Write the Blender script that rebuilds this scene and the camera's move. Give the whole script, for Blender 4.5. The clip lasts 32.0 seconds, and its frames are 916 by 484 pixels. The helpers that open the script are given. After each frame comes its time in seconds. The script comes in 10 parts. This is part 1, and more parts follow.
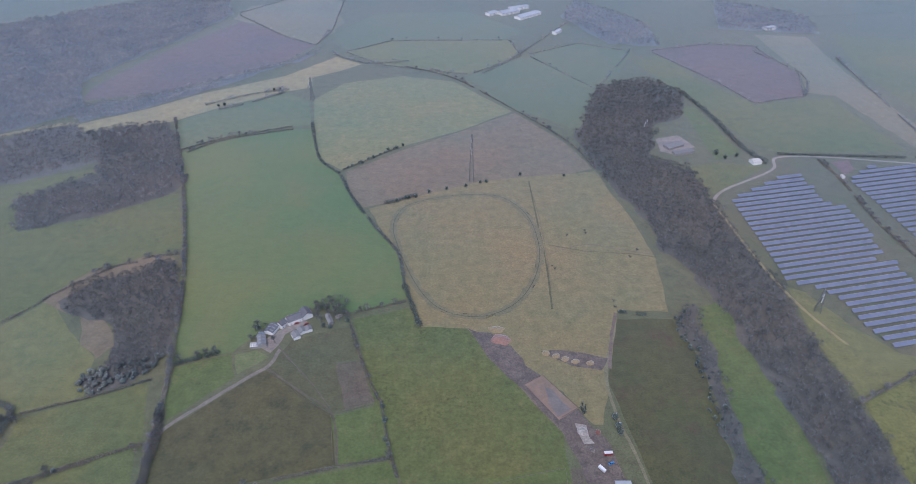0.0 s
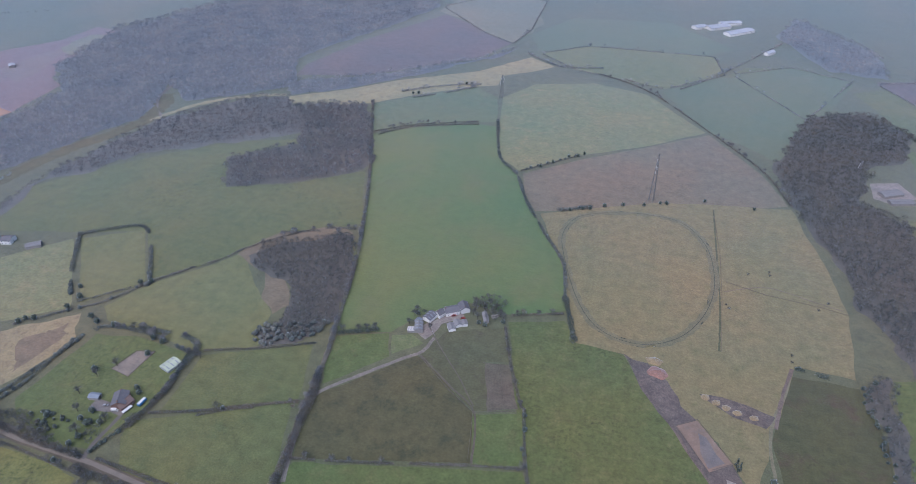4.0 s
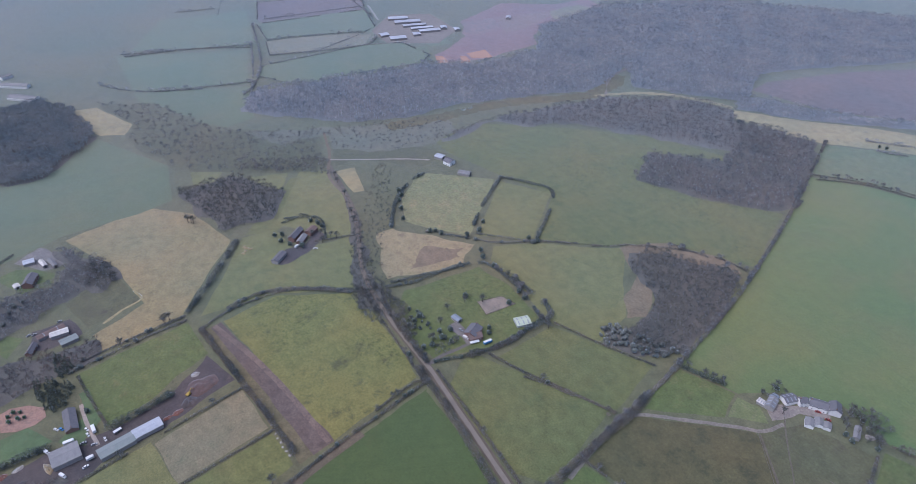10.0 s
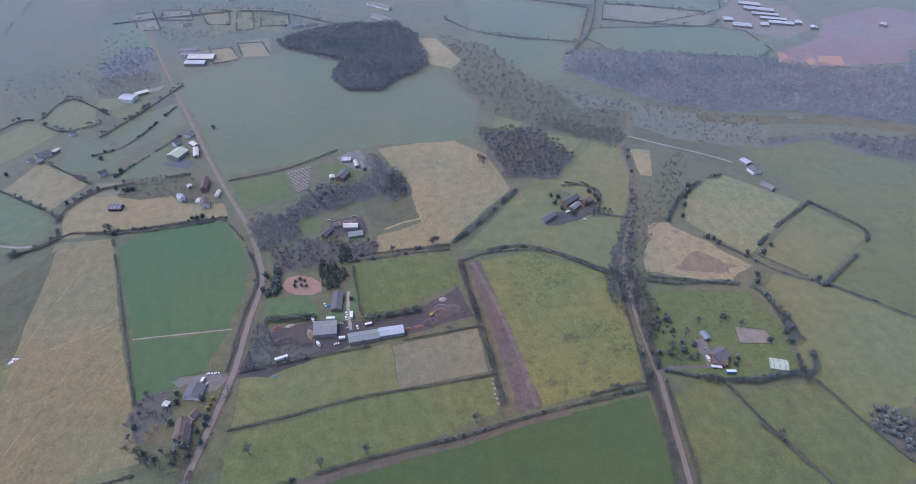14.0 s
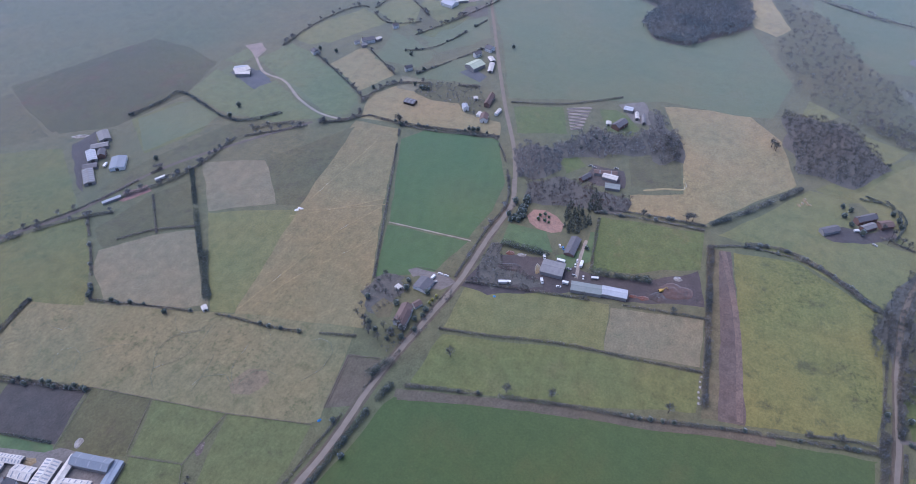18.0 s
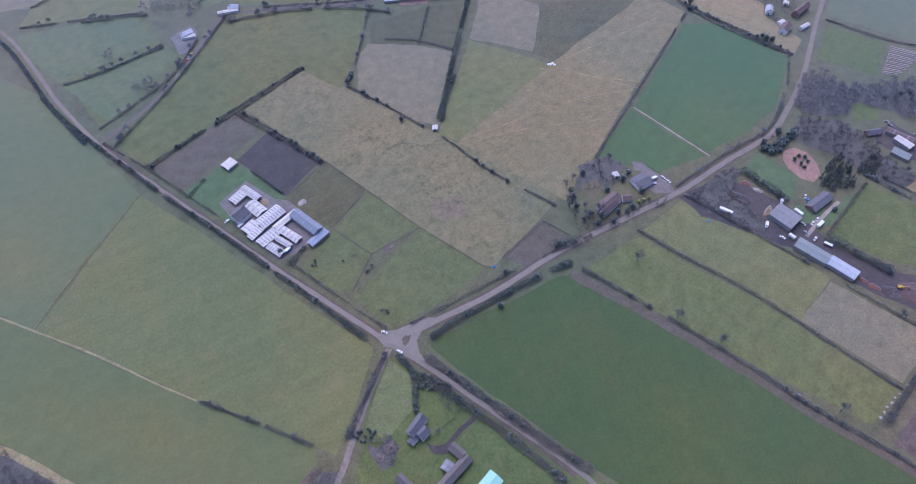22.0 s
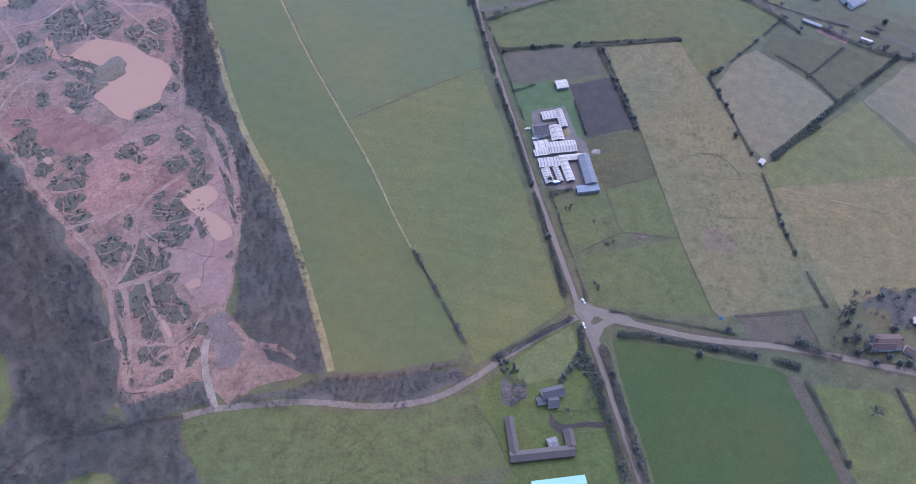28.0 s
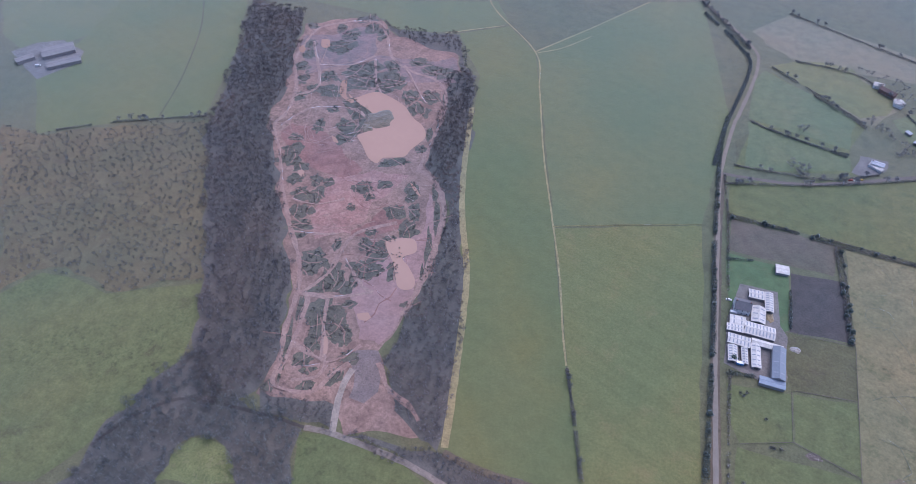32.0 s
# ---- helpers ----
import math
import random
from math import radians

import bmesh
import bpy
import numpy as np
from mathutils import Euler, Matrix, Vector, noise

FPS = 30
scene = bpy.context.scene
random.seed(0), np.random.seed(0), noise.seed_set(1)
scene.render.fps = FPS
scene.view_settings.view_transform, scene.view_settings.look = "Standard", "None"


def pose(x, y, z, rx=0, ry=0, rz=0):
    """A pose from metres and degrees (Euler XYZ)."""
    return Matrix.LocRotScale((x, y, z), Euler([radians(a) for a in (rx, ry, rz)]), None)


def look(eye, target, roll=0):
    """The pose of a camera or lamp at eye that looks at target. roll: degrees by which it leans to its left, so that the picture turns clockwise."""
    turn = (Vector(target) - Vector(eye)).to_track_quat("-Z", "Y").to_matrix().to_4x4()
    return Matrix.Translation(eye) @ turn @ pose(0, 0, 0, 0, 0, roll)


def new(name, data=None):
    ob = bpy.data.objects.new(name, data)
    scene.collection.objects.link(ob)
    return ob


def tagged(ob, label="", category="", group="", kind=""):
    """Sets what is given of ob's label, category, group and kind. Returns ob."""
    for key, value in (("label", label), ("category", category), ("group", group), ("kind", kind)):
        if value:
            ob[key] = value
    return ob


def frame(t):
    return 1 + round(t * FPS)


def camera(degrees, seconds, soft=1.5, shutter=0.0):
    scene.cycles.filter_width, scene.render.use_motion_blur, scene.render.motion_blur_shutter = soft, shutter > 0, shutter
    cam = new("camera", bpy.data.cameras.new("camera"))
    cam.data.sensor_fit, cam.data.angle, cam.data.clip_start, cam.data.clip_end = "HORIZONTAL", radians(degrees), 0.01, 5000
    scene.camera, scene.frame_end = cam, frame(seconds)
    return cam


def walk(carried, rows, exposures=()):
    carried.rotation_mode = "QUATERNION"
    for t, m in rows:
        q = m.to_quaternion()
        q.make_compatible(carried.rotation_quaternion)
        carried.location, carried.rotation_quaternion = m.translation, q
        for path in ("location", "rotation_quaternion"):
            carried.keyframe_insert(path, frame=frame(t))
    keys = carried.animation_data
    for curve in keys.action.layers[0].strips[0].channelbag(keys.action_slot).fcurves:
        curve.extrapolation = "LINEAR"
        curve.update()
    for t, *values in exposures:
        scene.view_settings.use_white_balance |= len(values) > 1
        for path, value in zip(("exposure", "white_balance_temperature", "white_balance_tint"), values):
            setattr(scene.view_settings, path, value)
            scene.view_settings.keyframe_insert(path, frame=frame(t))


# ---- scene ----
from mathutils.geometry import tessellate_polygon as mathutils_tess

# ---------- camera ----------
cam = camera(68.52, 32.0, soft=0.8)
PATH = [
    (0, (0.82, 2.10, 390.02), (0.721, 84.014, 332.651), -0.11),
    (0.5, (0.05, 3.24, 390.00), (-2.475, 85.102, 332.629), -0.19),
    (1, (-0.69, 4.38, 390.00), (-5.670, 86.167, 332.666), -0.27),
    (1.5, (-1.45, 5.39, 390.04), (-8.300, 87.061, 332.741), -0.31),
    (2, (-2.32, 6.34, 390.12), (-10.038, 87.900, 332.778), -0.35),
    (2.5, (-3.35, 6.97, 390.31), (-14.021, 88.244, 333.030), -0.37),
    (3, (-4.52, 7.63, 390.54), (-19.721, 88.220, 333.321), -0.35),
    (3.5, (-5.89, 8.51, 390.85), (-25.556, 88.134, 333.640), -0.30),
    (5.5, (-11.96, 12.81, 393.95), (-45.120, 87.454, 336.252), 0.07),
    (6, (-13.61, 13.75, 394.33), (-50.543, 86.562, 336.582), 0.35),
    (6.5, (-15.02, 14.57, 394.59), (-56.188, 85.007, 336.759), 0.47),
    (7, (-16.03, 15.35, 394.79), (-61.427, 83.121, 336.940), 0.54),
    (7.5, (-16.75, 16.08, 395.02), (-66.181, 80.890, 337.087), 0.53),
    (8, (-17.39, 16.79, 395.27), (-70.619, 78.388, 337.197), 0.54),
    (8.5, (-18.00, 17.54, 395.53), (-74.835, 75.700, 337.322), 0.60),
    (9, (-18.53, 18.40, 395.73), (-78.776, 72.885, 337.410), 0.62),
    (9.5, (-18.89, 19.34, 395.88), (-82.361, 69.936, 337.469), 0.64),
    (10, (-19.17, 20.34, 395.93), (-85.599, 66.971, 337.512), 0.71),
    (10.5, (-19.49, 21.32, 395.90), (-88.622, 63.701, 337.372), 0.66),
    (11, (-19.99, 22.35, 395.79), (-91.260, 60.061, 336.639), 0.78),
    (11.5, (-20.77, 23.51, 395.65), (-93.825, 56.531, 335.880), 0.78),
    (12, (-21.46, 24.49, 395.59), (-96.027, 52.727, 335.243), 0.82),
    (12.5, (-21.99, 25.22, 395.58), (-97.769, 48.676, 334.693), 0.80),
    (13, (-22.37, 25.83, 395.70), (-99.051, 44.433, 334.267), 0.80),
    (13.5, (-22.67, 26.59, 395.93), (-99.936, 40.369, 333.966), 0.87),
    (14, (-23.02, 27.62, 396.22), (-100.558, 36.552, 333.706), 0.93),
    (14.5, (-23.46, 28.77, 396.62), (-100.857, 32.821, 333.432), 0.90),
    (16.5, (-25.70, 33.25, 400.86), (-98.345, 18.808, 333.678), -0.18),
    (17, (-26.55, 34.38, 401.30), (-97.412, 15.617, 333.275), -0.25),
    (17.5, (-27.47, 35.58, 401.61), (-96.306, 12.612, 332.806), -0.34),
    (18, (-28.26, 36.75, 401.85), (-94.863, 9.803, 332.292), -0.41),
    (18.5, (-28.77, 37.83, 402.09), (-91.560, 7.687, 330.336), -0.47),
    (19, (-29.16, 38.82, 402.34), (-87.915, 5.888, 328.424), -0.50),
    (19.5, (-29.77, 39.76, 402.59), (-84.481, 4.401, 326.721), -0.69),
    (20, (-30.84, 40.68, 402.81), (-81.934, 2.845, 325.626), -0.80),
    (20.5, (-32.15, 41.60, 403.03), (-79.487, 1.606, 324.547), -0.98),
    (21, (-33.51, 42.33, 403.20), (-77.053, 0.536, 323.466), -1.04),
    (21.5, (-34.67, 42.95, 403.38), (-74.372, -0.320, 322.443), -1.18),
    (22, (-35.71, 43.40, 403.50), (-71.597, -1.061, 321.431), -1.28),
    (22.5, (-36.62, 43.94, 403.63), (-68.729, -1.318, 320.444), -1.25),
    (23, (-37.40, 44.76, 403.75), (-66.246, -1.639, 319.991), -1.16),
    (23.5, (-38.23, 45.91, 403.84), (-63.912, -1.698, 319.730), -1.14),
    (24, (-39.26, 47.36, 403.87), (-61.804, -1.289, 319.462), -1.09),
    (24.5, (-40.58, 48.95, 403.84), (-59.924, -0.582, 319.156), -1.06),
    (25, (-42.03, 50.56, 403.80), (-58.146, 0.432, 318.786), -0.99),
    (25.5, (-43.34, 52.13, 403.87), (-56.325, 1.724, 318.478), -0.76),
    (27.5, (-48.35, 57.42, 404.58), (-49.575, 5.126, 319.354), 0.07),
    (28, (-49.48, 58.44, 404.64), (-47.755, 5.468, 319.844), 0.36),
    (28.5, (-50.45, 59.30, 404.69), (-45.503, 5.414, 320.597), 0.61),
    (29, (-51.39, 60.06, 404.71), (-42.912, 5.125, 321.586), 0.83),
    (29.5, (-52.47, 60.76, 404.69), (-40.104, 4.547, 322.914), 0.96),
    (30, (-53.81, 61.54, 404.62), (-37.209, 4.097, 324.467), 1.03),
    (30.5, (-55.55, 62.50, 404.54), (-34.350, 4.190, 326.107), 0.81),
    (31, (-57.49, 63.69, 404.47), (-31.617, 4.940, 327.792), 0.95),
    (31.5, (-59.54, 65.09, 404.43), (-31.329, 5.187, 329.495), 0.77),
    (32, (-61.61, 66.60, 404.41), (-29.392, 7.999, 330.057), 0.67),
]
walk(cam, [(t, look(eye, target, roll)) for t, eye, target, roll in PATH], [(0, -0.07, 5450, 18), (8, 0.02, 5400, 20), (13, 0.05, 5350, 21), (20, 0.12, 5080, 28),
    (24, 0.14, 5000, 33), (27, 0.14, 5050, 29), (32, 0.12, 5140, 25)])

# ---------- light: a hazy overcast winter day ----------
world = bpy.data.worlds.new("sky")
scene.world = world
world.use_nodes = True
sky = world.node_tree.nodes.new("ShaderNodeTexSky")
sky.sky_type, sky.sun_disc = "NISHITA", False
sky.sun_elevation, sky.sun_rotation = radians(60), radians(200)
sky.air_density, sky.dust_density, sky.ozone_density = 1.0, 4.0, 1.0
world.node_tree.links.new(sky.outputs["Color"], world.node_tree.nodes["Background"].inputs["Color"])
world.node_tree.nodes["Background"].inputs["Strength"].default_value = 0.15
sun = new("sun", bpy.data.lights.new("sun", "SUN"))
sun.data.energy, sun.data.angle, sun.data.color = 1.4, radians(70), (1.0, 0.96, 0.9)
sun.matrix_world = look((0, 0, 800), (125, 425, 0))

# bluish sheen that imitates haze over grass and twigs seen at low angles
HAZE_SHEEN = 0.85
# ---------- materials ----------
def shader(name):
    m = bpy.data.materials.new(name)
    m.use_nodes = True
    nt = m.node_tree
    return m, nt, nt.nodes["Principled BSDF"]


def node(nt, kind, **kw):
    n = nt.nodes.new(kind)
    for k, v in kw.items():
        n.inputs[k].default_value = v
    return n


def noise_tex(nt, src, scale, detail=4.0, rough=0.6):
    n = node(nt, "ShaderNodeTexNoise", Scale=scale, Detail=detail, Roughness=rough)
    nt.links.new(src, n.inputs["Vector"])
    return n.outputs["Fac"]


def ramp(nt, src, lo, hi):
    n = nt.nodes.new("ShaderNodeMapRange")
    n.inputs["From Min"].default_value, n.inputs["From Max"].default_value = lo, hi
    nt.links.new(src, n.inputs["Value"])
    return n.outputs["Result"]


def blend(nt, fac, a, b, mode="MIX"):
    n = nt.nodes.new("ShaderNodeMix")
    n.data_type, n.blend_type = "RGBA", mode
    for sock, v in ((n.inputs[0], fac), (n.inputs[6], a), (n.inputs[7], b)):
        if isinstance(v, (int, float)):
            sock.default_value = v
        elif isinstance(v, tuple):
            sock.default_value = (*v, 1)
        else:
            nt.links.new(v, sock)
    return n.outputs[2]


def turned(nt, src, degrees, sx=1.0, sy=1.0):
    n = nt.nodes.new("ShaderNodeMapping")
    n.inputs["Rotation"].default_value[2] = radians(degrees)
    nt.links.new(src, n.inputs["Vector"])
    s = nt.nodes.new("ShaderNodeVectorMath")
    s.operation = "MULTIPLY"
    s.inputs[1].default_value = (sx, sy, 1)
    nt.links.new(n.outputs["Vector"], s.inputs[0])
    return s.outputs["Vector"]


def turf(name, a, b, c, big=0.012, mid=0.06, fine=0.7, rows=None, tuft=0.35, patch=(0.52, 0.68), sheen=HAZE_SHEEN, mottle=0.15, rush=0.22):
    """Grass or soil: colour a drifting to b over tens of metres, patches of c, fine tufts, and drill or mowing rows."""
    m, nt, bs = shader(name)
    co = nt.nodes.new("ShaderNodeTexCoord").outputs["Object"]
    col = blend(nt, ramp(nt, noise_tex(nt, co, big, 3), 0.36, 0.64), a, b)
    col = blend(nt, ramp(nt, noise_tex(nt, co, mid, 6, 0.7), *patch), col, c)
    if rows:
        angle, period, depth = rows
        depth *= 0.55
        r = noise_tex(nt, turned(nt, co, angle, 1 / period, 0.012), 1.0, 2, 0.5)
        col = blend(nt, ramp(nt, r, 0.3, 0.7), col, blend(nt, depth, col, b), "MIX")
        col = blend(nt, depth, col, blend(nt, ramp(nt, r, 0.35, 0.65), (0.55, 0.6, 0.55), (1.25, 1.2, 1.2)), "MULTIPLY")
    blot = noise_tex(nt, co, 0.11, 4, 0.65)
    col = blend(nt, 1.0, col, blend(nt, ramp(nt, blot, 0.32, 0.68), (1 - mottle,) * 3, (1 + mottle,) * 3), "MULTIPLY")
    drift = ramp(nt, noise_tex(nt, co, 0.0052, 4, 0.6), 0.38, 0.64)
    col = blend(nt, 1.0, col, blend(nt, drift, (0.88, 0.99, 0.95), (1.11, 1.03, 0.89)), "MULTIPLY")
    clump = ramp(nt, noise_tex(nt, co, 0.24, 5, 0.75), 0.5, 0.62)
    col = blend(nt, 1.0, col, blend(nt, ramp(nt, noise_tex(nt, co, 0.011, 4, 0.6), 0.5, 0.62), (1.0, 1.0, 1.0), blend(nt, clump, (1.04, 1.03, 1.0), (1 - rush, 1 - rush * 0.9, 1 - rush))), "MULTIPLY")
    grain = noise_tex(nt, co, fine, 5, 0.75)
    dark = blend(nt, ramp(nt, grain, 0.3, 0.72), (1 - tuft * 0.85,) * 3, (1 + tuft * 0.75,) * 3)
    col = blend(nt, 1.0, col, dark, "MULTIPLY")
    nt.links.new(col, bs.inputs["Base Color"])
    bs.inputs["Roughness"].default_value = 0.95
    bs.inputs["Specular IOR Level"].default_value = 0.25
    # haze-like veil: bluish sheen, strongest where the ground is seen grazing
    bs.inputs["Sheen Weight"].default_value = sheen
    bs.inputs["Sheen Roughness"].default_value = 0.42
    bs.inputs["Sheen Tint"].default_value = (0.76, 0.90, 1.0, 1)
    bump = node(nt, "ShaderNodeBump", Strength=0.5, Distance=0.4)
    nt.links.new(grain, bump.inputs["Height"])
    nt.links.new(bump.outputs["Normal"], bs.inputs["Normal"])
    return m


def twiggy(name, a, b, big=0.09, sheen=HAZE_SHEEN):
    """Leaves and bare twigs: two tones that change from plant to plant and from twig to twig."""
    m, nt, bs = shader(name)
    co = nt.nodes.new("ShaderNodeTexCoord").outputs["Object"]
    col = blend(nt, ramp(nt, noise_tex(nt, co, big, 3, 0.7), 0.35, 0.65), a, b)
    stand = ramp(nt, noise_tex(nt, co, 0.022, 4, 0.65), 0.36, 0.64)
    col = blend(nt, 1.0, col, blend(nt, stand, (0.70, 0.78, 0.82), (1.22, 1.12, 1.04)), "MULTIPLY")
    crown = ramp(nt, noise_tex(nt, co, 0.16, 2, 0.5), 0.4, 0.6)
    col = blend(nt, 1.0, col, blend(nt, crown, (0.8, 0.8, 0.82), (1.16, 1.15, 1.12)), "MULTIPLY")
    isle = nt.nodes.new("ShaderNodeNewGeometry").outputs["Random Per Island"]
    col = blend(nt, 1.0, col, blend(nt, isle, (0.88, 0.88, 0.88), (1.12, 1.12, 1.12)), "MULTIPLY")
    nt.links.new(col, bs.inputs["Base Color"])
    bs.inputs["Roughness"].default_value = 0.9
    bs.inputs["Specular IOR Level"].default_value = 0.2
    # the same imitated haze on leaves and twigs
    bs.inputs["Sheen Weight"].default_value = sheen
    bs.inputs["Sheen Roughness"].default_value = 0.42
    bs.inputs["Sheen Tint"].default_value = (0.76, 0.90, 1.0, 1)
    return m


def hard(name, a, b, scale=0.5, rough=0.7, metal=0.0, bump=0.0, spec=0.4, grain=0.2):
    """Paint, metal, stone, tarmac: two tones in blotches with a fine grain."""
    m, nt, bs = shader(name)
    co = nt.nodes.new("ShaderNodeTexCoord").outputs["Object"]
    col = blend(nt, ramp(nt, noise_tex(nt, co, scale, 5, 0.7), 0.35, 0.68), a, b)
    g = noise_tex(nt, co, scale * 9, 4, 0.7)
    col = blend(nt, 1.0, col, blend(nt, g, (1 - grain,) * 3, (1 + grain,) * 3), "MULTIPLY")
    rnd = nt.nodes.new("ShaderNodeObjectInfo").outputs["Random"]
    col = blend(nt, 1.0, col, blend(nt, rnd, (0.92,) * 3, (1.06,) * 3), "MULTIPLY")
    nt.links.new(col, bs.inputs["Base Color"])
    bs.inputs["Roughness"].default_value = rough
    bs.inputs["Metallic"].default_value = metal
    bs.inputs["Specular IOR Level"].default_value = spec
    if bump:
        bn = node(nt, "ShaderNodeBump", Strength=0.6, Distance=bump)
        nt.links.new(g, bn.inputs["Height"])
        nt.links.new(bn.outputs["Normal"], bs.inputs["Normal"])
    return m


def grp(*rows):
    return [turf(n, *a) for n, *a in rows]


M_GROUND = turf("ground_grass", (0.120, 0.122, 0.067), (0.136, 0.125, 0.070), (0.100, 0.098, 0.058), 0.006, 0.05)
M_LEY = turf("grass_ley", (0.101, 0.153, 0.058), (0.146, 0.162, 0.060), (0.141, 0.155, 0.064), 0.005, 0.02, 0.5, (4, 9, 0.08), 0.2, (0.5, 0.66), mottle=0.07, rush=0.06)
M_LEY2 = turf("pale_ley", (0.128, 0.153, 0.078), (0.148, 0.158, 0.080), (0.158, 0.152, 0.078), 0.008, 0.04, 0.5, None, 0.24, (0.5, 0.68))
M_STRAW = turf("straw_grass", (0.308, 0.252, 0.133), (0.266, 0.224, 0.121), (0.216, 0.177, 0.102), 0.02, 0.09, 0.6)
M_ROUGHGREEN = turf("rough_green", (0.204, 0.192, 0.095), (0.177, 0.188, 0.091), (0.251, 0.210, 0.111), 0.01, 0.07, 0.4)
M_BRACKEN = turf("bracken", (0.187, 0.140, 0.095), (0.201, 0.156, 0.104), (0.154, 0.118, 0.081), 0.012, 0.08, 0.5)
M_HEATHGRASS = turf("heath_grass", (0.290, 0.236, 0.134), (0.262, 0.210, 0.124), (0.196, 0.152, 0.096), 0.03, 0.12, 0.6)
M_TAN = turf("tan_grass", (0.215, 0.175, 0.085), (0.227, 0.177, 0.093), (0.185, 0.158, 0.073), 0.011, 0.09, 0.5, None, 0.3)
M_PASTURE = turf("pasture", (0.104, 0.120, 0.041), (0.123, 0.128, 0.044), (0.140, 0.136, 0.053), 0.01, 0.07, 0.35, None, 0.34, (0.5, 0.66), rush=0.4)
M_PASTURE2 = turf("pasture_b", (0.100, 0.126, 0.042), (0.120, 0.136, 0.047), (0.138, 0.136, 0.053), 0.012, 0.06, 0.5, None, 0.32, rush=0.35)
M_OLIVE = turf("olive_paddock", (0.097, 0.084, 0.040), (0.109, 0.094, 0.044), (0.066, 0.063, 0.033), 0.014, 0.05, 0.5, None, 0.25)
M_OLIVE2 = turf("olive_b", (0.103, 0.097, 0.050), (0.116, 0.107, 0.055), (0.091, 0.079, 0.049), 0.014, 0.06, 0.5, None, 0.3)
M_OLIVE3 = turf("dark_pasture", (0.076, 0.074, 0.038), (0.093, 0.087, 0.036), (0.095, 0.064, 0.041), 0.009, 0.03)
M_MUDGRASS = turf("mud_grass", (0.135, 0.105, 0.081), (0.121, 0.101, 0.071), (0.107, 0.092, 0.067), 0.02, 0.08)
M_LIME = turf("lime_grass", (0.157, 0.168, 0.072), (0.143, 0.160, 0.068), (0.185, 0.177, 0.096), 0.03, 0.15)
M_MEADOW = turf("meadow", (0.124, 0.133, 0.052), (0.149, 0.140, 0.053), (0.104, 0.116, 0.046), 0.009, 0.05, rush=0.4)
M_MEADOW2 = turf("meadow_b", (0.162, 0.157, 0.063), (0.176, 0.166, 0.072), (0.142, 0.145, 0.061), 0.012, 0.05)
M_MEADOW3 = turf("mossy_meadow", (0.185, 0.165, 0.053), (0.155, 0.156, 0.051), (0.099, 0.098, 0.041), 0.011, 0.045, 0.5, None, 0.32, (0.54, 0.66), rush=0.42)
M_CROP = turf("winter_cereal", (0.068, 0.097, 0.034), (0.076, 0.104, 0.037), (0.084, 0.100, 0.037), 0.008, 0.02, 0.6, (28, 2.2, 0.12), 0.18, mottle=0.07, rush=0.06)
M_CROP2 = turf("smooth_grass", (0.072, 0.122, 0.048), (0.086, 0.129, 0.052), (0.078, 0.115, 0.049), 0.01, 0.02, 0.5, (80, 5, 0.12), 0.12, mottle=0.07, rush=0.06)
M_LIMESTRIPE = turf("mown_grass", (0.143, 0.146, 0.053), (0.137, 0.142, 0.054), (0.158, 0.147, 0.061), 0.012, 0.03, 0.5, (78, 4, 0.12), 0.28)
M_FAWN = turf("fawn_grass", (0.208, 0.177, 0.115), (0.192, 0.169, 0.111), (0.167, 0.155, 0.097), 0.014, 0.07)
M_EARTH = turf("turned_earth", (0.117, 0.086, 0.077), (0.140, 0.103, 0.090), (0.089, 0.068, 0.064), 0.03, 0.15, 0.6, None, 0.45)
M_YARD = turf("yard_mud", (0.089, 0.070, 0.069), (0.070, 0.057, 0.060), (0.112, 0.088, 0.082), 0.03, 0.12, 0.7, None, 0.35)
M_HAY = turf("hay", (0.270, 0.208, 0.109), (0.241, 0.194, 0.101), (0.214, 0.177, 0.093), 0.011, 0.05, 0.5, None, 0.26)
M_STUBBLE = turf("stubble", (0.228, 0.183, 0.097), (0.213, 0.172, 0.090), (0.187, 0.158, 0.082), 0.011, 0.05, 0.5, (98, 3.6, 0.2), 0.32)
M_ROUGHTAN = turf("rough_tan", (0.180, 0.162, 0.086), (0.199, 0.171, 0.095), (0.139, 0.133, 0.067), 0.011, 0.06, 0.4, None, 0.3)
M_BLUEGREEN = turf("arable_green", (0.121, 0.139, 0.078), (0.133, 0.149, 0.083), (0.144, 0.147, 0.085), 0.006, 0.02, 0.4, (14, 14, 0.12), 0.14, mottle=0.07, rush=0.06)
M_LEYFAR = turf("far_ley", (0.127, 0.147, 0.071), (0.138, 0.153, 0.074), (0.147, 0.149, 0.072), 0.008, 0.03, 0.5, None, 0.14)
M_DARKEARTH = turf("dark_earth", (0.071, 0.061, 0.058), (0.084, 0.069, 0.066), (0.064, 0.057, 0.054), 0.03, 0.1)
M_LAWN = turf("lawn", (0.090, 0.134, 0.060), (0.100, 0.142, 0.065), (0.110, 0.129, 0.060), 0.03, 0.1, 0.6, None, 0.14)
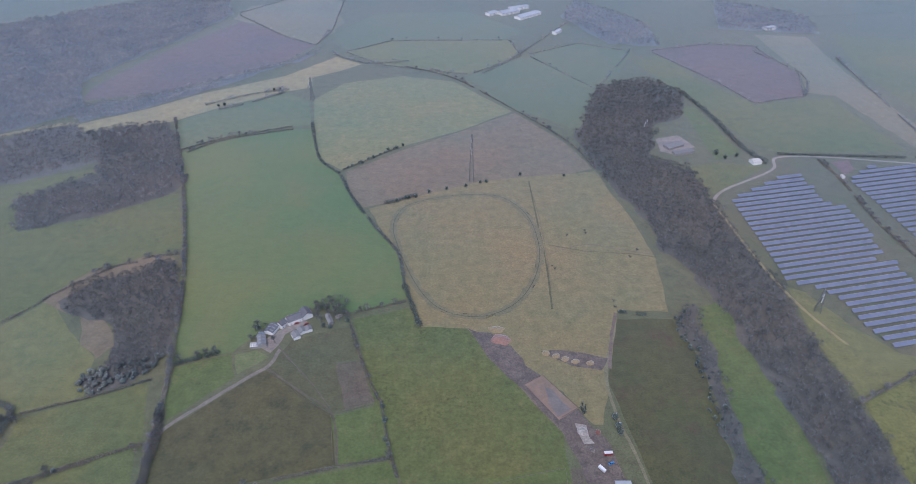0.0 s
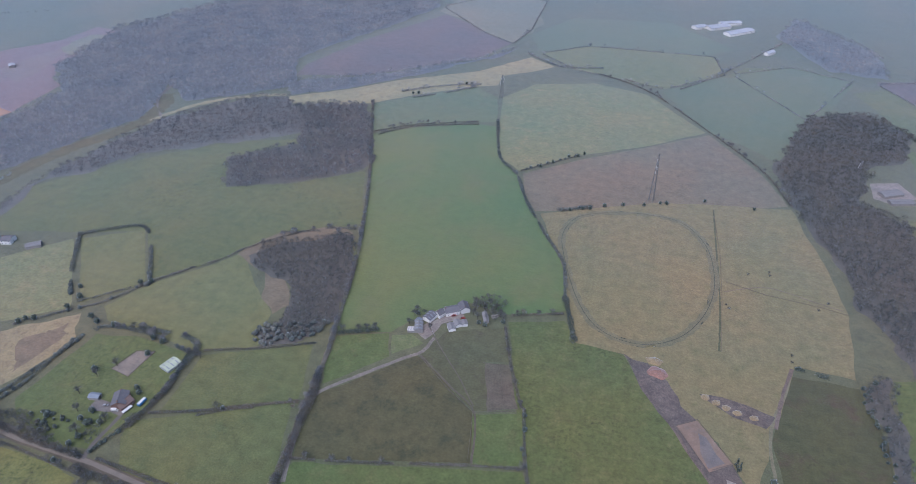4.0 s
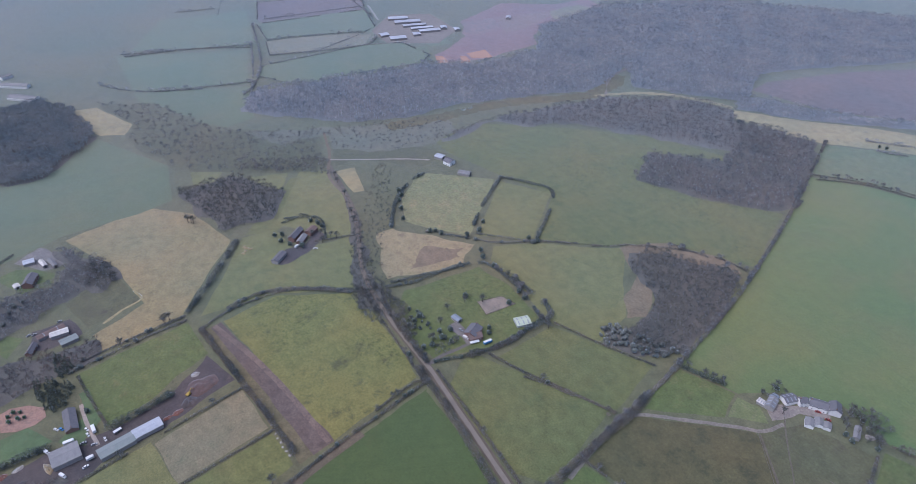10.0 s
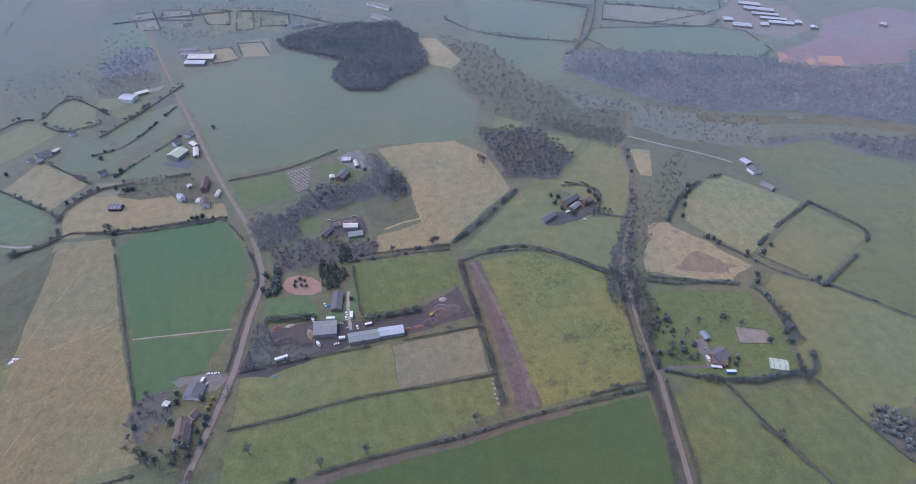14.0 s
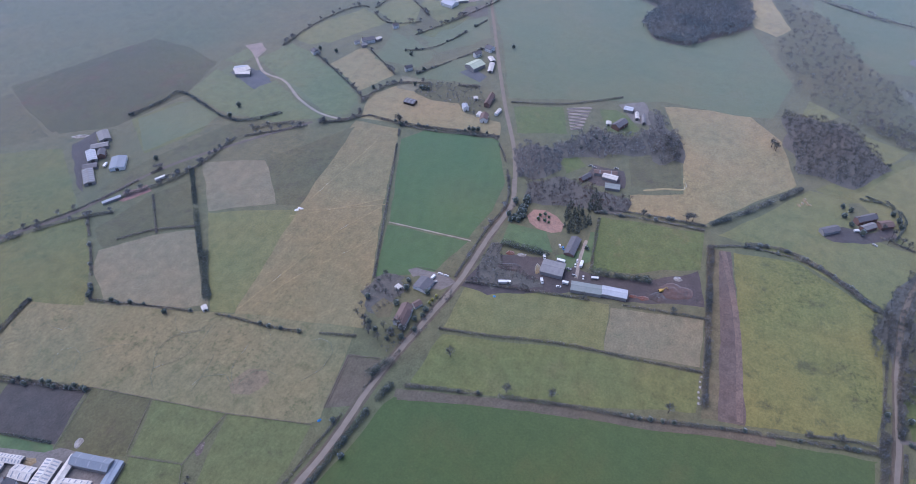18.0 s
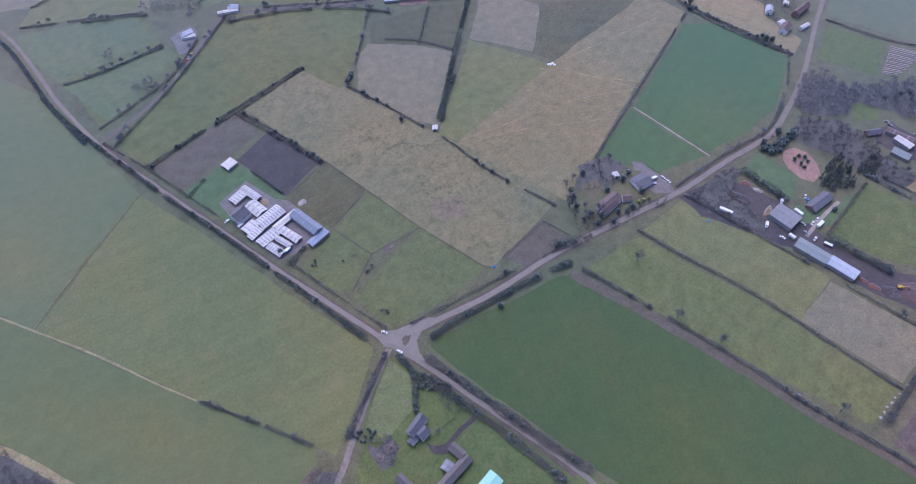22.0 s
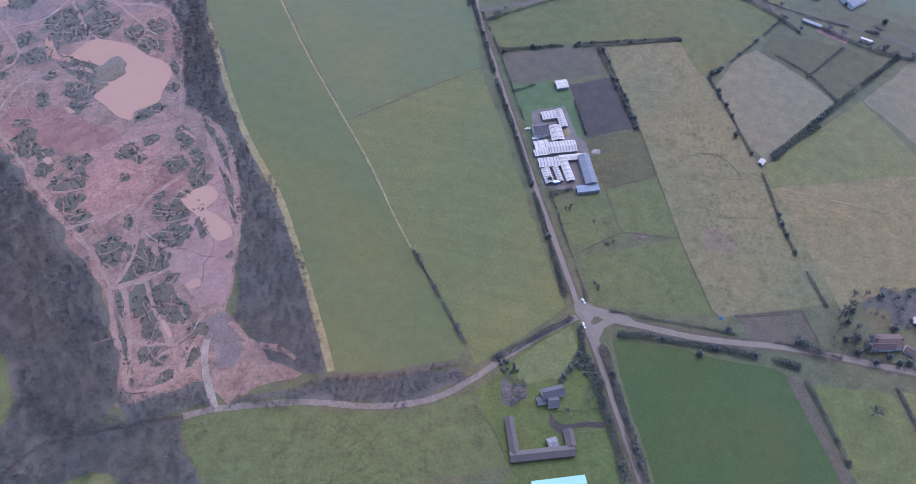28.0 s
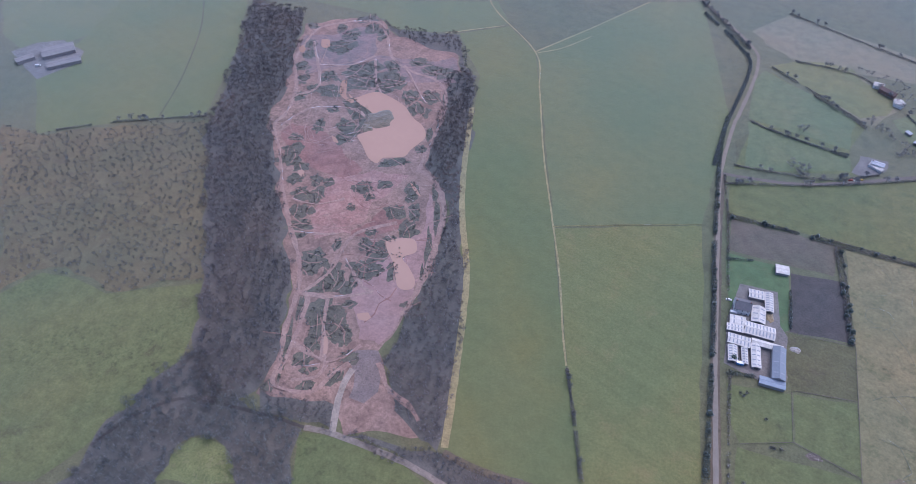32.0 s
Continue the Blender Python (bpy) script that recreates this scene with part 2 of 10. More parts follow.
M_GREENW = turf("smooth_green", (0.128, 0.142, 0.060), (0.139, 0.147, 0.065), (0.137, 0.142, 0.058), 0.006, 0.02, 0.5, (100, 9, 0.12), 0.14, mottle=0.07, rush=0.06)
M_GREENW2 = turf("smooth_green_b", (0.132, 0.149, 0.073), (0.140, 0.151, 0.073), (0.144, 0.153, 0.069), 0.006, 0.02, 0.5, (100, 9, 0.1), 0.12, mottle=0.07, rush=0.06)
M_GREENY = turf("yellowing_green", (0.149, 0.154, 0.064), (0.162, 0.161, 0.065), (0.188, 0.164, 0.074), 0.008, 0.04, 0.5, (100, 7, 0.25), 0.24, (0.54, 0.72), mottle=0.07, rush=0.06)
M_QUARRY = turf("quarry_floor", (0.261, 0.171, 0.148), (0.288, 0.192, 0.166), (0.197, 0.129, 0.112), 0.02, 0.06, 0.4, None, 0.42, (0.45, 0.6), rush=0.3, sheen=0.6)
M_REDEARTH = turf("red_earth", (0.202, 0.123, 0.121), (0.219, 0.141, 0.140), (0.178, 0.106, 0.104), 0.01, 0.03)
M_SOLARGRASS = turf("solar_grass", (0.125, 0.119, 0.070), (0.144, 0.123, 0.080), (0.115, 0.129, 0.065), 0.014, 0.06)
M_PLOUGH = turf("plough", (0.148, 0.113, 0.114), (0.163, 0.125, 0.124), (0.139, 0.108, 0.108), 0.01, 0.05, 0.5, (60, 5, 0.12), 0.15, sheen=0.72)
M_LITTER = turf("leaf_litter", (0.116, 0.109, 0.105), (0.127, 0.115, 0.107), (0.101, 0.099, 0.094), 0.03, 0.12, sheen=0.55)
M_SCRUBLAND = turf("scrub_floor", (0.159, 0.132, 0.081), (0.137, 0.120, 0.073), (0.116, 0.098, 0.067), 0.02, 0.09, sheen=0.5)
M_TRACK = turf("stony_track", (0.242, 0.202, 0.182), (0.205, 0.171, 0.150), (0.177, 0.145, 0.127), 0.05, 0.2)
M_TRACKRED = turf("muddy_track", (0.187, 0.136, 0.117), (0.155, 0.109, 0.095), (0.131, 0.092, 0.081), 0.05, 0.2)
M_PALE = turf("pale_stone", (0.335, 0.281, 0.255), (0.289, 0.242, 0.219), (0.251, 0.211, 0.181), 0.05, 0.2, 0.8)
M_CONCRETE = hard("concrete", (0.26, 0.25, 0.235), (0.20, 0.19, 0.18), 0.2, 0.85, 0, 0.05)
M_TARMAC = hard("tarmac", (0.232, 0.200, 0.160), (0.190, 0.165, 0.132), 0.15, 0.85, 0, 0.02)
M_TARMAC2 = hard("old_tarmac", (0.165, 0.148, 0.13), (0.135, 0.122, 0.11), 0.15, 0.85, 0, 0.02)
M_TWIG = twiggy("bare_twigs", (0.098, 0.100, 0.088), (0.146, 0.139, 0.118), sheen=0.7)
M_TWIG2 = twiggy("red_twigs", (0.098, 0.084, 0.078), (0.160, 0.130, 0.114), sheen=0.6)
M_TWIG3 = twiggy("pale_twigs", (0.165, 0.145, 0.12), (0.20, 0.17, 0.135))
M_HEDGE = twiggy("hedge_twigs", (0.135, 0.125, 0.098), (0.168, 0.150, 0.115))
# far hedges: M_HEDGE paled and blued to imitate haze
M_HEDGEFAR = twiggy("far_haze_hedge_twigs", (0.28, 0.292, 0.298), (0.305, 0.308, 0.305), sheen=1.0)
# middle-distance hedges: M_HEDGE greyed with some haze in the colour
M_HEDGEMID = twiggy("mid_haze_hedge_twigs", (0.175, 0.168, 0.148), (0.205, 0.190, 0.162))
# middle-distance evergreens: M_DARKLEAF paled for haze
M_LEAFMID = twiggy("mid_haze_leaves", (0.112, 0.128, 0.115), (0.138, 0.152, 0.133))
M_DARKLEAF = twiggy("dark_leaves", (0.066, 0.083, 0.064), (0.088, 0.103, 0.076))
M_BARK = hard("bark", (0.10, 0.085, 0.07), (0.07, 0.06, 0.05), 2.0, 0.9)
M_WHITE = hard("white_paint", (0.72, 0.72, 0.70), (0.64, 0.64, 0.62), 0.6, 0.45, 0, 0, 0.5, 0.08)
M_RENDER = hard("white_render", (0.80, 0.79, 0.76), (0.70, 0.69, 0.66), 0.4, 0.85)
M_BLOCK = hard("block_wall", (0.34, 0.32, 0.30), (0.27, 0.26, 0.25), 0.4, 0.9)
M_BRICK = hard("red_brick", (0.25, 0.155, 0.125), (0.20, 0.13, 0.11), 0.6, 0.9)
M_SLATE = hard("slate_roof", (0.12, 0.12, 0.13), (0.16, 0.155, 0.16), 0.5, 0.75, 0, 0.02)
M_TILE = hard("brown_tile", (0.19, 0.135, 0.115), (0.145, 0.11, 0.10), 0.6, 0.85, 0, 0.03)
M_OLDTILE = hard("old_tile", (0.17, 0.145, 0.13), (0.125, 0.115, 0.11), 0.35, 0.9, 0, 0.03)
M_TINWHITE = hard("white_tin", (0.60, 0.575, 0.52), (0.42, 0.39, 0.35), 0.35, 0.6)
M_TINPALE = hard("pale_tin", (0.44, 0.46, 0.49), (0.36, 0.38, 0.41), 0.3, 0.6)
M_TINGREY = hard("grey_tin", (0.24, 0.235, 0.23), (0.19, 0.19, 0.19), 0.3, 0.75)
M_TINBLUE = hard("blue_tin", (0.20, 0.23, 0.265), (0.225, 0.255, 0.29), 0.3, 0.55)
M_TINBLUE2 = hard("pale_blue_tin", (0.24, 0.28, 0.33), (0.20, 0.24, 0.29), 0.3, 0.6)
M_TINGREEN = hard("green_grey_tin", (0.20, 0.23, 0.215), (0.24, 0.26, 0.245), 0.3, 0.7)
M_MINT = hard("mint_tin", (0.31, 0.58, 0.44), (0.35, 0.61, 0.47), 0.15, 0.5, 0, 0, 0.3, 0.06)
M_GREENHOUSE = hard("pale_green_sheet", (0.46, 0.50, 0.37), (0.38, 0.42, 0.31), 0.4, 0.5)
M_ROOFLIGHT = hard("roof_light", (0.22, 0.24, 0.27), (0.28, 0.30, 0.32), 0.8, 0.35)
M_DOOR = hard("door_paint", (0.12, 0.11, 0.10), (0.09, 0.085, 0.08), 0.8, 0.6)
M_DARKWOOD = hard("dark_boards", (0.07, 0.06, 0.05), (0.05, 0.045, 0.04), 0.8, 0.85)
M_WOOD = hard("grey_wood", (0.20, 0.175, 0.15), (0.15, 0.13, 0.11), 1.5, 0.9)
M_GLASS = hard("dark_glass", (0.03, 0.035, 0.04), (0.04, 0.045, 0.05), 1.0, 0.12, 0, 0, 0.6, 0.05)
M_TYRE = hard("tyre", (0.025, 0.025, 0.025), (0.035, 0.035, 0.035), 2.0, 0.9)
M_METAL = hard("bright_metal", (0.5, 0.5, 0.5), (0.42, 0.42, 0.42), 2.0, 0.4, 0.9)
M_STEEL = hard("galvanised_steel", (0.30, 0.31, 0.32), (0.24, 0.25, 0.26), 1.0, 0.6, 0.5)
M_ALU = hard("aluminium", (0.45, 0.46, 0.48), (0.38, 0.39, 0.41), 1.0, 0.5, 0.6)
M_RUST = hard("rust", (0.16, 0.09, 0.06), (0.11, 0.07, 0.05), 1.2, 0.9)
M_SOLAR = hard("solar_cells", (0.165, 0.185, 0.25), (0.19, 0.21, 0.275), 0.12, 0.3, 0, 0, 0.5, 0.06)
M_RED = hard("red_paint", (0.30, 0.05, 0.04), (0.24, 0.05, 0.04), 1.0, 0.4)
M_BLUE = hard("blue_paint", (0.06, 0.24, 0.50), (0.07, 0.20, 0.42), 0.6, 0.45)
M_BLACK = hard("black_paint", (0.03, 0.03, 0.035), (0.04, 0.04, 0.045), 1.0, 0.3)
M_SILVER = hard("silver_paint", (0.40, 0.41, 0.42), (0.34, 0.35, 0.36), 1.0, 0.35, 0.3)
M_YELLOW = hard("yellow_paint", (0.48, 0.34, 0.06), (0.40, 0.28, 0.06), 1.0, 0.5)
M_GREYPAINT = hard("grey_paint", (0.22, 0.22, 0.22), (0.17, 0.17, 0.17), 1.0, 0.6)
M_HEATH = turf("heather", (0.107, 0.099, 0.081), (0.121, 0.106, 0.089), (0.132, 0.131, 0.092), 0.05, 0.2, 0.8, None, 0.45)
M_HEATHTWIG = twiggy("heather_twigs", (0.125, 0.118, 0.098), (0.152, 0.138, 0.112))
M_GREENLEAF = twiggy("green_leaves", (0.055, 0.09, 0.045), (0.075, 0.11, 0.05))
M_YELLOWLEAF = twiggy("yellow_leaves", (0.30, 0.27, 0.05), (0.24, 0.23, 0.05))
M_RING = turf("trodden_grass", (0.064, 0.060, 0.036), (0.070, 0.064, 0.039), (0.057, 0.054, 0.033), 0.03, 0.15)
M_RINGPALE = turf("worn_grass", (0.172, 0.149, 0.086), (0.180, 0.155, 0.093), (0.159, 0.139, 0.080), 0.03, 0.15)
M_GRAVEL = turf("grey_gravel", (0.177, 0.140, 0.142), (0.205, 0.162, 0.160), (0.149, 0.123, 0.119), 0.05, 0.2)
M_DEEPRED = turf("deep_red_soil", (0.226, 0.113, 0.102), (0.261, 0.148, 0.133), (0.190, 0.099, 0.088), 0.03, 0.09, 0.5, None, 0.25, (0.48, 0.6))
M_PINK = turf("pink_soil", (0.297, 0.178, 0.162), (0.269, 0.152, 0.139), (0.325, 0.205, 0.185), 0.03, 0.1, 0.4, None, 0.28, (0.48, 0.62))
M_PINK2 = turf("pink_silt", (0.301, 0.187, 0.177), (0.273, 0.174, 0.168), (0.339, 0.218, 0.204), 0.02, 0.08, 0.4, None, 0.2)
M_PINKTRACK = turf("pink_track", (0.312, 0.216, 0.191), (0.284, 0.188, 0.167), (0.254, 0.161, 0.142), 0.05, 0.2)
M_MUDPURPLE = turf("purple_mud", (0.206, 0.144, 0.141), (0.235, 0.157, 0.150), (0.159, 0.123, 0.119), 0.03, 0.09, 0.5, None, 0.3, (0.48, 0.6))
M_SILTWATER = hard("silt_water", (0.40, 0.262, 0.195), (0.375, 0.245, 0.185), 0.02, 0.25, 0, 0, 0.12, 0.03)
M_REED = turf("reed", (0.196, 0.158, 0.126), (0.158, 0.132, 0.103), (0.116, 0.106, 0.081), 0.06, 0.25, 0.9, None, 0.4)
M_RUBBLE = turf("white_rubble", (0.445, 0.405, 0.395), (0.334, 0.299, 0.284), (0.241, 0.211, 0.202), 0.2, 0.6, 1.2, None, 0.35, (0.46, 0.56))
M_RUBBLEDARK = turf("dark_rubble", (0.159, 0.123, 0.109), (0.121, 0.096, 0.086), (0.241, 0.211, 0.192), 0.2, 0.6, 1.2, None, 0.4, (0.56, 0.64))
M_RUBBLEFLAT = turf("crushed_rubble", (0.353, 0.308, 0.283), (0.298, 0.250, 0.228), (0.224, 0.175, 0.164), 0.1, 0.4)
M_REDSCRAP = turf("rusty_scrap", (0.210, 0.086, 0.065), (0.152, 0.069, 0.052), (0.244, 0.175, 0.154), 0.3, 0.8, 1.5, None, 0.4)
M_STRAWPILE = turf("straw_pile", (0.309, 0.237, 0.149), (0.262, 0.197, 0.122), (0.215, 0.167, 0.115), 0.1, 0.4)
M_EARTHHEAP = turf("brown_spoil", (0.141, 0.087, 0.076), (0.113, 0.074, 0.068), (0.084, 0.066, 0.064), 0.06, 0.2)
M_DARKHEAP = turf("dark_spoil", (0.070, 0.054, 0.053), (0.089, 0.068, 0.064), (0.112, 0.088, 0.082), 0.08, 0.3)
M_PINKHEAP = turf("pink_sand", (0.302, 0.174, 0.147), (0.264, 0.152, 0.130), (0.226, 0.139, 0.116), 0.08, 0.3)
M_PINKGRAVEL = turf("pink_gravel", (0.320, 0.196, 0.156), (0.283, 0.174, 0.143), (0.244, 0.166, 0.134), 0.05, 0.2)
M_MAUVEMUD = turf("mauve_mud", (0.166, 0.124, 0.111), (0.140, 0.105, 0.095), (0.112, 0.088, 0.080), 0.04, 0.12, 0.6, None, 0.38, (0.48, 0.6))
M_SAND = turf("arena_sand", (0.273, 0.179, 0.133), (0.244, 0.162, 0.125), (0.215, 0.158, 0.135), 0.04, 0.1, 0.8, None, 0.12)
M_WETSAND = turf("wet_sand", (0.186, 0.154, 0.151), (0.205, 0.162, 0.150), (0.167, 0.140, 0.142), 0.05, 0.15, 0.8, None, 0.12)
M_ARENA = turf("grey_sand", (0.223, 0.189, 0.168), (0.242, 0.198, 0.172), (0.195, 0.167, 0.150), 0.05, 0.15, 0.8, None, 0.12)
M_PALEYARD = turf("pale_yard", (0.279, 0.233, 0.214), (0.242, 0.197, 0.182), (0.205, 0.162, 0.150), 0.06, 0.2)
M_YARDGREY = turf("grey_yard", (0.176, 0.154, 0.151), (0.204, 0.176, 0.169), (0.144, 0.123, 0.124), 0.06, 0.2)
M_DARKPAD = turf("dark_pad", (0.092, 0.092, 0.112), (0.106, 0.106, 0.121), (0.083, 0.079, 0.093), 0.05, 0.15)
M_PALEBED = hard("pale_boards", (0.42, 0.36, 0.32), (0.34, 0.29, 0.26), 0.4, 0.85)
# far trees: haze put into the colour, paler and bluer than M_TWIG
M_TWIGFAR = twiggy("far_haze_twigs", (0.292, 0.312, 0.330), (0.318, 0.327, 0.338), sheen=1.0)
# middle-distance trees: M_TWIG greyed, part of the haze put into it
M_TWIGMID = twiggy("mid_haze_twigs", (0.158, 0.160, 0.162), (0.190, 0.185, 0.180), sheen=0.9)
# floor of the far woods, paled and blued for haze
M_FLOORFAR = turf("far_haze_floor", (0.136, 0.131, 0.138), (0.147, 0.137, 0.141), (0.122, 0.115, 0.122), 0.02, 0.1, sheen=1.0)
# middle-distance wood floor: leaf litter paled for haze
M_FLOORMID = turf("mid_haze_floor", (0.140, 0.128, 0.120), (0.152, 0.135, 0.124), (0.124, 0.113, 0.108), 0.02, 0.1)
M_EARTHFAR = turf("far_spoil", (0.200, 0.140, 0.125), (0.220, 0.152, 0.136), (0.175, 0.128, 0.118), 0.02, 0.06)
M_SCRUBMID = turf("rough_valley_grass", (0.165, 0.150, 0.110), (0.150, 0.142, 0.102), (0.135, 0.124, 0.098), 0.02, 0.08)
M_RUT = turf("rut", (0.282, 0.180, 0.157), (0.256, 0.160, 0.141), (0.303, 0.201, 0.174), 0.05, 0.2)
M_RUTGRASS = turf("rut_grass", (0.153, 0.143, 0.088), (0.160, 0.150, 0.093), (0.139, 0.131, 0.084), 0.05, 0.2)
M_VERGE = turf("verge", (0.114, 0.090, 0.070), (0.131, 0.101, 0.076), (0.088, 0.077, 0.053), 0.03, 0.2, 0.8, None, 0.4)
# far conifers: needle colour paled and greyed to imitate haze
M_FIRFAR = twiggy("far_haze_needles", (0.205, 0.230, 0.240), (0.232, 0.250, 0.255), sheen=1.0)
M_MEADOW4 = turf("damp_meadow", (0.134, 0.140, 0.059), (0.117, 0.134, 0.058), (0.097, 0.101, 0.048), 0.011, 0.045, 0.5, None, 0.28, (0.56, 0.68), rush=0.3)


# ---------- helpers for shapes ----------
RNG = np.random.default_rng(7)


def tri_mesh(name, verts, tris, mat):
    me = bpy.data.meshes.new(name)
    verts, tris = np.asarray(verts, np.float32), np.asarray(tris, np.int32)
    me.vertices.add(len(verts))
    me.vertices.foreach_set("co", verts.ravel())
    me.loops.add(tris.size)
    me.loops.foreach_set("vertex_index", tris.ravel())
    me.polygons.add(len(tris))
    me.polygons.foreach_set("loop_start", np.arange(0, tris.size, 3, dtype=np.int32))
    me.update(calc_edges=True)
    me.validate()
    if mat:
        me.materials.append(mat)
    return me


def part(name, bm, material, parent, label=""):
    me = bpy.data.meshes.new(name)
    bm.to_mesh(me)
    bm.free()
    me.materials.append(material)
    ob = new(name, me)
    ob.parent = parent
    return tagged(ob, label)


def spline(pts, step=8.0):
    """A smooth line through the given plan points, in even steps."""
    p = np.array([pts[0], *pts, pts[-1]], float)
    out = []
    for a, b, c, d in zip(p, p[1:], p[2:], p[3:]):
        n = max(1, int(np.hypot(*(c - b)) / step))
        for k in range(n):
            t = k / n
            out.append(0.5 * (2 * b + (c - a) * t + (2 * a - 5 * b + 4 * c - d) * t * t + (3 * b - a - 3 * c + d) * t**3))
    return np.array([*out, p[-1]])


def roughened(pts, step=7.0, amount=0.9):
    """A plan outline with its straight sides broken up and slightly uneven."""
    out = []
    for a, b in zip(pts, [*pts[1:], pts[0]]):
        a, b = np.array(a, float), np.array(b, float)
        n = max(1, int(np.hypot(*(b - a)) / step))
        for k in range(n):
            q = a + (b - a) * k / n
            s = Vector((q[0] * 0.05, q[1] * 0.05, 0.3))
            w = amount if k else 0.2
            out.append((q[0] + w * noise.noise(s) * 2, q[1] + w * noise.noise(s + Vector((9, 4, 2))) * 2))
    return out


LAYER = [0.03]
SURFACES = []


def ground_z(x, y):
    """The height of the topmost ground cover at a place."""
    q = np.array([[x, y]], float)
    z = 0.0
    for lo, hi, pts, top in SURFACES:
        if top > z and lo[0] <= x <= hi[0] and lo[1] <= y <= hi[1] and inside(pts, q)[0]:
            z = top
    return z


def cover(pts, top):
    p = np.array(pts, float)
    SURFACES.append((p.min(0), p.max(0), p, top))


def sheet(name, pts, mat, label, category="field", kind="structure", amount=0.9, z=None, step=7.0):
    """A piece of ground with its own cover, laid on the ground sheet."""
    if z is None:
        LAYER[0] += 0.0005
        z = LAYER[0]
    edge = roughened(pts, step, amount)
    cover(edge, z)
    from_poly = mathutils_tess([[Vector((x, y, 0)) for x, y in edge]])
    me = tri_mesh(name, [(x, y, z) for x, y in edge], from_poly, mat)
    flip = sum(p.normal.z for p in me.polygons) < 0
    if flip:
        me.flip_normals()
    return tagged(new(name, me), label, category, kind=kind)


def strip(name, pts, width, mat, label, category="road", kind="structure", z=None, wobble=0.15):
    """A road, track or worn path of even width along a plan line."""
    if z is None:
        LAYER[0] += 0.0005
        z = LAYER[0] + (0.02 if name == "verge" else 0.06)
    line = spline(pts, 5.0)
    d = np.gradient(line, axis=0)
    nrm = np.stack([-d[:, 1], d[:, 0]], 1) / np.maximum(np.hypot(d[:, 0], d[:, 1])[:, None], 1e-6)
    cover(np.concatenate([line + nrm * width / 2, (line - nrm * width / 2)[::-1]]), z + 0.03)
    v, f = [], []
    cols = (-1.0, -0.5, 0.0, 0.5, 1.0)
    for k, (q, n) in enumerate(zip(line, nrm)):
        for u in cols:
            w = width / 2 * u + (wobble * RNG.normal() if abs(u) == 1 else 0)
            v.append((q[0] + n[0] * w, q[1] + n[1] * w, z + 0.03 * (1 - u * u)))
    for k in range(len(line) - 1):
        for c in range(4):
            a = k * 5 + c
            f += [(a, a + 5, a + 6), (a, a + 6, a + 1)]
    me = tri_mesh(name, v, f, mat)
    if sum(p.normal.z for p in me.polygons) < 0:
        me.flip_normals()
    return tagged(new(name, me), label, category, kind=kind)


def inside(pts, q):
    p = np.array(pts, float)
    x, y = q[:, 0], q[:, 1]
    hit = np.zeros(len(q), bool)
    for (ax, ay), (bx, by) in zip(p, np.roll(p, -1, 0)):
        if ay != by:
            hit ^= ((ay > y) != (by > y)) & (x < (bx - ax) * (y - ay) / (by - ay) + ax)
    return hit


def cone(a, b, ra, rb, sides=5):
    """A tapered stick from a to b: vertices and triangles."""
    a, b = np.array(a, float), np.array(b, float)
    w = (b - a) / np.linalg.norm(b - a)
    u = np.cross(w, (0.3, 0.9, 0.2))
    u /= np.linalg.norm(u)
    s = np.cross(w, u)
    ang = np.arange(sides) * 2 * np.pi / sides
    ring = np.cos(ang)[:, None] * u + np.sin(ang)[:, None] * s
    v = np.concatenate([a + ra * ring, b + rb * ring])
    f = []
    for k in range(sides):
        j = (k + 1) % sides
        f += [(k, j, sides + j), (k, sides + j, sides + k)]
    return v, np.array(f)


def gather(pieces):
    v, f, n = [], [], 0
    for a, b in pieces:
        v.append(a)
        f.append(np.asarray(b) + n)
        n += len(a)
    return np.concatenate(v), np.concatenate(f)


def slivers(centres, ways, length, width):
    """Thin leaf- or twig-like triangles at the centres, pointing along ways."""
    n = len(centres)
    side = np.cross(ways, RNG.normal(size=(n, 3)))
    side /= np.linalg.norm(side, axis=1)[:, None] + 1e-9
    L, W = (length * RNG.uniform(0.6, 1.3, (n, 1))), (width * RNG.uniform(0.6, 1.4, (n, 1)))
    v = np.stack([centres - ways * L / 2 - side * W / 2, centres - ways * L / 2 + side * W / 2, centres + ways * L / 2], 1)
    return v.reshape(-1, 3), np.arange(3 * n).reshape(n, 3)


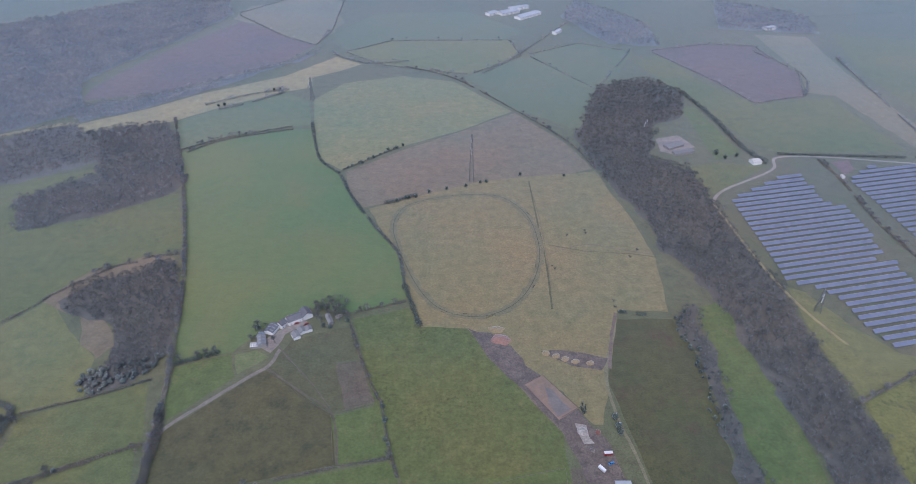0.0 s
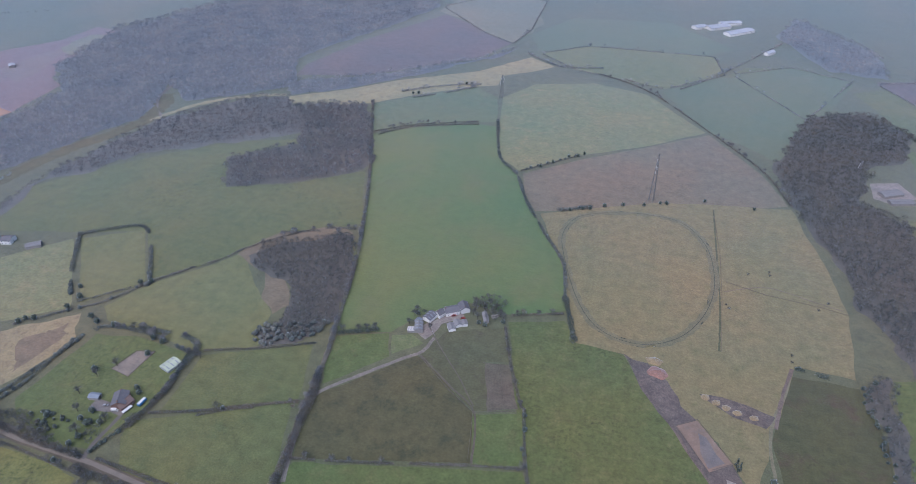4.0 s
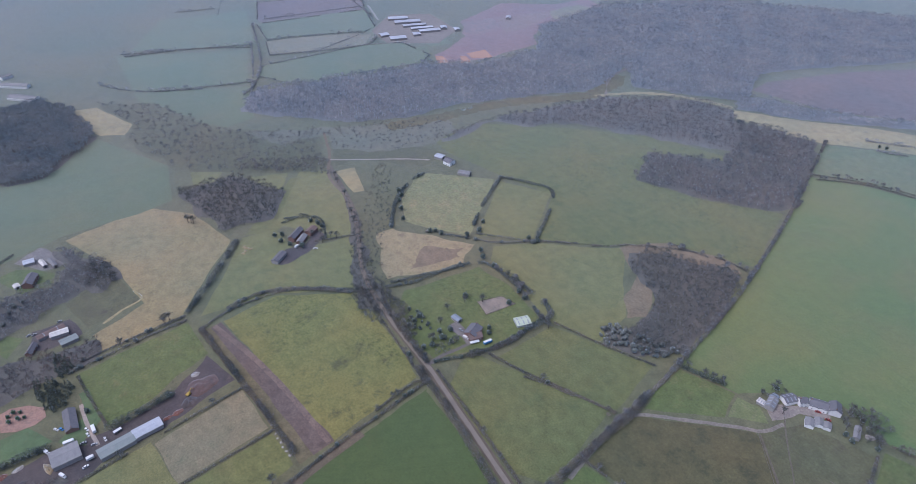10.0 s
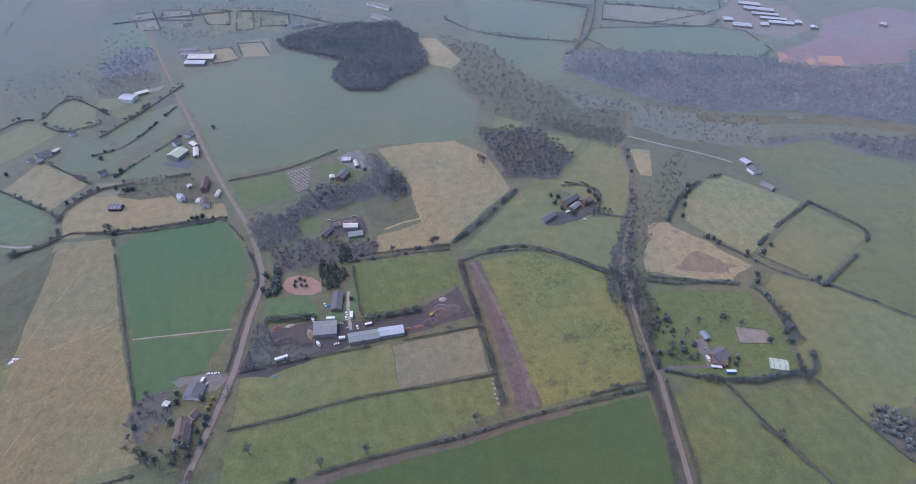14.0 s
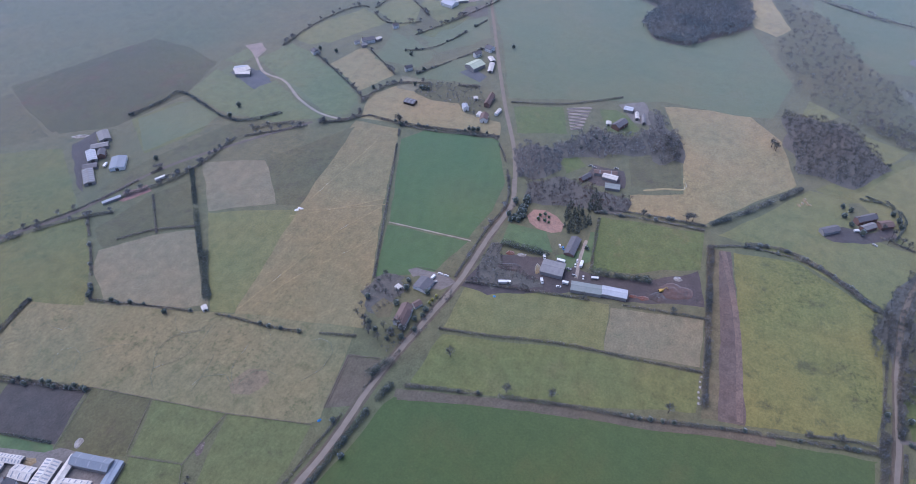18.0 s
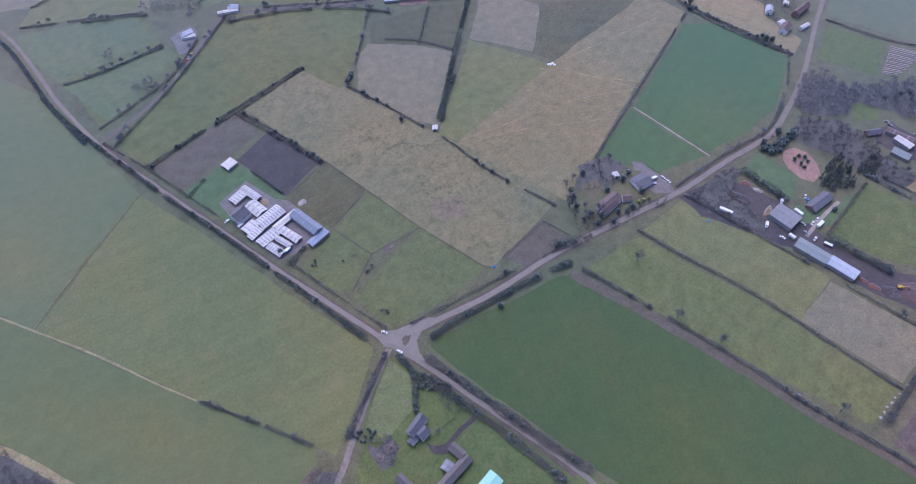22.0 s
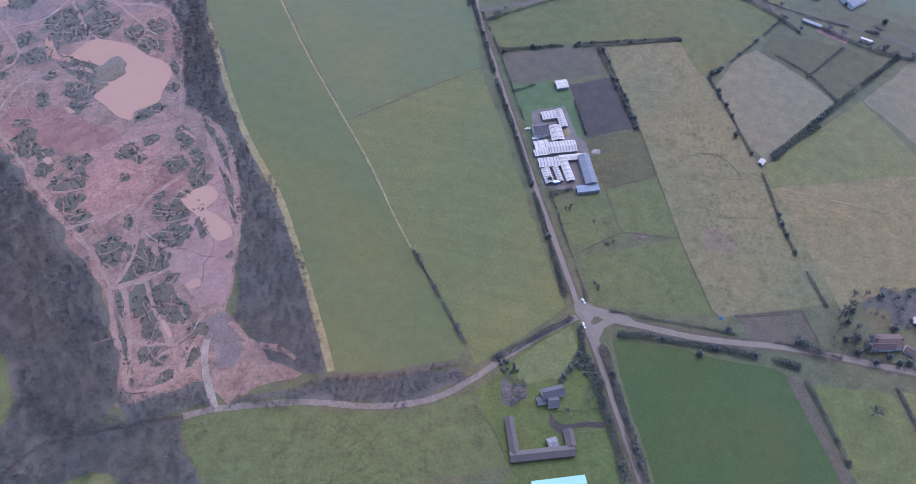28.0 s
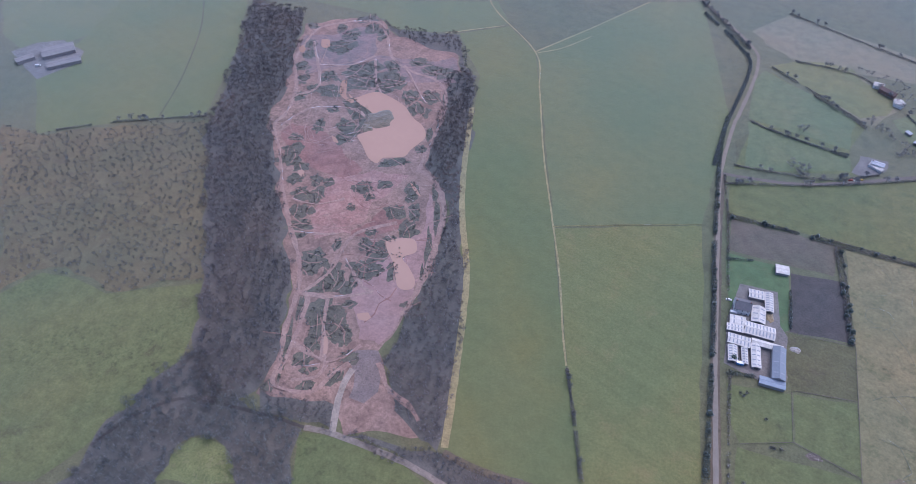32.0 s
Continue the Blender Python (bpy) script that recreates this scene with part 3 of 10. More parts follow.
def bare_tree(height=9.0, spread=3.6, twigs=60, width=0.42, dense=False):
    """A leafless tree: trunk, limbs, and a loose, uneven crown of twigs; a dense one has a brushy crown of finer twigs."""
    stem = [cone((0, 0, 0), (0.2, 0.1, height * 0.45), 0.28, 0.16)]
    for k in range(3 if dense else 5):
        a = k * (2.1 if dense else 1.26) + RNG.uniform(-0.4, 0.4)
        r = spread * RNG.uniform(0.45, 0.8)
        stem.append(cone((0.1, 0.05, height * RNG.uniform(0.25, 0.42)), (r * np.cos(a), r * np.sin(a), height * RNG.uniform(0.65, 0.9)), 0.13, 0.04, 3))
    d = RNG.normal(size=(twigs, 3))
    d[:, 2] = np.abs(d[:, 2]) * 0.9 - 0.25
    d /= np.linalg.norm(d, axis=1)[:, None]
    swell = 0.85 + 0.25 * np.sin(d[:, 0] * 5 + RNG.uniform(0, 6)) * np.cos(d[:, 1] * 4)
    r = RNG.uniform(0.2, 1.1, (twigs, 1)) ** (0.55 if dense else 0.7) * swell[:, None]
    c = np.array([0, 0, height * 0.6]) + d * r * np.array([spread, spread, height * 0.32])
    way = d + RNG.normal(size=(twigs, 3)) * 0.45 + np.array([0, 0, 0.35])
    way /= np.linalg.norm(way, axis=1)[:, None]
    crown = slivers(c, way, 1.5 if dense else 2.3, width)
    return gather(stem), crown


def lump(rx, ry, rz, cz):
    """A rough, dented core of foliage: a low ball with an uneven surface."""
    bm = bmesh.new()
    bmesh.ops.create_icosphere(bm, subdivisions=2, radius=1.0)
    off = Vector(RNG.uniform(0, 50, 3))
    v = []
    for q in bm.verts:
        w = 0.8 + 0.45 * noise.noise(q.co * 1.7 + off) + 0.2 * noise.noise(q.co * 4 + off)
        v.append((q.co.x * rx * w, q.co.y * ry * w, max(0.1, cz + q.co.z * rz * w)))
    f = [[w.index for w in face.verts] for face in bm.faces]
    bm.free()
    return np.array(v), np.array(f)


def leafy_tree(height=7.0, spread=2.6, leaves=90, size=0.8):
    """An evergreen tree or large shrub, clumpy and ragged at the edges."""
    stem = [cone((0, 0, 0), (0.1, 0, height * 0.5), 0.22, 0.12)]
    for k in range(3):
        a = k * 2.1 + RNG.uniform(-0.4, 0.4)
        stem.append(cone((0, 0, height * 0.3), (spread * 0.5 * np.cos(a), spread * 0.5 * np.sin(a), height * 0.7), 0.1, 0.04, 3))
    core = lump(spread * 0.78, spread * 0.78, height * 0.44, height * 0.5)
    pick = RNG.integers(0, len(core[0]), leaves)
    c = core[0][pick] * RNG.uniform(0.92, 1.12, (leaves, 1)) + RNG.normal(size=(leaves, 3)) * 0.16
    c[:, 2] = np.maximum(c[:, 2], 0.3)
    way = RNG.normal(size=(leaves, 3))
    way /= np.linalg.norm(way, axis=1)[:, None]
    return gather(stem), gather([core, slivers(c, way, size * 1.25, size)])


def conifer(height=11.0, spread=2.4, leaves=110, size=0.8):
    stem = [cone((0, 0, 0), (0, 0, height * 0.95), 0.22, 0.04)]
    h = RNG.uniform(0.05, 1, leaves) ** 1.3
    a = RNG.uniform(0, 6.283, leaves)
    r = spread * (1 - h) * RNG.uniform(0.5, 1.05, leaves) + 0.1
    c = np.stack([r * np.cos(a), r * np.sin(a), height * h], 1)
    way = np.stack([np.cos(a), np.sin(a), -0.35 * np.ones(leaves)], 1) + 0.25 * RNG.normal(size=(leaves, 3))
    way /= np.linalg.norm(way, axis=1)[:, None]
    return gather(stem), slivers(c, way, size * 1.5, size)


BARE = [bare_tree(RNG.uniform(8, 11), RNG.uniform(3.0, 4.4), 100, 0.36) for _ in range(8)]
BARE_FAR = [bare_tree(RNG.uniform(7, 10.5), RNG.uniform(4.2, 5.6), 58, 0.5, True) for _ in range(8)]
WOODED = [bare_tree(RNG.uniform(6.5, 10.5), RNG.uniform(3.0, 4.5), 105, 0.33, True) for _ in range(10)]
LEAFY = [leafy_tree(RNG.uniform(4.2, 5.6), RNG.uniform(2.2, 3.0), 130, 0.62) for _ in range(6)]
FIR = [conifer(RNG.uniform(8, 12), RNG.uniform(2.0, 2.8)) for _ in range(5)]
SCRUB = [bare_tree(RNG.uniform(1.6, 2.8), RNG.uniform(1.2, 2.0), 30, 0.3) for _ in range(6)]


def planted(kinds, spots, size, lift=0.0):
    """Copies of the given plants at the spots, turned and sized at random, as one set of triangles."""
    out = []
    for k, (x, y) in enumerate(spots):
        stem, crown = kinds[k % len(kinds)]
        a, s = RNG.uniform(0, 6.283), size * RNG.uniform(0.78, 1.15)
        c, n = np.cos(a) * s, np.sin(a) * s
        for v, f in ((stem, crown)):
            out.append((np.stack([x + v[:, 0] * c - v[:, 1] * n, y + v[:, 0] * n + v[:, 1] * c, lift + v[:, 2] * s], 1), f))
    return gather(out)


def wood(pts, spacing, kinds, mat, floor, label, size=1.0, name="woodland", holes=(), fill=0.94):
    """A wood: its floor of dead leaves and a stand of trees that nobody could count."""
    p = np.array(pts, float)
    lo, hi = p.min(0), p.max(0)
    spacing, size = spacing * 0.84, size * 0.92
    nx, ny = (np.ceil((hi - lo) / spacing)).astype(int) + 1
    g = np.stack(np.meshgrid(np.arange(nx), np.arange(ny)), -1).reshape(-1, 2) * spacing + lo
    g = g + RNG.uniform(-0.48, 0.48, g.shape) * spacing
    stray = np.array([(noise.noise(Vector((x * 0.04, y * 0.04, 3))), noise.noise(Vector((x * 0.04, y * 0.04, 9)))) for x, y in g]) * 9
    keep = inside(pts, g + stray) & (RNG.uniform(size=len(g)) < fill)
    for h in holes:
        keep &= ~inside(h, g)
    g = g[keep]
    if floor:
        sheet("woodland_floor", pts, floor, "dark brown leaf litter and undergrowth below bare trees", "woodland floor", amount=4.0)
    if len(g):
        v, f = planted(kinds, g, size)
        tagged(new(name, tri_mesh(name, v, f, mat)), label, "woodland", kind="stuff")


def hedge(pts, mat, label, width=1.8, height=1.7, density=19, size=0.58, gaps=0.06, bushes=None, every=30.0, twig=None):
    """A hedge: a ragged line of shrub clumps with gaps, taller bushes standing in it here and there."""
    line = spline(pts, 1.25)
    width, height = width * 1.3, height * 1.1
    keep = RNG.uniform(size=len(line)) > gaps
    if gaps:
        keep &= np.array([noise.noise(Vector((x * 0.035, y * 0.035, 5))) > -0.42 for x, y in line])
    density = int(density * max(1, width / 1.8))
    line = line[keep]
    if len(line) < 3:
        return None
    swell = np.array([1 + 0.55 * noise.noise(Vector((x * 0.08, y * 0.08, 1))) for x, y in line])
    n = len(line) * density
    base = np.repeat(line, density, 0)
    sw = np.repeat(swell, density)
    c = np.empty((n, 3))
    r = np.sqrt(RNG.uniform(size=n)) * width * 0.55 * sw
    a = RNG.uniform(0, 6.283, n)
    c[:, 0], c[:, 1] = base[:, 0] + r * np.cos(a), base[:, 1] + r * np.sin(a)
    c[:, 2] = RNG.uniform(0.15, 1, n) ** 0.7 * height * sw * (1 - 0.35 * (r / (width * 0.9)) ** 2)
    way = RNG.normal(size=(n, 3))
    way /= np.linalg.norm(way, axis=1)[:, None]
    pieces = [slivers(c, way, size * 1.3, size)]
    ob = new("hedge", tri_mesh("hedge", *gather(pieces), mat))
    if bushes:
        k = max(1, int(len(line) * 1.25 / every))
        spots = line[RNG.integers(0, len(line), k)] + RNG.normal(size=(k, 2)) * 0.5
        v, f = planted(bushes, spots, 0.8)
        b = new("bush", tri_mesh("bush", v, f, twig or mat))
        b.parent = ob
        tagged(b, "taller bushes standing in the hedge", kind="stuff")
    return tagged(ob, label, "hedge", "field hedges")


TREES = {}


def tree(x, y, kind, size, label, bark, leaf, category="tree"):
    """One standing tree: trunk with limbs, and crown."""
    kinds = {"bare": BARE, "leafy": LEAFY, "fir": FIR, "scrub": SCRUB}[kind]
    i = int(RNG.integers(0, len(kinds)))
    key = (kind, i, leaf.name)
    if key not in TREES:
        (sv, sf), (cv, cf) = kinds[i]
        TREES[key] = tri_mesh("trunk", sv, sf, bark), tri_mesh("crown", cv, cf, leaf)
    root = new("tree" if kind != "scrub" else "shrub")
    for nm, me in zip(("trunk", "crown"), TREES[key]):
        o = new(nm, me)
        o.parent = root
    root.matrix_basis = pose(x, y, ground_z(x, y) - 0.02, 0, 0, RNG.uniform(0, 360)) @ Matrix.Diagonal((size, size, size, 1))
    return tagged(root, label, category, "trees")


# ---------- the ground ----------
bm = bmesh.new()
bmesh.ops.create_circle(bm, cap_ends=True, radius=9000, segments=96)
ground = part("ground", bm, M_GROUND, None)
tagged(ground, "wide plain of winter grass reaching the horizon", "ground", kind="structure")

# fields
sheet("field", [(-348, 754), (-296, 789), (-224, 820), (-193, 820), (-173, 742), (-140, 698), (-116, 641), (-84, 582), (-59, 539), (-46, 470), (-90, 451), (-134, 458), (-169, 427), (-184, 402), (-229, 390), (-248, 450), (-271, 542), (-311, 660)], M_LEY, "long strip of even bright green grass ley", "field", amount=0.9)
sheet("field", [(-352, 764), (-386, 842), (-330, 893), (-255, 945), (-217, 917), (-197, 836), (-234, 826), (-298, 796)], M_LEY2, "pale green grass at the top of a long field", "field", amount=0.9)
sheet("field", [(-500, 814), (-514, 836), (-437, 889), (-382, 939), (-271, 1011), (-202, 1098), (-157, 1063), (-182, 1038), (-227, 1003), (-227, 962), (-256, 949), (-331, 897), (-387, 846), (-438, 829)], M_STRAW, "pale yellow rough grass strip below the hill", "field", amount=0.9)
sheet("field", [(-209, 919), (-172, 983), (-85, 1011), (-8, 989), (75, 878), (10, 821), (-75, 767), (-139, 709), (-170, 738), (-190, 821)], M_ROUGHGREEN, "rough yellow and green pasture on a low hill", "field", amount=0.9)
sheet("field", [(-134, 704), (-67, 762), (14, 821), (79, 873), (138, 778), (161, 711), (125, 698), (28, 680), (-79, 633), (-104, 625), (-124, 666)], M_BRACKEN, "brown dead grass and bracken field", "field", amount=0.9)
sheet("field", [(-97, 622), (-45, 648), (24, 680), (79, 692), (163, 705), (184, 604), (193, 530), (185, 451), (141, 454), (132, 415), (119, 382), (97, 353), (50, 370), (8, 430), (-31, 430), (-45, 470), (-56, 530)], M_TAN, "dry tan winter pasture with a trodden ring", "field", amount=0.9)
sheet("field", [(48, 388), (59, 382), (74, 373), (91, 340), (99, 327), (106, 327), (114, 352), (116, 380), (86, 390)], M_TAN, "rough tan grass beside the sand arena", "field", amount=1.5)
sheet("field", [(-91, 442), (-45, 457), (-31, 432), (8, 429), (22, 402), (46, 367), (75, 324), (76, 289), (-37, 276), (-49, 308), (-64, 352), (-79, 402)], M_PASTURE, "bright green grazing field with paler tufts", "field", amount=0.9)
sheet("field", [(-37, 276), (76, 289), (76, 258), (-31, 245)], M_PASTURE2, "green grazing field beside a dirt yard", "field", amount=0.9)
sheet("field", [(-204, 262), (-213, 294), (-213, 321), (-154, 381), (-147, 379), (-94, 337), (-84, 292)], M_OLIVE, "worn brown and olive horse paddock", "field", amount=0.9)
sheet("field", [(-151, 384), (-139, 416), (-93, 433), (-81, 395), (-98, 390), (-84, 341), (-94, 338), (-147, 380)], M_OLIVE2, "dull olive paddock beside the farm", "field", amount=0.9)
sheet("field", [(-98, 388), (-79, 392), (-62, 349), (-84, 341)], M_MUDGRASS, "bare brown patch inside a paddock", "field", amount=0.9)
sheet("field", [(-94, 335), (-59, 345), (-49, 300), (-83, 291)], M_PASTURE2, "small square green paddock", "field", amount=0.9)
sheet("field", [(-226, 385), (-185, 400), (-175, 374), (-215, 331), (-222, 351)], M_PASTURE2, "small green field by the farm track", "field", amount=0.9)
sheet("field", [(-182, 399), (-166, 404), (-153, 396), (-174, 377)], M_LIME, "yellow-green farm plot", "field", amount=0.9)
sheet("field", [(-204, 252), (-202, 259), (-48, 295), (-41, 282), (-36, 260), (-197, 222)], M_PASTURE2, "green field below the paddocks", "field", amount=0.9)
sheet("field", [(-672, 438), (-673, 519), (-604, 601), (-514, 682), (-430, 715), (-409, 679), (-492, 636), (-455, 578), (-381, 609), (-317, 658), (-275, 551), (-306, 529), (-373, 476), (-384, 450), (-429, 406), (-484, 475), (-552, 454), (-630, 434)], M_MEADOW, "wide pale green meadow below the woods", "field", amount=0.9)
sheet("field", [(-444, 361), (-421, 405), (-382, 447), (-367, 472), (-329, 426), (-295, 395), (-285, 352), (-325, 336), (-346, 338), (-389, 342), (-427, 346)], M_MEADOW2, "yellow-green meadow by the copse", "field", amount=0.9)
sheet("field", [(-323, 332), (-241, 369), (-225, 311), (-320, 270), (-321, 307)], M_MEADOW, "green meadow with faint wheel tracks", "field", amount=0.9)
sheet("field", [(-542, 445), (-488, 476), (-430, 400), (-468, 359)], M_MEADOW2, "square hedged meadow", "field", amount=0.9)
sheet("field", [(-610, 378), (-549, 442), (-484, 367), (-472, 352), (-507, 324), (-532, 311), (-573, 332)], M_ROUGHGREEN, "rough pale pasture", "field", amount=0.9)
sheet("field", [(-527, 275), (-527, 294), (-502, 312), (-457, 348), (-438, 321), (-445, 287), (-457, 248), (-494, 261)], M_HEATHGRASS, "straw-coloured heath with brown bracken", "field", amount=3)
sheet("field", [(-480, 300), (-468, 322), (-458, 336), (-450, 316), (-453, 296), (-458, 272), (-464, 284), (-472, 290)], M_BRACKEN, "brown bracken on the heath", "field", amount=5, step=4.0)
sheet("field", [(-434, 252), (-425, 330), (-383, 336), (-334, 331), (-329, 302), (-333, 271), (-346, 228), (-378, 224), (-421, 240)], M_PASTURE2, "green paddocks round a farmhouse", "field", amount=0.9)
sheet("field", [(-331, 243), (-334, 259), (-228, 307), (-204, 229), (-227, 214), (-311, 215)], M_MEADOW, "green field with dark patches of rush", "field", amount=0.9)
sheet("field", [(-200, 227), (-203, 256), (-98, 281), (-80, 268), (-178, 204)], M_PASTURE2, "green field behind the paddock hedge", "field", amount=0.9)
sheet("field", [(-146, -124), (-177, -121), (-246, -107), (-253, -103), (-262, -78), (-276, -29), (-286, 20), (-270, -50), (-284, 12), (-295, 66), (-316, 164), (-323, 206), (-321, 204), (-273, 203), (-226, 200), (-169, 1), (-157, -55), (-147, -106), (-144, -122)], M_CROP, "even green winter cereal with drill rows", "field", amount=0.9)
sheet("field", [(-486, 102), (-493, 152), (-455, 215), (-364, 211), (-338, 206), (-319, 125), (-395, 115)], M_MEADOW3, "mossy green and yellow field with rush patches", "field", amount=0.9)
sheet("field", [(-268, -98), (-316, -93), (-338, -1), (-350, 91), (-317, 93), (-296, 26), (-277, -52)], M_LIMESTRIPE, "lime-green mown strip field", "field", amount=0.9)
sheet("field", [(-322, -95), (-371, -95), (-391, 17), (-346, 24)], M_MEADOW2, "dull yellow-green paddock", "field", amount=0.9)
sheet("field", [(-388, 19), (-402, 88), (-356, 91), (-346, 24)], M_FAWN, "fawn rough grass paddock", "field", amount=0.9)
sheet("field", [(-484, 81), (-486, 100), (-395, 115), (-318, 125), (-314, 97), (-367, 92)], M_SCRUBLAND, "rough ground beside the turned earth", "field", amount=0.9)
sheet("field", [(-483, 90), (-486, 100), (-395, 115), (-319, 125), (-316, 108), (-392, 101)], M_EARTH, "strip of bare turned brown earth", "field", amount=0.9)
sheet("yard", [(-406, -90), (-413, -77), (-422, -44), (-418, -3), (-427, 39), (-453, 77), (-415, 87), (-397, 28), (-393, -14), (-377, -49), (-365, -75), (-367, -99)], M_YARD, "black and brown muddy yard", "yard", amount=1.5)
sheet("field", [(-490, -15), (-501, 76), (-455, 79), (-444, 50), (-431, 29), (-423, -5)], M_PASTURE2, "green field beside the yard", "field", amount=0.9)
sheet("field", [(-690, 11), (-708, 95), (-668, 132), (-599, 148), (-513, 75), (-506, 9), (-529, 6), (-548, 52), (-615, 42)], M_HAY, "golden tan hay meadow", "field", amount=0.9)
sheet("field", [(-584, -6), (-609, 39), (-552, 51), (-542, 4)], M_OLIVE2, "dull green paddock beside the hay meadow", "field", amount=0.9)
sheet("garden", [(-660, -53), (-664, -36), (-652, -18), (-639, -6), (-622, -12), (-622, -36)], M_PASTURE2, "green garden round a brick house", "garden", amount=1.2)
sheet("yard", [(-676, -36), (-692, -12), (-664, 4), (-648, 3), (-648, -14), (-664, -26)], M_YARDGREY, "grey yard with parked caravans", "yard", amount=1.5)
sheet("clearing", [(-560, -71), (-568, -53), (-557, -42), (-538, -57)], M_PASTURE2, "small green clearing among trees", "clearing", amount=1.5)
strip("footpath", [(-540, 16), (-549, 34), (-556, 52), (-572, 48)], 2.2, M_STRAW, "pale worn path along a paddock edge", "footpath", wobble=0.6)
sheet("field", [(-532, -229), (-555, -213), (-567, -136), (-505, -108), (-462, -105), (-421, -112), (-414, -185)], M_CROP2, "smooth bright green field", "field", amount=0.9)
sheet("field", [(-411, -185), (-417, -111), (-371, -125), (-349, -167)], M_CROP2, "smooth green field below a pale path", "field", amount=0.9)
sheet("field", [(-545, -288), (-548, -237), (-457, -209), (-299, -151), (-274, -250), (-389, -271)], M_STUBBLE, "tan stubble field with drill lines", "field", amount=0.9)
sheet("field", [(-366, -343), (-400, -270), (-276, -251), (-270, -270)], M_MEADOW2, "grey-green pasture", "field", amount=0.9)
sheet("field", [(-426, -395), (-451, -339), (-420, -306), (-399, -293), (-368, -344)], M_FAWN, "fawn rough pasture", "field", amount=0.9)
sheet("field", [(-454, -339), (-535, -283), (-404, -271), (-398, -291)], M_OLIVE2, "grey-olive pasture", "field", amount=0.9)
sheet("field", [(-274, -390), (-292, -400), (-323, -370), (-343, -340), (-275, -275), (-259, -304), (-245, -350)], M_FAWN, "fawn rough pasture with dark bushes", "field", amount=0.9)
sheet("field", [(-311, -423), (-365, -409), (-326, -369), (-295, -398)], M_OLIVE2, "olive paddock", "field", amount=0.9)
sheet("field", [(-366, -409), (-397, -389), (-346, -341), (-327, -369)], M_OLIVE2, "olive paddock by the lane", "field", amount=0.9)
sheet("field", [(-162, -399), (-230, -408), (-253, -326), (-284, -220), (-298, -157), (-218, -142), (-212, -149), (-199, -202), (-182, -306)], M_ROUGHTAN, "rough tan grass with winding animal paths", "field", amount=0.9)
sheet("field", [(-273, -151), (-278, -125), (-237, -125), (-227, -144)], M_MUDGRASS, "bare brown paddock", "field", amount=0.9)
sheet("field", [(-878, -253), (-921, -211), (-960, -129), (-969, -94), (-921, -34), (-887, -50), (-849, -35), (-831, -6), (-845, 24), (-906, 84), (-788, 138), (-708, 121), (-701, 89), (-699, 10), (-645, -152), (-763, -198)], M_BLUEGREEN, "broad green arable field", "field", amount=0.9)
sheet("field", [(-631, -141), (-650, -91), (-602, -73), (-586, -122)], M_PASTURE2, "small green field by the road", "field", amount=0.9)
sheet("field", [(-551, -286), (-597, -298), (-626, -276), (-625, -207), (-597, -172), (-597, -145), (-575, -137), (-558, -236)], M_HAY, "tan paddock by the road", "field", amount=0.9)
sheet("field", [(-616, -454), (-658, -449), (-626, -345), (-575, -301), (-545, -307), (-562, -362)], M_BLUEGREEN, "green field beside a farm lane", "field", amount=0.9)
sheet("field", [(-527, -489), (-595, -481), (-570, -407), (-538, -323), (-505, -415)], M_BLUEGREEN, "green field by a farm", "field", amount=0.9)
sheet("field", [(-640, -373), (-693, -354), (-645, -290), (-600, -312)], M_HAY, "tan field", "field", amount=0.9)
sheet("field", [(-677, -444), (-786, -404), (-763, -357), (-709, -384), (-672, -419)], M_MEADOW2, "pale green field", "field", amount=0.9)
sheet("field", [(-670, -329), (-743, -337), (-698, -264), (-669, -271)], M_BLUEGREEN, "green paddock", "field", amount=0.9)
sheet("field", [(-650, -264), (-738, -215), (-660, -191)], M_BLUEGREEN, "green paddock by the road", "field", amount=0.9)
sheet("field", [(-755, -319), (-822, -240), (-769, -216), (-719, -268)], M_BLUEGREEN, "green paddock by the road", "field", amount=0.9)
sheet("field", [(-790, -389), (-843, -370), (-792, -301), (-756, -335)], M_MEADOW2, "pale paddock", "field", amount=0.9)
sheet("field", [(-600, 164), (-681, 248), (-667, 283), (-543, 261), (-548, 223), (-578, 238), (-602, 220), (-585, 185)], M_MEADOW, "pale green paddocks round a farm", "field", amount=0.9)
sheet("field", [(-503, 88), (-595, 164), (-554, 169), (-536, 186), (-541, 248), (-505, 247), (-462, 216), (-496, 152)], M_MEADOW2, "green paddock with scattered hay", "field", amount=0.9)
sheet("field", [(-712, 200), (-693, 249), (-654, 223), (-682, 200)], M_MEADOW2, "pale green field", "field", amount=0.9)
sheet("field", [(-60, -433), (-217, -523), (-323, -446), (-279, -396), (-239, -366), (-226, -412), (-142, -404), (-71, -389)], M_MEADOW, "green pasture by the lane", "field", amount=0.9)
sheet("field", [(-67, -530), (-143, -519), (-150, -497), (-61, -453), (-50, -492)], M_OLIVE2, "grey-green field", "field", amount=0.9)
sheet("field", [(-103, -608), (-154, -572), (-144, -523), (-67, -528)], M_MEADOW, "green field", "field", amount=0.9)
sheet("field", [(-256, -619), (-364, -503), (-328, -457), (-231, -527)], M_BLUEGREEN, "green field beyond the lane", "field", amount=0.9)
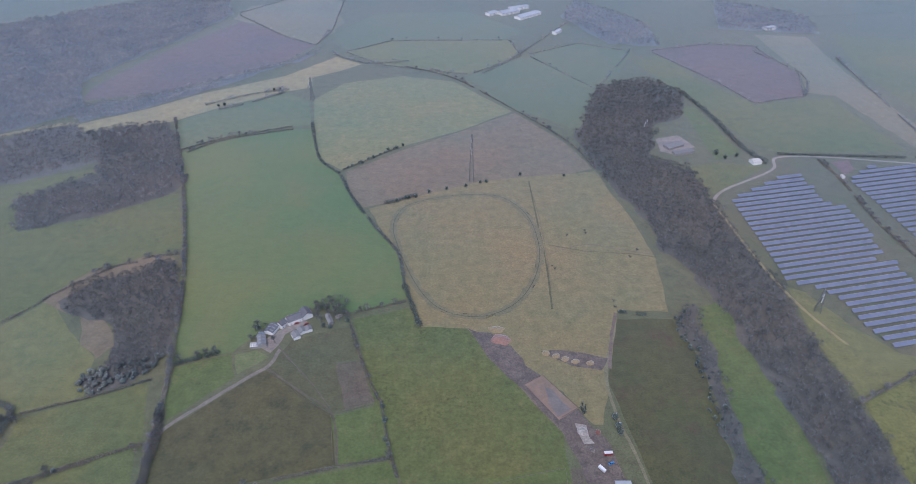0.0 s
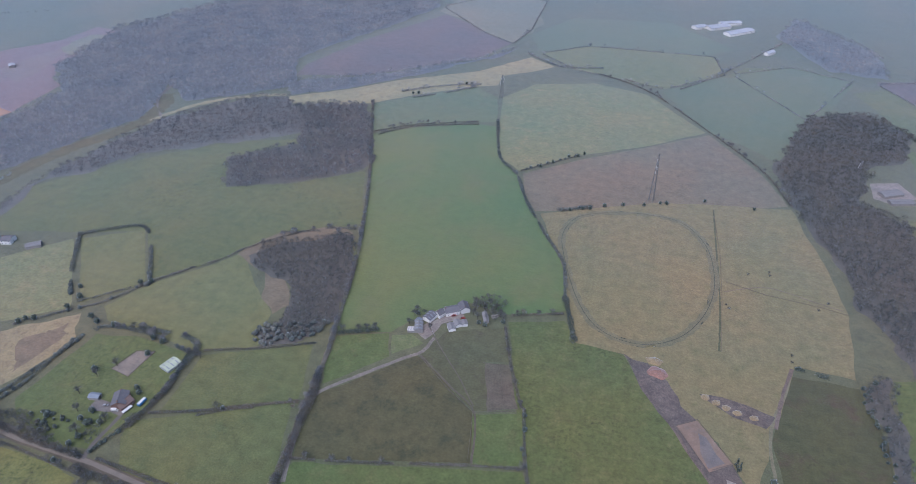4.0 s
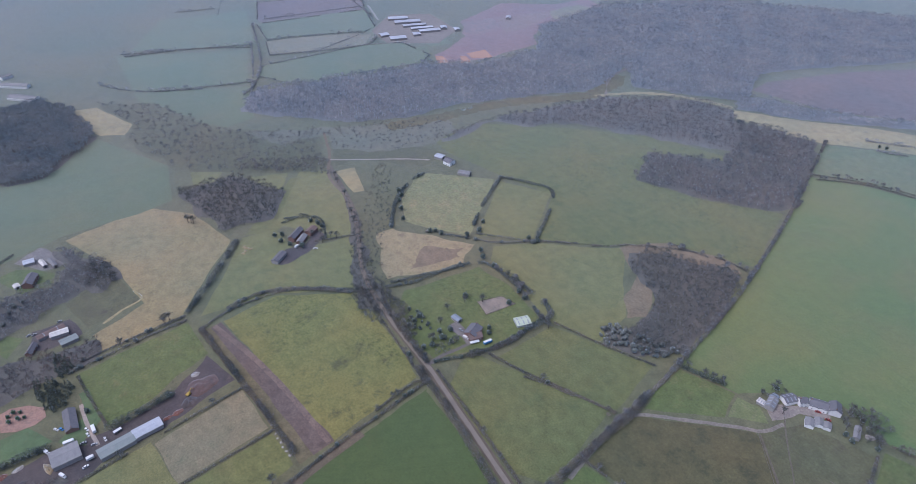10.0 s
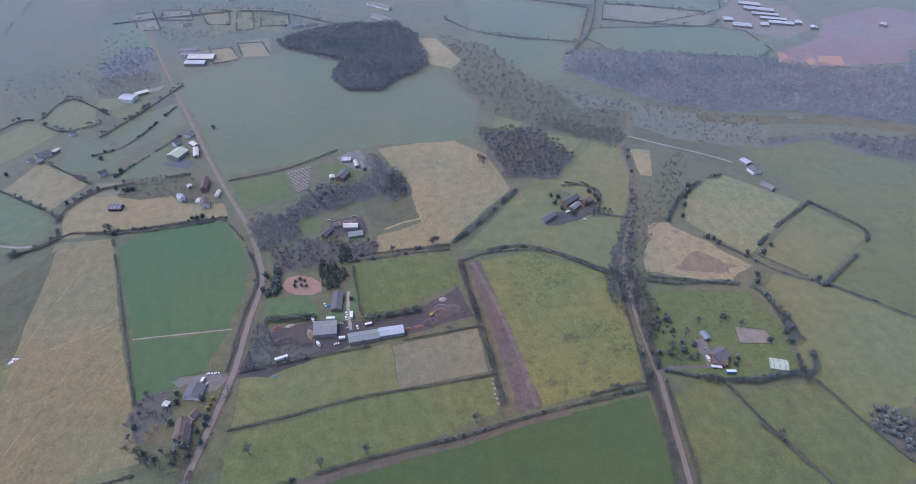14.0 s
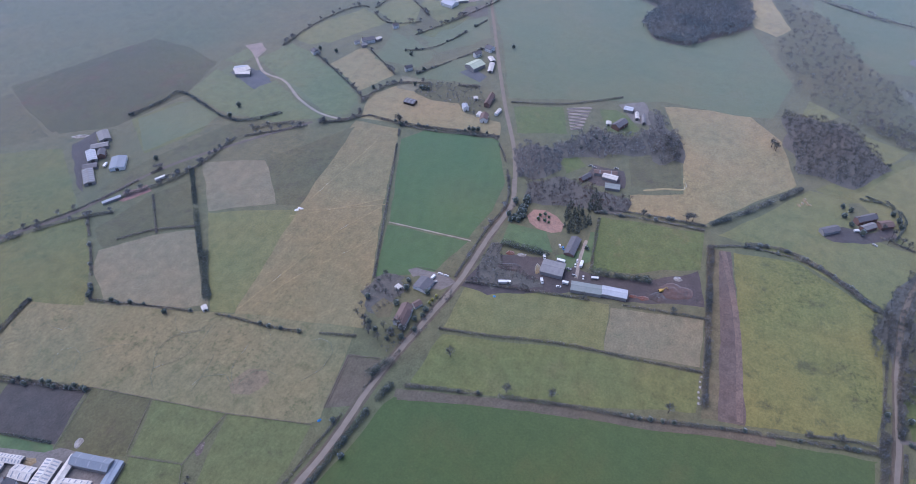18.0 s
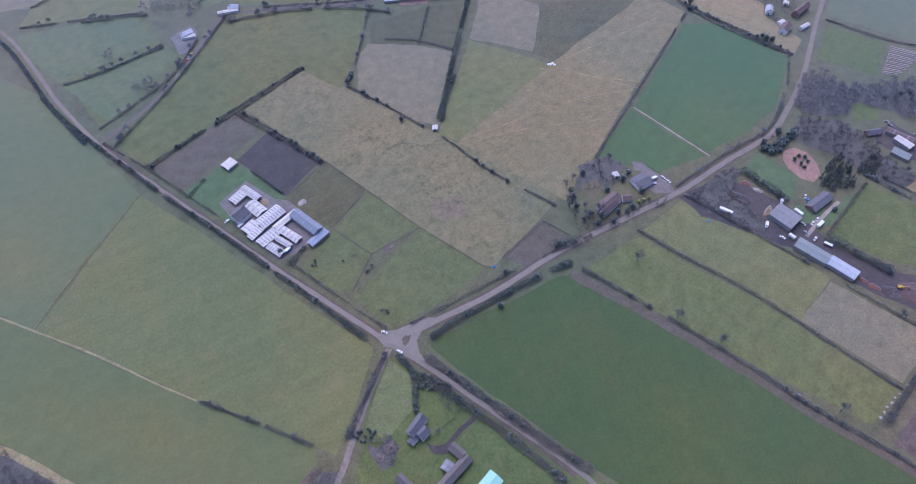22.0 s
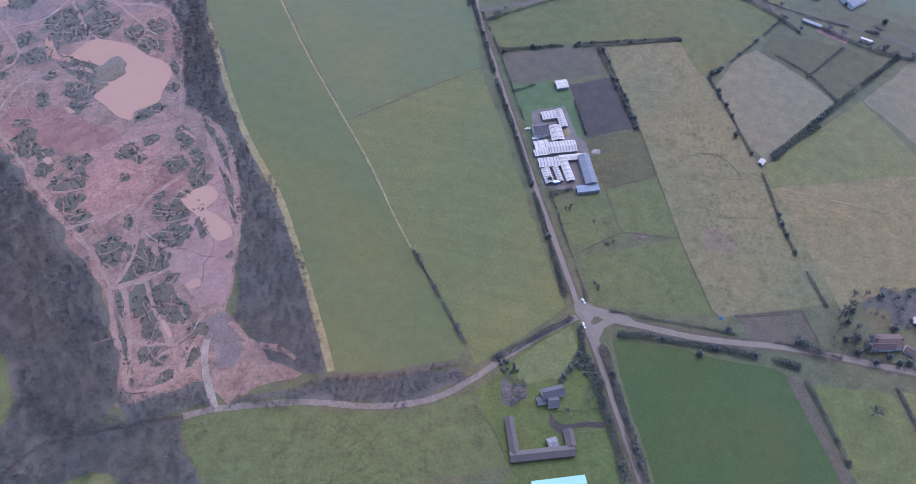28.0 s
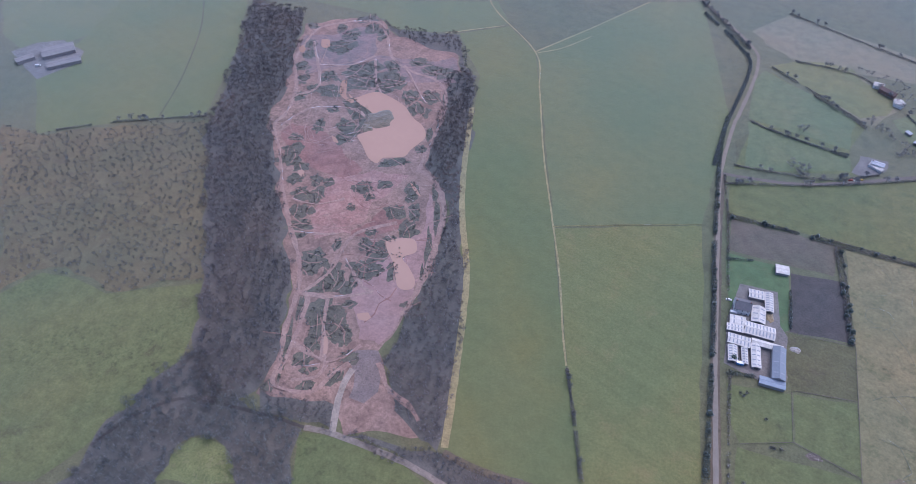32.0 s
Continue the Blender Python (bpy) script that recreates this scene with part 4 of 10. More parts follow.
sheet("field", [(-131, -667), (-180, -622), (-160, -578), (-103, -608)], M_FAWN, "pale tan field", "field", amount=0.9)
sheet("field", [(-19, -697), (-49, -758), (-188, -731), (-192, -678), (-74, -658)], M_FAWN, "pale tan field", "field", amount=0.9)
sheet("field", [(-54, -636), (-80, -658), (-142, -661), (-176, -623), (-148, -586)], M_FAWN, "tan paddock", "field", amount=0.9)
sheet("field", [(-59, -530), (-57, -625), (-146, -579), (-146, -524)], M_MEADOW, "green paddock", "field", amount=0.9)
sheet("field", [(-59, -452), (-58, -526), (-146, -522), (-154, -497)], M_MEADOW, "green paddock by the lane", "field", amount=0.9)
sheet("field", [(-237, -525), (-241, -573), (-361, -582), (-347, -485), (-325, -457)], M_MEADOW, "green field", "field", amount=0.9)
sheet("field", [(-357, -719), (-453, -674), (-404, -569), (-365, -608), (-301, -642)], M_OLIVE2, "dull olive field behind a farm", "field", amount=0.9)
sheet("field", [(-460, -676), (-537, -609), (-597, -502), (-521, -488), (-443, -518), (-411, -563)], M_OLIVE3, "dark grey-green field behind a farm", "field", amount=0.9)
sheet("field", [(-297, -638), (-362, -596), (-393, -540), (-333, -464), (-232, -533), (-226, -541)], M_MEADOW, "green field by the side lane", "field", amount=0.9)
sheet("field", [(-460, -511), (-508, -485), (-497, -433), (-468, -428), (-416, -457)], M_MEADOW, "green paddock behind a farm", "field", amount=0.9)
sheet("field", [(-355, -457), (-410, -447), (-518, -396), (-513, -370), (-415, -398), (-363, -442)], M_OLIVE2, "rough olive strip by the lane", "field", amount=0.9)
sheet("field", [(-875, -349), (-904, -302), (-837, -255), (-741, -278), (-750, -315)], M_MEADOW, "green paddock", "field", amount=0.9)
sheet("field", [(-1104, -410), (-1140, -371), (-1015, -304), (-920, -299), (-918, -361)], M_BLUEGREEN, "green field behind houses", "field", amount=0.9)
sheet("field", [(-1163, -257), (-1148, -141), (-1049, -134), (-1075, -194), (-1039, -230)], M_MEADOW2, "pale paddocks by a village", "field", amount=0.9)
sheet("field", [(-1020, -196), (-1026, -148), (-975, -136), (-968, -175)], M_FAWN, "tan paddock by a village", "field", amount=0.9)
sheet("field", [(-1321, -329), (-1294, -81), (-1178, -97), (-1194, -280)], M_BLUEGREEN, "green field far off", "field", amount=0.9)
sheet("field", [(-1324, -470), (-1324, -339), (-1173, -302), (-1140, -420)], M_OLIVE2, "dull field far off", "field", amount=0.9)
sheet("field", [(-1015, 69), (-1008, 103), (-926, 131), (-899, 115), (-915, 89), (-970, 73)], M_STRAW, "pale tan rough ground by the wood", "field", amount=0.9)
sheet("field", [(-73, -389), (-155, -400), (-158, -365), (-78, -352)], M_MUDGRASS, "brown paddock in two halves", "field", amount=0.9)
sheet("field", [(-128, -352), (-168, -363), (-178, -306), (-138, -295)], M_DARKEARTH, "dark brown bare plot", "field", amount=0.9)
sheet("field", [(-79, -349), (-126, -355), (-137, -296), (-130, -285), (-98, -289), (-89, -311)], M_LAWN, "bright green lawn", "field", amount=0.9)
sheet("yard", [(-96, -322), (-123, -328), (-131, -297), (-144, -282), (-145, -245), (-128, -243), (-103, -245), (-96, -285)], M_YARDGREY, "grey concrete yard between white roofs", "yard", amount=0.4)
sheet("field", [(-137, -293), (-182, -303), (-189, -259), (-149, -246), (-143, -260)], M_OLIVE2, "green paddock", "field", amount=0.9)
sheet("field", [(-151, -244), (-189, -257), (-199, -204), (-158, -209)], M_MEADOW4, "yellow-green paddock", "field", amount=0.9)
sheet("field", [(-109, -230), (-149, -243), (-157, -207), (-128, -190), (-119, -202)], M_MEADOW4, "green paddock with dark tufts", "field", amount=0.9)
sheet("field", [(-127, -187), (-199, -202), (-212, -145), (-180, -143), (-133, -149)], M_MEADOW4, "green and yellow pasture", "field", amount=0.9)
sheet("field", [(266, -528), (224, -570), (175, -535), (146, -480), (99, -387), (54, -306), (-7, -190), (-49, -116), (-43, -103), (10, -88), (34, -92), (57, -151), (83, -206), (123, -274), (156, -342), (207, -465)], M_GREENW, "long smooth green field beside the quarry wood", "field", amount=0.9)
sheet("field", [(145, -480), (54, -308), (-53, -370), (-46, -437), (-38, -524), (18, -662), (48, -734), (103, -703), (176, -540)], M_GREENW2, "large smooth green field", "field", amount=0.9)
sheet("field", [(52, -305), (-53, -368), (-74, -301), (-99, -198), (-115, -146), (-87, -123), (-56, -103), (-46, -122), (-8, -191)], M_GREENY, "large green field with yellowing stripes", "field", amount=0.9)
sheet("field", [(460, -500), (261, -613), (227, -575), (265, -533), (331, -491), (372, -516)], M_GREENW2, "green field behind the quarry", "field", amount=0.9)
sheet("field", [(124, -56), (87, -66), (42, -69), (5, -69), (-31, -75), (-53, -83), (-60, -75), (-72, -57), (-78, -41), (80, -4), (93, -28)], M_MEADOW4, "mottled green field below the track", "field", amount=0.9)
sheet("field", [(-56, -85), (-83, -110), (-91, -116), (-119, -135), (-131, -103), (-140, -72), (-148, -51), (-79, -35)], M_PASTURE2, "rough green ground round the old farmstead", "field", amount=0.9)
sheet("field", [(-110, -56), (-136, -63), (-146, -52), (-154, -44), (-160, -15), (-169, 17), (-168, 43), (-66, -23), (-82, -41)], M_PASTURE2, "green pasture beside the green-roofed barn", "field", amount=0.9)
sheet("field", [(-80, -106), (-118, -133), (-123, -108), (-110, -96), (-86, -90)], M_LIME, "rough yellow-green grass plot", "field", amount=0.9)
sheet("field", [(387, -36), (377, -65), (349, -74), (319, -75), (263, -118), (244, -101), (223, -50), (231, 3), (242, 47), (261, 58)], M_MEADOW4, "mottled yellow-green field by the wood", "field", amount=0.9)
sheet("field", [(525, -176), (605, -239), (621, -320), (658, -387), (521, -466), (457, -373), (409, -277), (470, -225)], M_GREENW, "pale green field with wheel tracks", "field", amount=0.9)
sheet("field", [(772, -323), (652, -391), (621, -320), (637, -258), (704, -273)], M_GREENW2, "green field", "field", amount=0.9)
sheet("field", [(180, 13), (179, -21), (156, -27), (132, -14)], M_LIME, "yellow-green clearing in the wood", "field", amount=2.0)
sheet("field", [(122, -58), (98, -66), (71, -73), (49, -72), (21, -67), (101, -22)], M_MEADOW4, "green field corner by the track", "field", amount=0.9)
sheet("quarry_floor", [(428, -458), (369, -513), (325, -488), (249, -491), (212, -437), (198, -355), (149, -296), (118, -223), (112, -166), (112, -134), (93, -113), (72, -109), (42, -103), (96, -70), (112, -82), (165, -66), (173, -100), (198, -145), (265, -215), (347, -296), (395, -395)], M_QUARRY, "pinkish red bare quarry floor cut by wheel tracks", "quarry floor", amount=3.0)
sheet("field", [(138, 442), (186, 442), (196, 389), (188, 276), (187, 246), (128, 246), (131, 276), (117, 370)], M_OLIVE3, "dark green and brown field beside the river wood", "field", amount=0.9)
sheet("field", [(213, 458), (239, 466), (248, 402), (248, 276), (247, 250), (207, 250), (205, 276), (205, 346)], M_PASTURE2, "bright green strip between two belts of trees", "field", amount=0.9)
sheet("field", [(285, 636), (393, 739), (556, 724), (640, 710), (423, 376), (361, 399), (338, 431), (318, 478), (303, 552)], M_SOLARGRASS, "grass under the rows of solar panels", "field", amount=0.9)
sheet("field", [(303, 487), (318, 478), (338, 431), (361, 399), (373, 396), (365, 381), (307, 352), (299, 409)], M_MEADOW2, "olive field below the solar panels", "field", amount=0.9)
sheet("field", [(306, 346), (362, 376), (440, 402), (338, 246), (301, 246), (303, 276)], M_MEADOW3, "green field with faint rows", "field", amount=0.9)
sheet("field", [(284, 1076), (339, 1103), (373, 987), (422, 899), (541, 924), (560, 755), (398, 752), (369, 796), (329, 941)], M_MEADOW, "green field", "field", amount=0.9)
sheet("field", [(326, 1132), (425, 1162), (495, 1104), (535, 1011), (503, 924), (424, 907)], M_PLOUGH, "purple-brown ploughed field", "field", amount=0.9)
sheet("field", [(314, 895), (335, 888), (353, 752), (315, 732)], M_PASTURE2, "green field between tree belts", "field", amount=0.9)
sheet("field", [(279, 717), (314, 727), (370, 717), (289, 649), (279, 681)], M_MEADOW, "green field by the track", "field", amount=0.9)
sheet("field", [(14, 1006), (103, 1089), (291, 1112), (177, 831), (159, 813), (124, 849), (71, 888)], M_BLUEGREEN, "green field beyond the hill", "field", amount=0.9)
sheet("field", [(-192, 1117), (-87, 1178), (89, 1178), (103, 1098), (5, 1016), (-138, 1075)], M_MEADOW, "pale green field", "field", amount=0.9)
sheet("field", [(108, 1095), (137, 1141), (220, 1162), (291, 1118)], M_MEADOW, "pale green field", "field", amount=0.9)
sheet("field", [(534, 1210), (622, 1194), (611, 1036), (615, 831), (577, 763), (553, 930), (515, 941), (537, 1016)], M_FAWN, "tan rough field", "field", amount=0.9)
sheet("field", [(-226, 1210), (-165, 1334), (18, 1354), (124, 1227), (79, 1184), (-88, 1190), (-194, 1132)], M_BLUEGREEN, "green field", "field", amount=0.9)
sheet("field", [(-420, 1394), (-260, 1437), (-214, 1278), (-249, 1193), (-432, 1307)], M_FAWN, "fawn field far off", "field", amount=0.9)
sheet("field", [(671, 1210), (809, 1178), (642, 879), (635, 1011)], M_MEADOW, "green field", "field", amount=0.9)
sheet("field", [(-544, 917), (-549, 967), (-505, 1104), (-411, 1291), (-246, 1166), (-286, 1068), (-440, 943)], M_PLOUGH, "purple-brown ploughed hillside", "field", amount=0.9)
sheet("field", [(-419, 1317), (-346, 1416), (-250, 1433), (-224, 1221), (-270, 1179)], M_FAWN, "fawn field far off", "field", amount=0.9)
sheet("field", [(-970, 326), (-962, 433), (-968, 617), (-906, 587), (-942, 422)], M_BLUEGREEN, "green field", "field", amount=0.9)
sheet("field", [(-1198, 168), (-1110, 357), (-974, 307), (-1040, 159)], M_BLUEGREEN, "green field", "field", amount=0.9)
sheet("field", [(-1030, 156), (-964, 303), (-858, 271), (-850, 230), (-958, 158)], M_BLUEGREEN, "green field", "field", amount=0.9)
sheet("field", [(-1206, 194), (-1346, 277), (-1317, 430), (-1129, 375)], M_BLUEGREEN, "green field", "field", amount=0.9)
sheet("field", [(-1222, 418), (-1201, 629), (-1077, 581), (-1129, 394)], M_BLUEGREEN, "green field", "field", amount=0.9)
sheet("field", [(-1129, 394), (-1070, 566), (-1027, 530), (-1068, 378)], M_FAWN, "fawn field", "field", amount=0.9)
sheet("field", [(-1347, 475), (-1254, 635), (-1204, 625), (-1237, 424)], M_PLOUGH, "brown ploughed field", "field", amount=0.9)
sheet("pit", [(-1043, 740), (-1091, 872), (-1032, 951), (-1020, 1034), (-942, 1024), (-942, 946), (-945, 862), (-909, 801), (-869, 777), (-868, 709), (-864, 664), (-885, 595), (-924, 603), (-934, 635), (-969, 697)], M_REDEARTH, "red bare earth of a brickworks pit", "pit", amount=2.0)
sheet("pit", [(-1031, 736), (-1027, 798), (-978, 784), (-963, 726), (-980, 700)], M_MUDPURPLE, "purple-grey mud in the brickworks pit", "pit", amount=3.0)
sheet("pit", [(-1016, 803), (-1009, 893), (-983, 918), (-953, 837), (-942, 765)], M_EARTHFAR, "brown spoil in the brickworks pit", "pit", amount=3.0)
sheet("pit", [(-1001, 920), (-1001, 992), (-945, 1017), (-953, 950), (-954, 888)], M_FAWN, "pale rough ground above the pit", "pit", amount=3.0)
sheet("field", [(-1006, 625), (-1015, 673), (-952, 657), (-959, 619)], M_BLUEGREEN, "small green paddock beside the works", "field")
sheet("yard", [(-1084, 574), (-1147, 648), (-1111, 714), (-1007, 706), (-966, 640), (-1013, 566)], M_CONCRETE, "pale works yard", "yard", amount=1.0)
sheet("field", [(-602, 197), (-689, 262), (-673, 290), (-588, 276), (-535, 249), (-571, 217)], M_MEADOW2, "pale green paddock", "field", amount=0.9)
sheet("field", [(-507, 94), (-596, 159), (-592, 193), (-552, 195), (-532, 253), (-462, 219), (-510, 152)], M_MEADOW2, "green paddock round a farm", "field", amount=0.9)
sheet("field", [(-666, 297), (-662, 321), (-609, 305), (-612, 293)], M_STRAW, "straw-coloured rough ground", "field", amount=0.9)
sheet("field", [(-713, 197), (-694, 250), (-667, 231), (-676, 221)], M_MEADOW2, "pale green field", "field", amount=0.9)
sheet("field", [(-758, 156), (-738, 187), (-720, 171), (-717, 148)], M_MEADOW2, "pale green field", "field", amount=0.9)
sheet("field", [(-727, 322), (-666, 414), (-630, 432), (-619, 390), (-680, 332), (-678, 304)], M_OLIVE2, "rough marshy grass", "field", amount=0.9)

sheet("field", [(-724, -284), (-765, -282), (-803, -232), (-777, -219), (-745, -232), (-710, -263)], M_BLUEGREEN, "green field behind roadside houses", "field")
sheet("field", [(-653, -270), (-717, -227), (-697, -217), (-670, -224), (-645, -257)], M_BLUEGREEN, "green paddock behind roadside houses", "field")
sheet("field", [(-815, -333), (-781, -291), (-764, -291), (-751, -316)], M_OLIVE2, "dull green field", "field")
sheet("field", [(-739, -313), (-721, -289), (-708, -265), (-682, -279), (-682, -297)], M_BLUEGREEN, "green paddock by a lane", "field")
sheet("field", [(-853, -343), (-841, -309), (-823, -301), (-811, -316), (-822, -335)], M_MEADOW2, "pale paddock by far houses", "field")
sheet("field", [(-645, -281), (-645, -255), (-620, -251), (-619, -275)], M_FAWN, "tan paddock by the houses", "field")
sheet("field", [(-464, -687), (-495, -668), (-570, -634), (-616, -610), (-612, -549), (-591, -498), (-539, -493), (-504, -503), (-448, -538), (-411, -572), (-441, -647)], M_OLIVE3, "dark grey-green field behind a farm", "field")
sheet("field", [(-464, -506), (-514, -474), (-504, -430), (-480, -430), (-419, -460)], M_BLUEGREEN, "green field above the lane", "field")
sheet("field", [(-531, -489), (-581, -491), (-568, -449), (-560, -422), (-585, -413), (-552, -361), (-537, -323), (-511, -366), (-509, -434)], M_LEYFAR, "bright green field round a far farm", "field")
sheet("field", [(-619, -460), (-667, -442), (-656, -410), (-629, -367), (-588, -308), (-552, -302), (-544, -323), (-582, -384), (-596, -420)], M_LEYFAR, "bright green field beside a winding lane", "field")
sheet("field", [(-601, -496), (-636, -486), (-625, -466), (-601, -472)], M_LEYFAR, "small green paddock by a far farm", "field")
sheet("field", [(-688, -450), (-736, -432), (-785, -402), (-760, -356), (-728, -373), (-684, -398)], M_MEADOW2, "pale green field by far houses", "field")
sheet("yard", [(-582, -456), (-598, -441), (-579, -414), (-562, -425)], M_DARKPAD, "dark flat pad beside a far barn", "yard")
sheet("yard", [(-350, -431), (-378, -422), (-372, -411), (-350, -425)], M_DEEPRED, "red earth yard beside the lane", "yard")
sheet("field", [(-27, -700), (-127, -742), (-195, -719), (-185, -691), (-166, -677), (-145, -681), (-126, -689), (-73, -663), (-39, -675)], M_FAWN, "pale tan field above a farm", "field")
sheet("field", [(-51, -636), (-74, -659), (-104, -674), (-130, -674), (-138, -659), (-178, -634), (-170, -605), (-156, -595), (-148, -589)], M_MEADOW2, "pale rough field below a farm", "field")
sheet("field", [(-49, -625), (-146, -585), (-144, -565), (-146, -532), (-53, -534), (-44, -601)], M_LEYFAR, "green field beside the lane", "field")
sheet("field", [(-54, -529), (-146, -525), (-151, -501), (-105, -475), (-68, -457)], M_LEYFAR, "green field along the lane", "field")
sheet("field", [(-176, -600), (-198, -627), (-234, -608), (-240, -580), (-231, -544), (-204, -546), (-199, -565)], M_LEYFAR, "green paddock beside the lane", "field")
sheet("field", [(-192, -699), (-223, -742), (-241, -651), (-220, -633), (-195, -642)], M_MEADOW2, "pale green field", "field")
# far paddocks and fields round the village and the brickworks
far_edges = []
for pts, mat, label in (
    ([(-1156, -330), (-1153, -287), (-1109, -275), (-1112, -325)], M_FAWN, "tan paddock by a village"),
    ([(-1158, -275), (-1148, -226), (-1084, -213), (-1087, -247)], M_MEADOW2, "pale green paddock by a village"),
    ([(-1145, -212), (-1140, -186), (-1065, -174), (-1059, -200)], M_MEADOW2, "small green paddock by a village"),
    ([(-1124, -171), (-1120, -127), (-1077, -122), (-1074, -165)], M_MEADOW2, "small green paddock by a village"),
    ([(-990, -228), (-994, -198), (-951, -180), (-939, -213)], M_HAY, "small tan hay paddock"),
    ([(-1009, -192), (-1011, -156), (-962, -138), (-960, -176)], M_HAY, "small tan hay paddock"),
    ([(-1140, -372), (-1147, -344), (-1071, -315), (-1067, -347)], M_FAWN, "tan rough field"),
    ([(-433, 1339), (-331, 1471), (-236, 1431), (-230, 1237), (-247, 1155), (-309, 1200)], M_FAWN, "pale fawn field on the far hill"),
    ([(-190, 1119), (-116, 1177), (90, 1180), (105, 1098), (18, 1016), (-57, 1037), (-125, 1060)], M_MEADOW2, "pale green field under the hill"),
    ([(115, 1104), (209, 1161), (290, 1121), (231, 1002), (206, 955)], M_BLUEGREEN, "green field by a lane"),
    ([(324, 1123), (435, 1157), (508, 1146), (533, 1017), (505, 928), (424, 904), (393, 987)], M_PLOUGH, "dark brown ploughed field"),
    ([(-996, 328), (-1030, 352), (-1027, 528), (-1002, 588), (-926, 596), (-903, 564), (-920, 464), (-939, 358)], M_BLUEGREEN, "green field beside the forest"),
    ([(-1229, 417), (-1201, 622), (-1103, 591), (-1088, 565), (-1129, 453), (-1140, 401)], M_BLUEGREEN, "green field by the brickworks"),
    ([(-1134, 397), (-1124, 451), (-1083, 562), (-1042, 447), (-1067, 377)], M_FAWN, "fawn rough field"),
    ([(-1249, 426), (-1223, 634), (-1305, 658), (-1355, 467)], M_PLOUGH, "brown ploughed field"),
):
    sheet("field", pts, mat, label, "field")
    far_edges.append([(a + (c - a) * k, b + (d - b) * k) for (a, b), (c, d) in zip(pts, [*pts[1:], pts[0]]) for k in (0.06, 0.5, 0.94)])

# roads, tracks and paths
strip("verge", [(-159.4, -1.6), (-148.7, -53.4), (-137.2, -102.4), (-129.7, -128.2)], 7, M_VERGE, "rough brown verges along the lane", "verge")
strip("verge", [(-125.4, -140.8), (-113.2, -186.5), (-99.0, -238.3), (-82.9, -303.5), (-67.3, -366.1), (-50.9, -442.6)], 6.5, M_VERGE, "rough brown verges along the lane", "verge")
strip("verge", [(-140.6, -139.7), (-162.3, -134.3), (-205.3, -126.1), (-262.4, -121.3), (-321.8, -110.5), (-370.2, -101.2), (-425.9, -96.7), (-476.8, -91.6)], 8, M_VERGE, "rough brown verges along the road", "verge")
strip("verge", [(-683.9, 297.0), (-605.6, 281.9), (-553.8, 266.1), (-480.7, 234.7), (-416.1, 223.2), (-354.5, 219.6), (-286.3, 213.5), (-219.1, 205.8), (-182.0, 201.9)], 7, M_VERGE, "rough brown verges along the lane", "verge")
strip("road", [(-765.3, 329.7), (-709.0, 310.4), (-658.9, 285.9), (-605.6, 281.9), (-553.8, 266.1), (-480.7, 234.7), (-416.1, 223.2), (-354.5, 219.6), (-338.0, 219.2), (-286.3, 213.5), (-219.1, 205.8), (-182.0, 201.9), (-163.5, 41.0), (-161.0, -1.2), (-148.7, -53.4), (-136.1, -104.8), (-128.5, -130.7), (-124.7, -142.2)], 3.5, M_TARMAC, "narrow grey country lane between hedges", "road")
strip("road", [(-125.4, -140.8), (-113.2, -186.5), (-99.0, -238.3), (-82.9, -303.5), (-67.3, -366.1), (-49.9, -442.3), (-42.6, -524.9), (-43.5, -526.7), (-40.7, -628.7), (-20.2, -672.3), (58.0, -744.9)], 3.4, M_TARMAC, "grey country lane beside a tall hedge", "road")
strip("road", [(-125.2, -142.1), (-162.3, -134.3), (-205.3, -126.1), (-262.4, -121.3), (-321.8, -110.5), (-370.2, -101.2), (-425.9, -96.7), (-476.8, -91.6), (-512.4, -101.2), (-474.0, -89.0), (-551.1, -113.4), (-642.0, -155.7), (-815.8, -229.7), (-959.1, -289.2), (-1093.2, -345.0)], 4.1, M_TARMAC, "grey country road with pale verges", "road")
strip("road", [(-51.2, -441.0), (-82.1, -449.2), (-118.1, -462.7), (-159.3, -489.5), (-207.2, -522.8), (-225.6, -517.6), (-277.2, -487.0), (-322.9, -455.2), (-402.8, -424.9), (-475.3, -372.1), (-526.2, -329.4)], 3.8, M_TARMAC2, "narrow side lane between hedges", "road")
strip("track", [(-122.6, -138.8), (-82.4, -114.3), (-56.0, -94.3), (-29.6, -79.3), (6.0, -73.2), (51.7, -73.9), (100.0, -68.0), (121.2, -62.2)], 4.0, M_TRACK, "pale stony farm track with two wheel ruts", "track")
strip("track", [(103.4, -68.4), (111.8, -84.7), (117.6, -100.3), (118.9, -113.3)], 4.6, M_PALE, "pale concrete ramp into the quarry", "track")
strip("ditch", [(121.2, -62.2), (143.0, -57.9), (174.8, -49.6), (204.9, -38.5), (224.1, -11.3), (230.6, 14.4)], 2.4, M_DARKEARTH, "dark brook through the wood", "ditch")
strip("track", [(-201.1, 242.8), (-208.4, 269.3), (-214.8, 299.0), (-213.6, 321.7), (-190.9, 346.9), (-162.4, 375.9), (-151.1, 386.8), (-146.4, 405.2)], 3.2, M_TRACK, "curving pale farm track", "track")
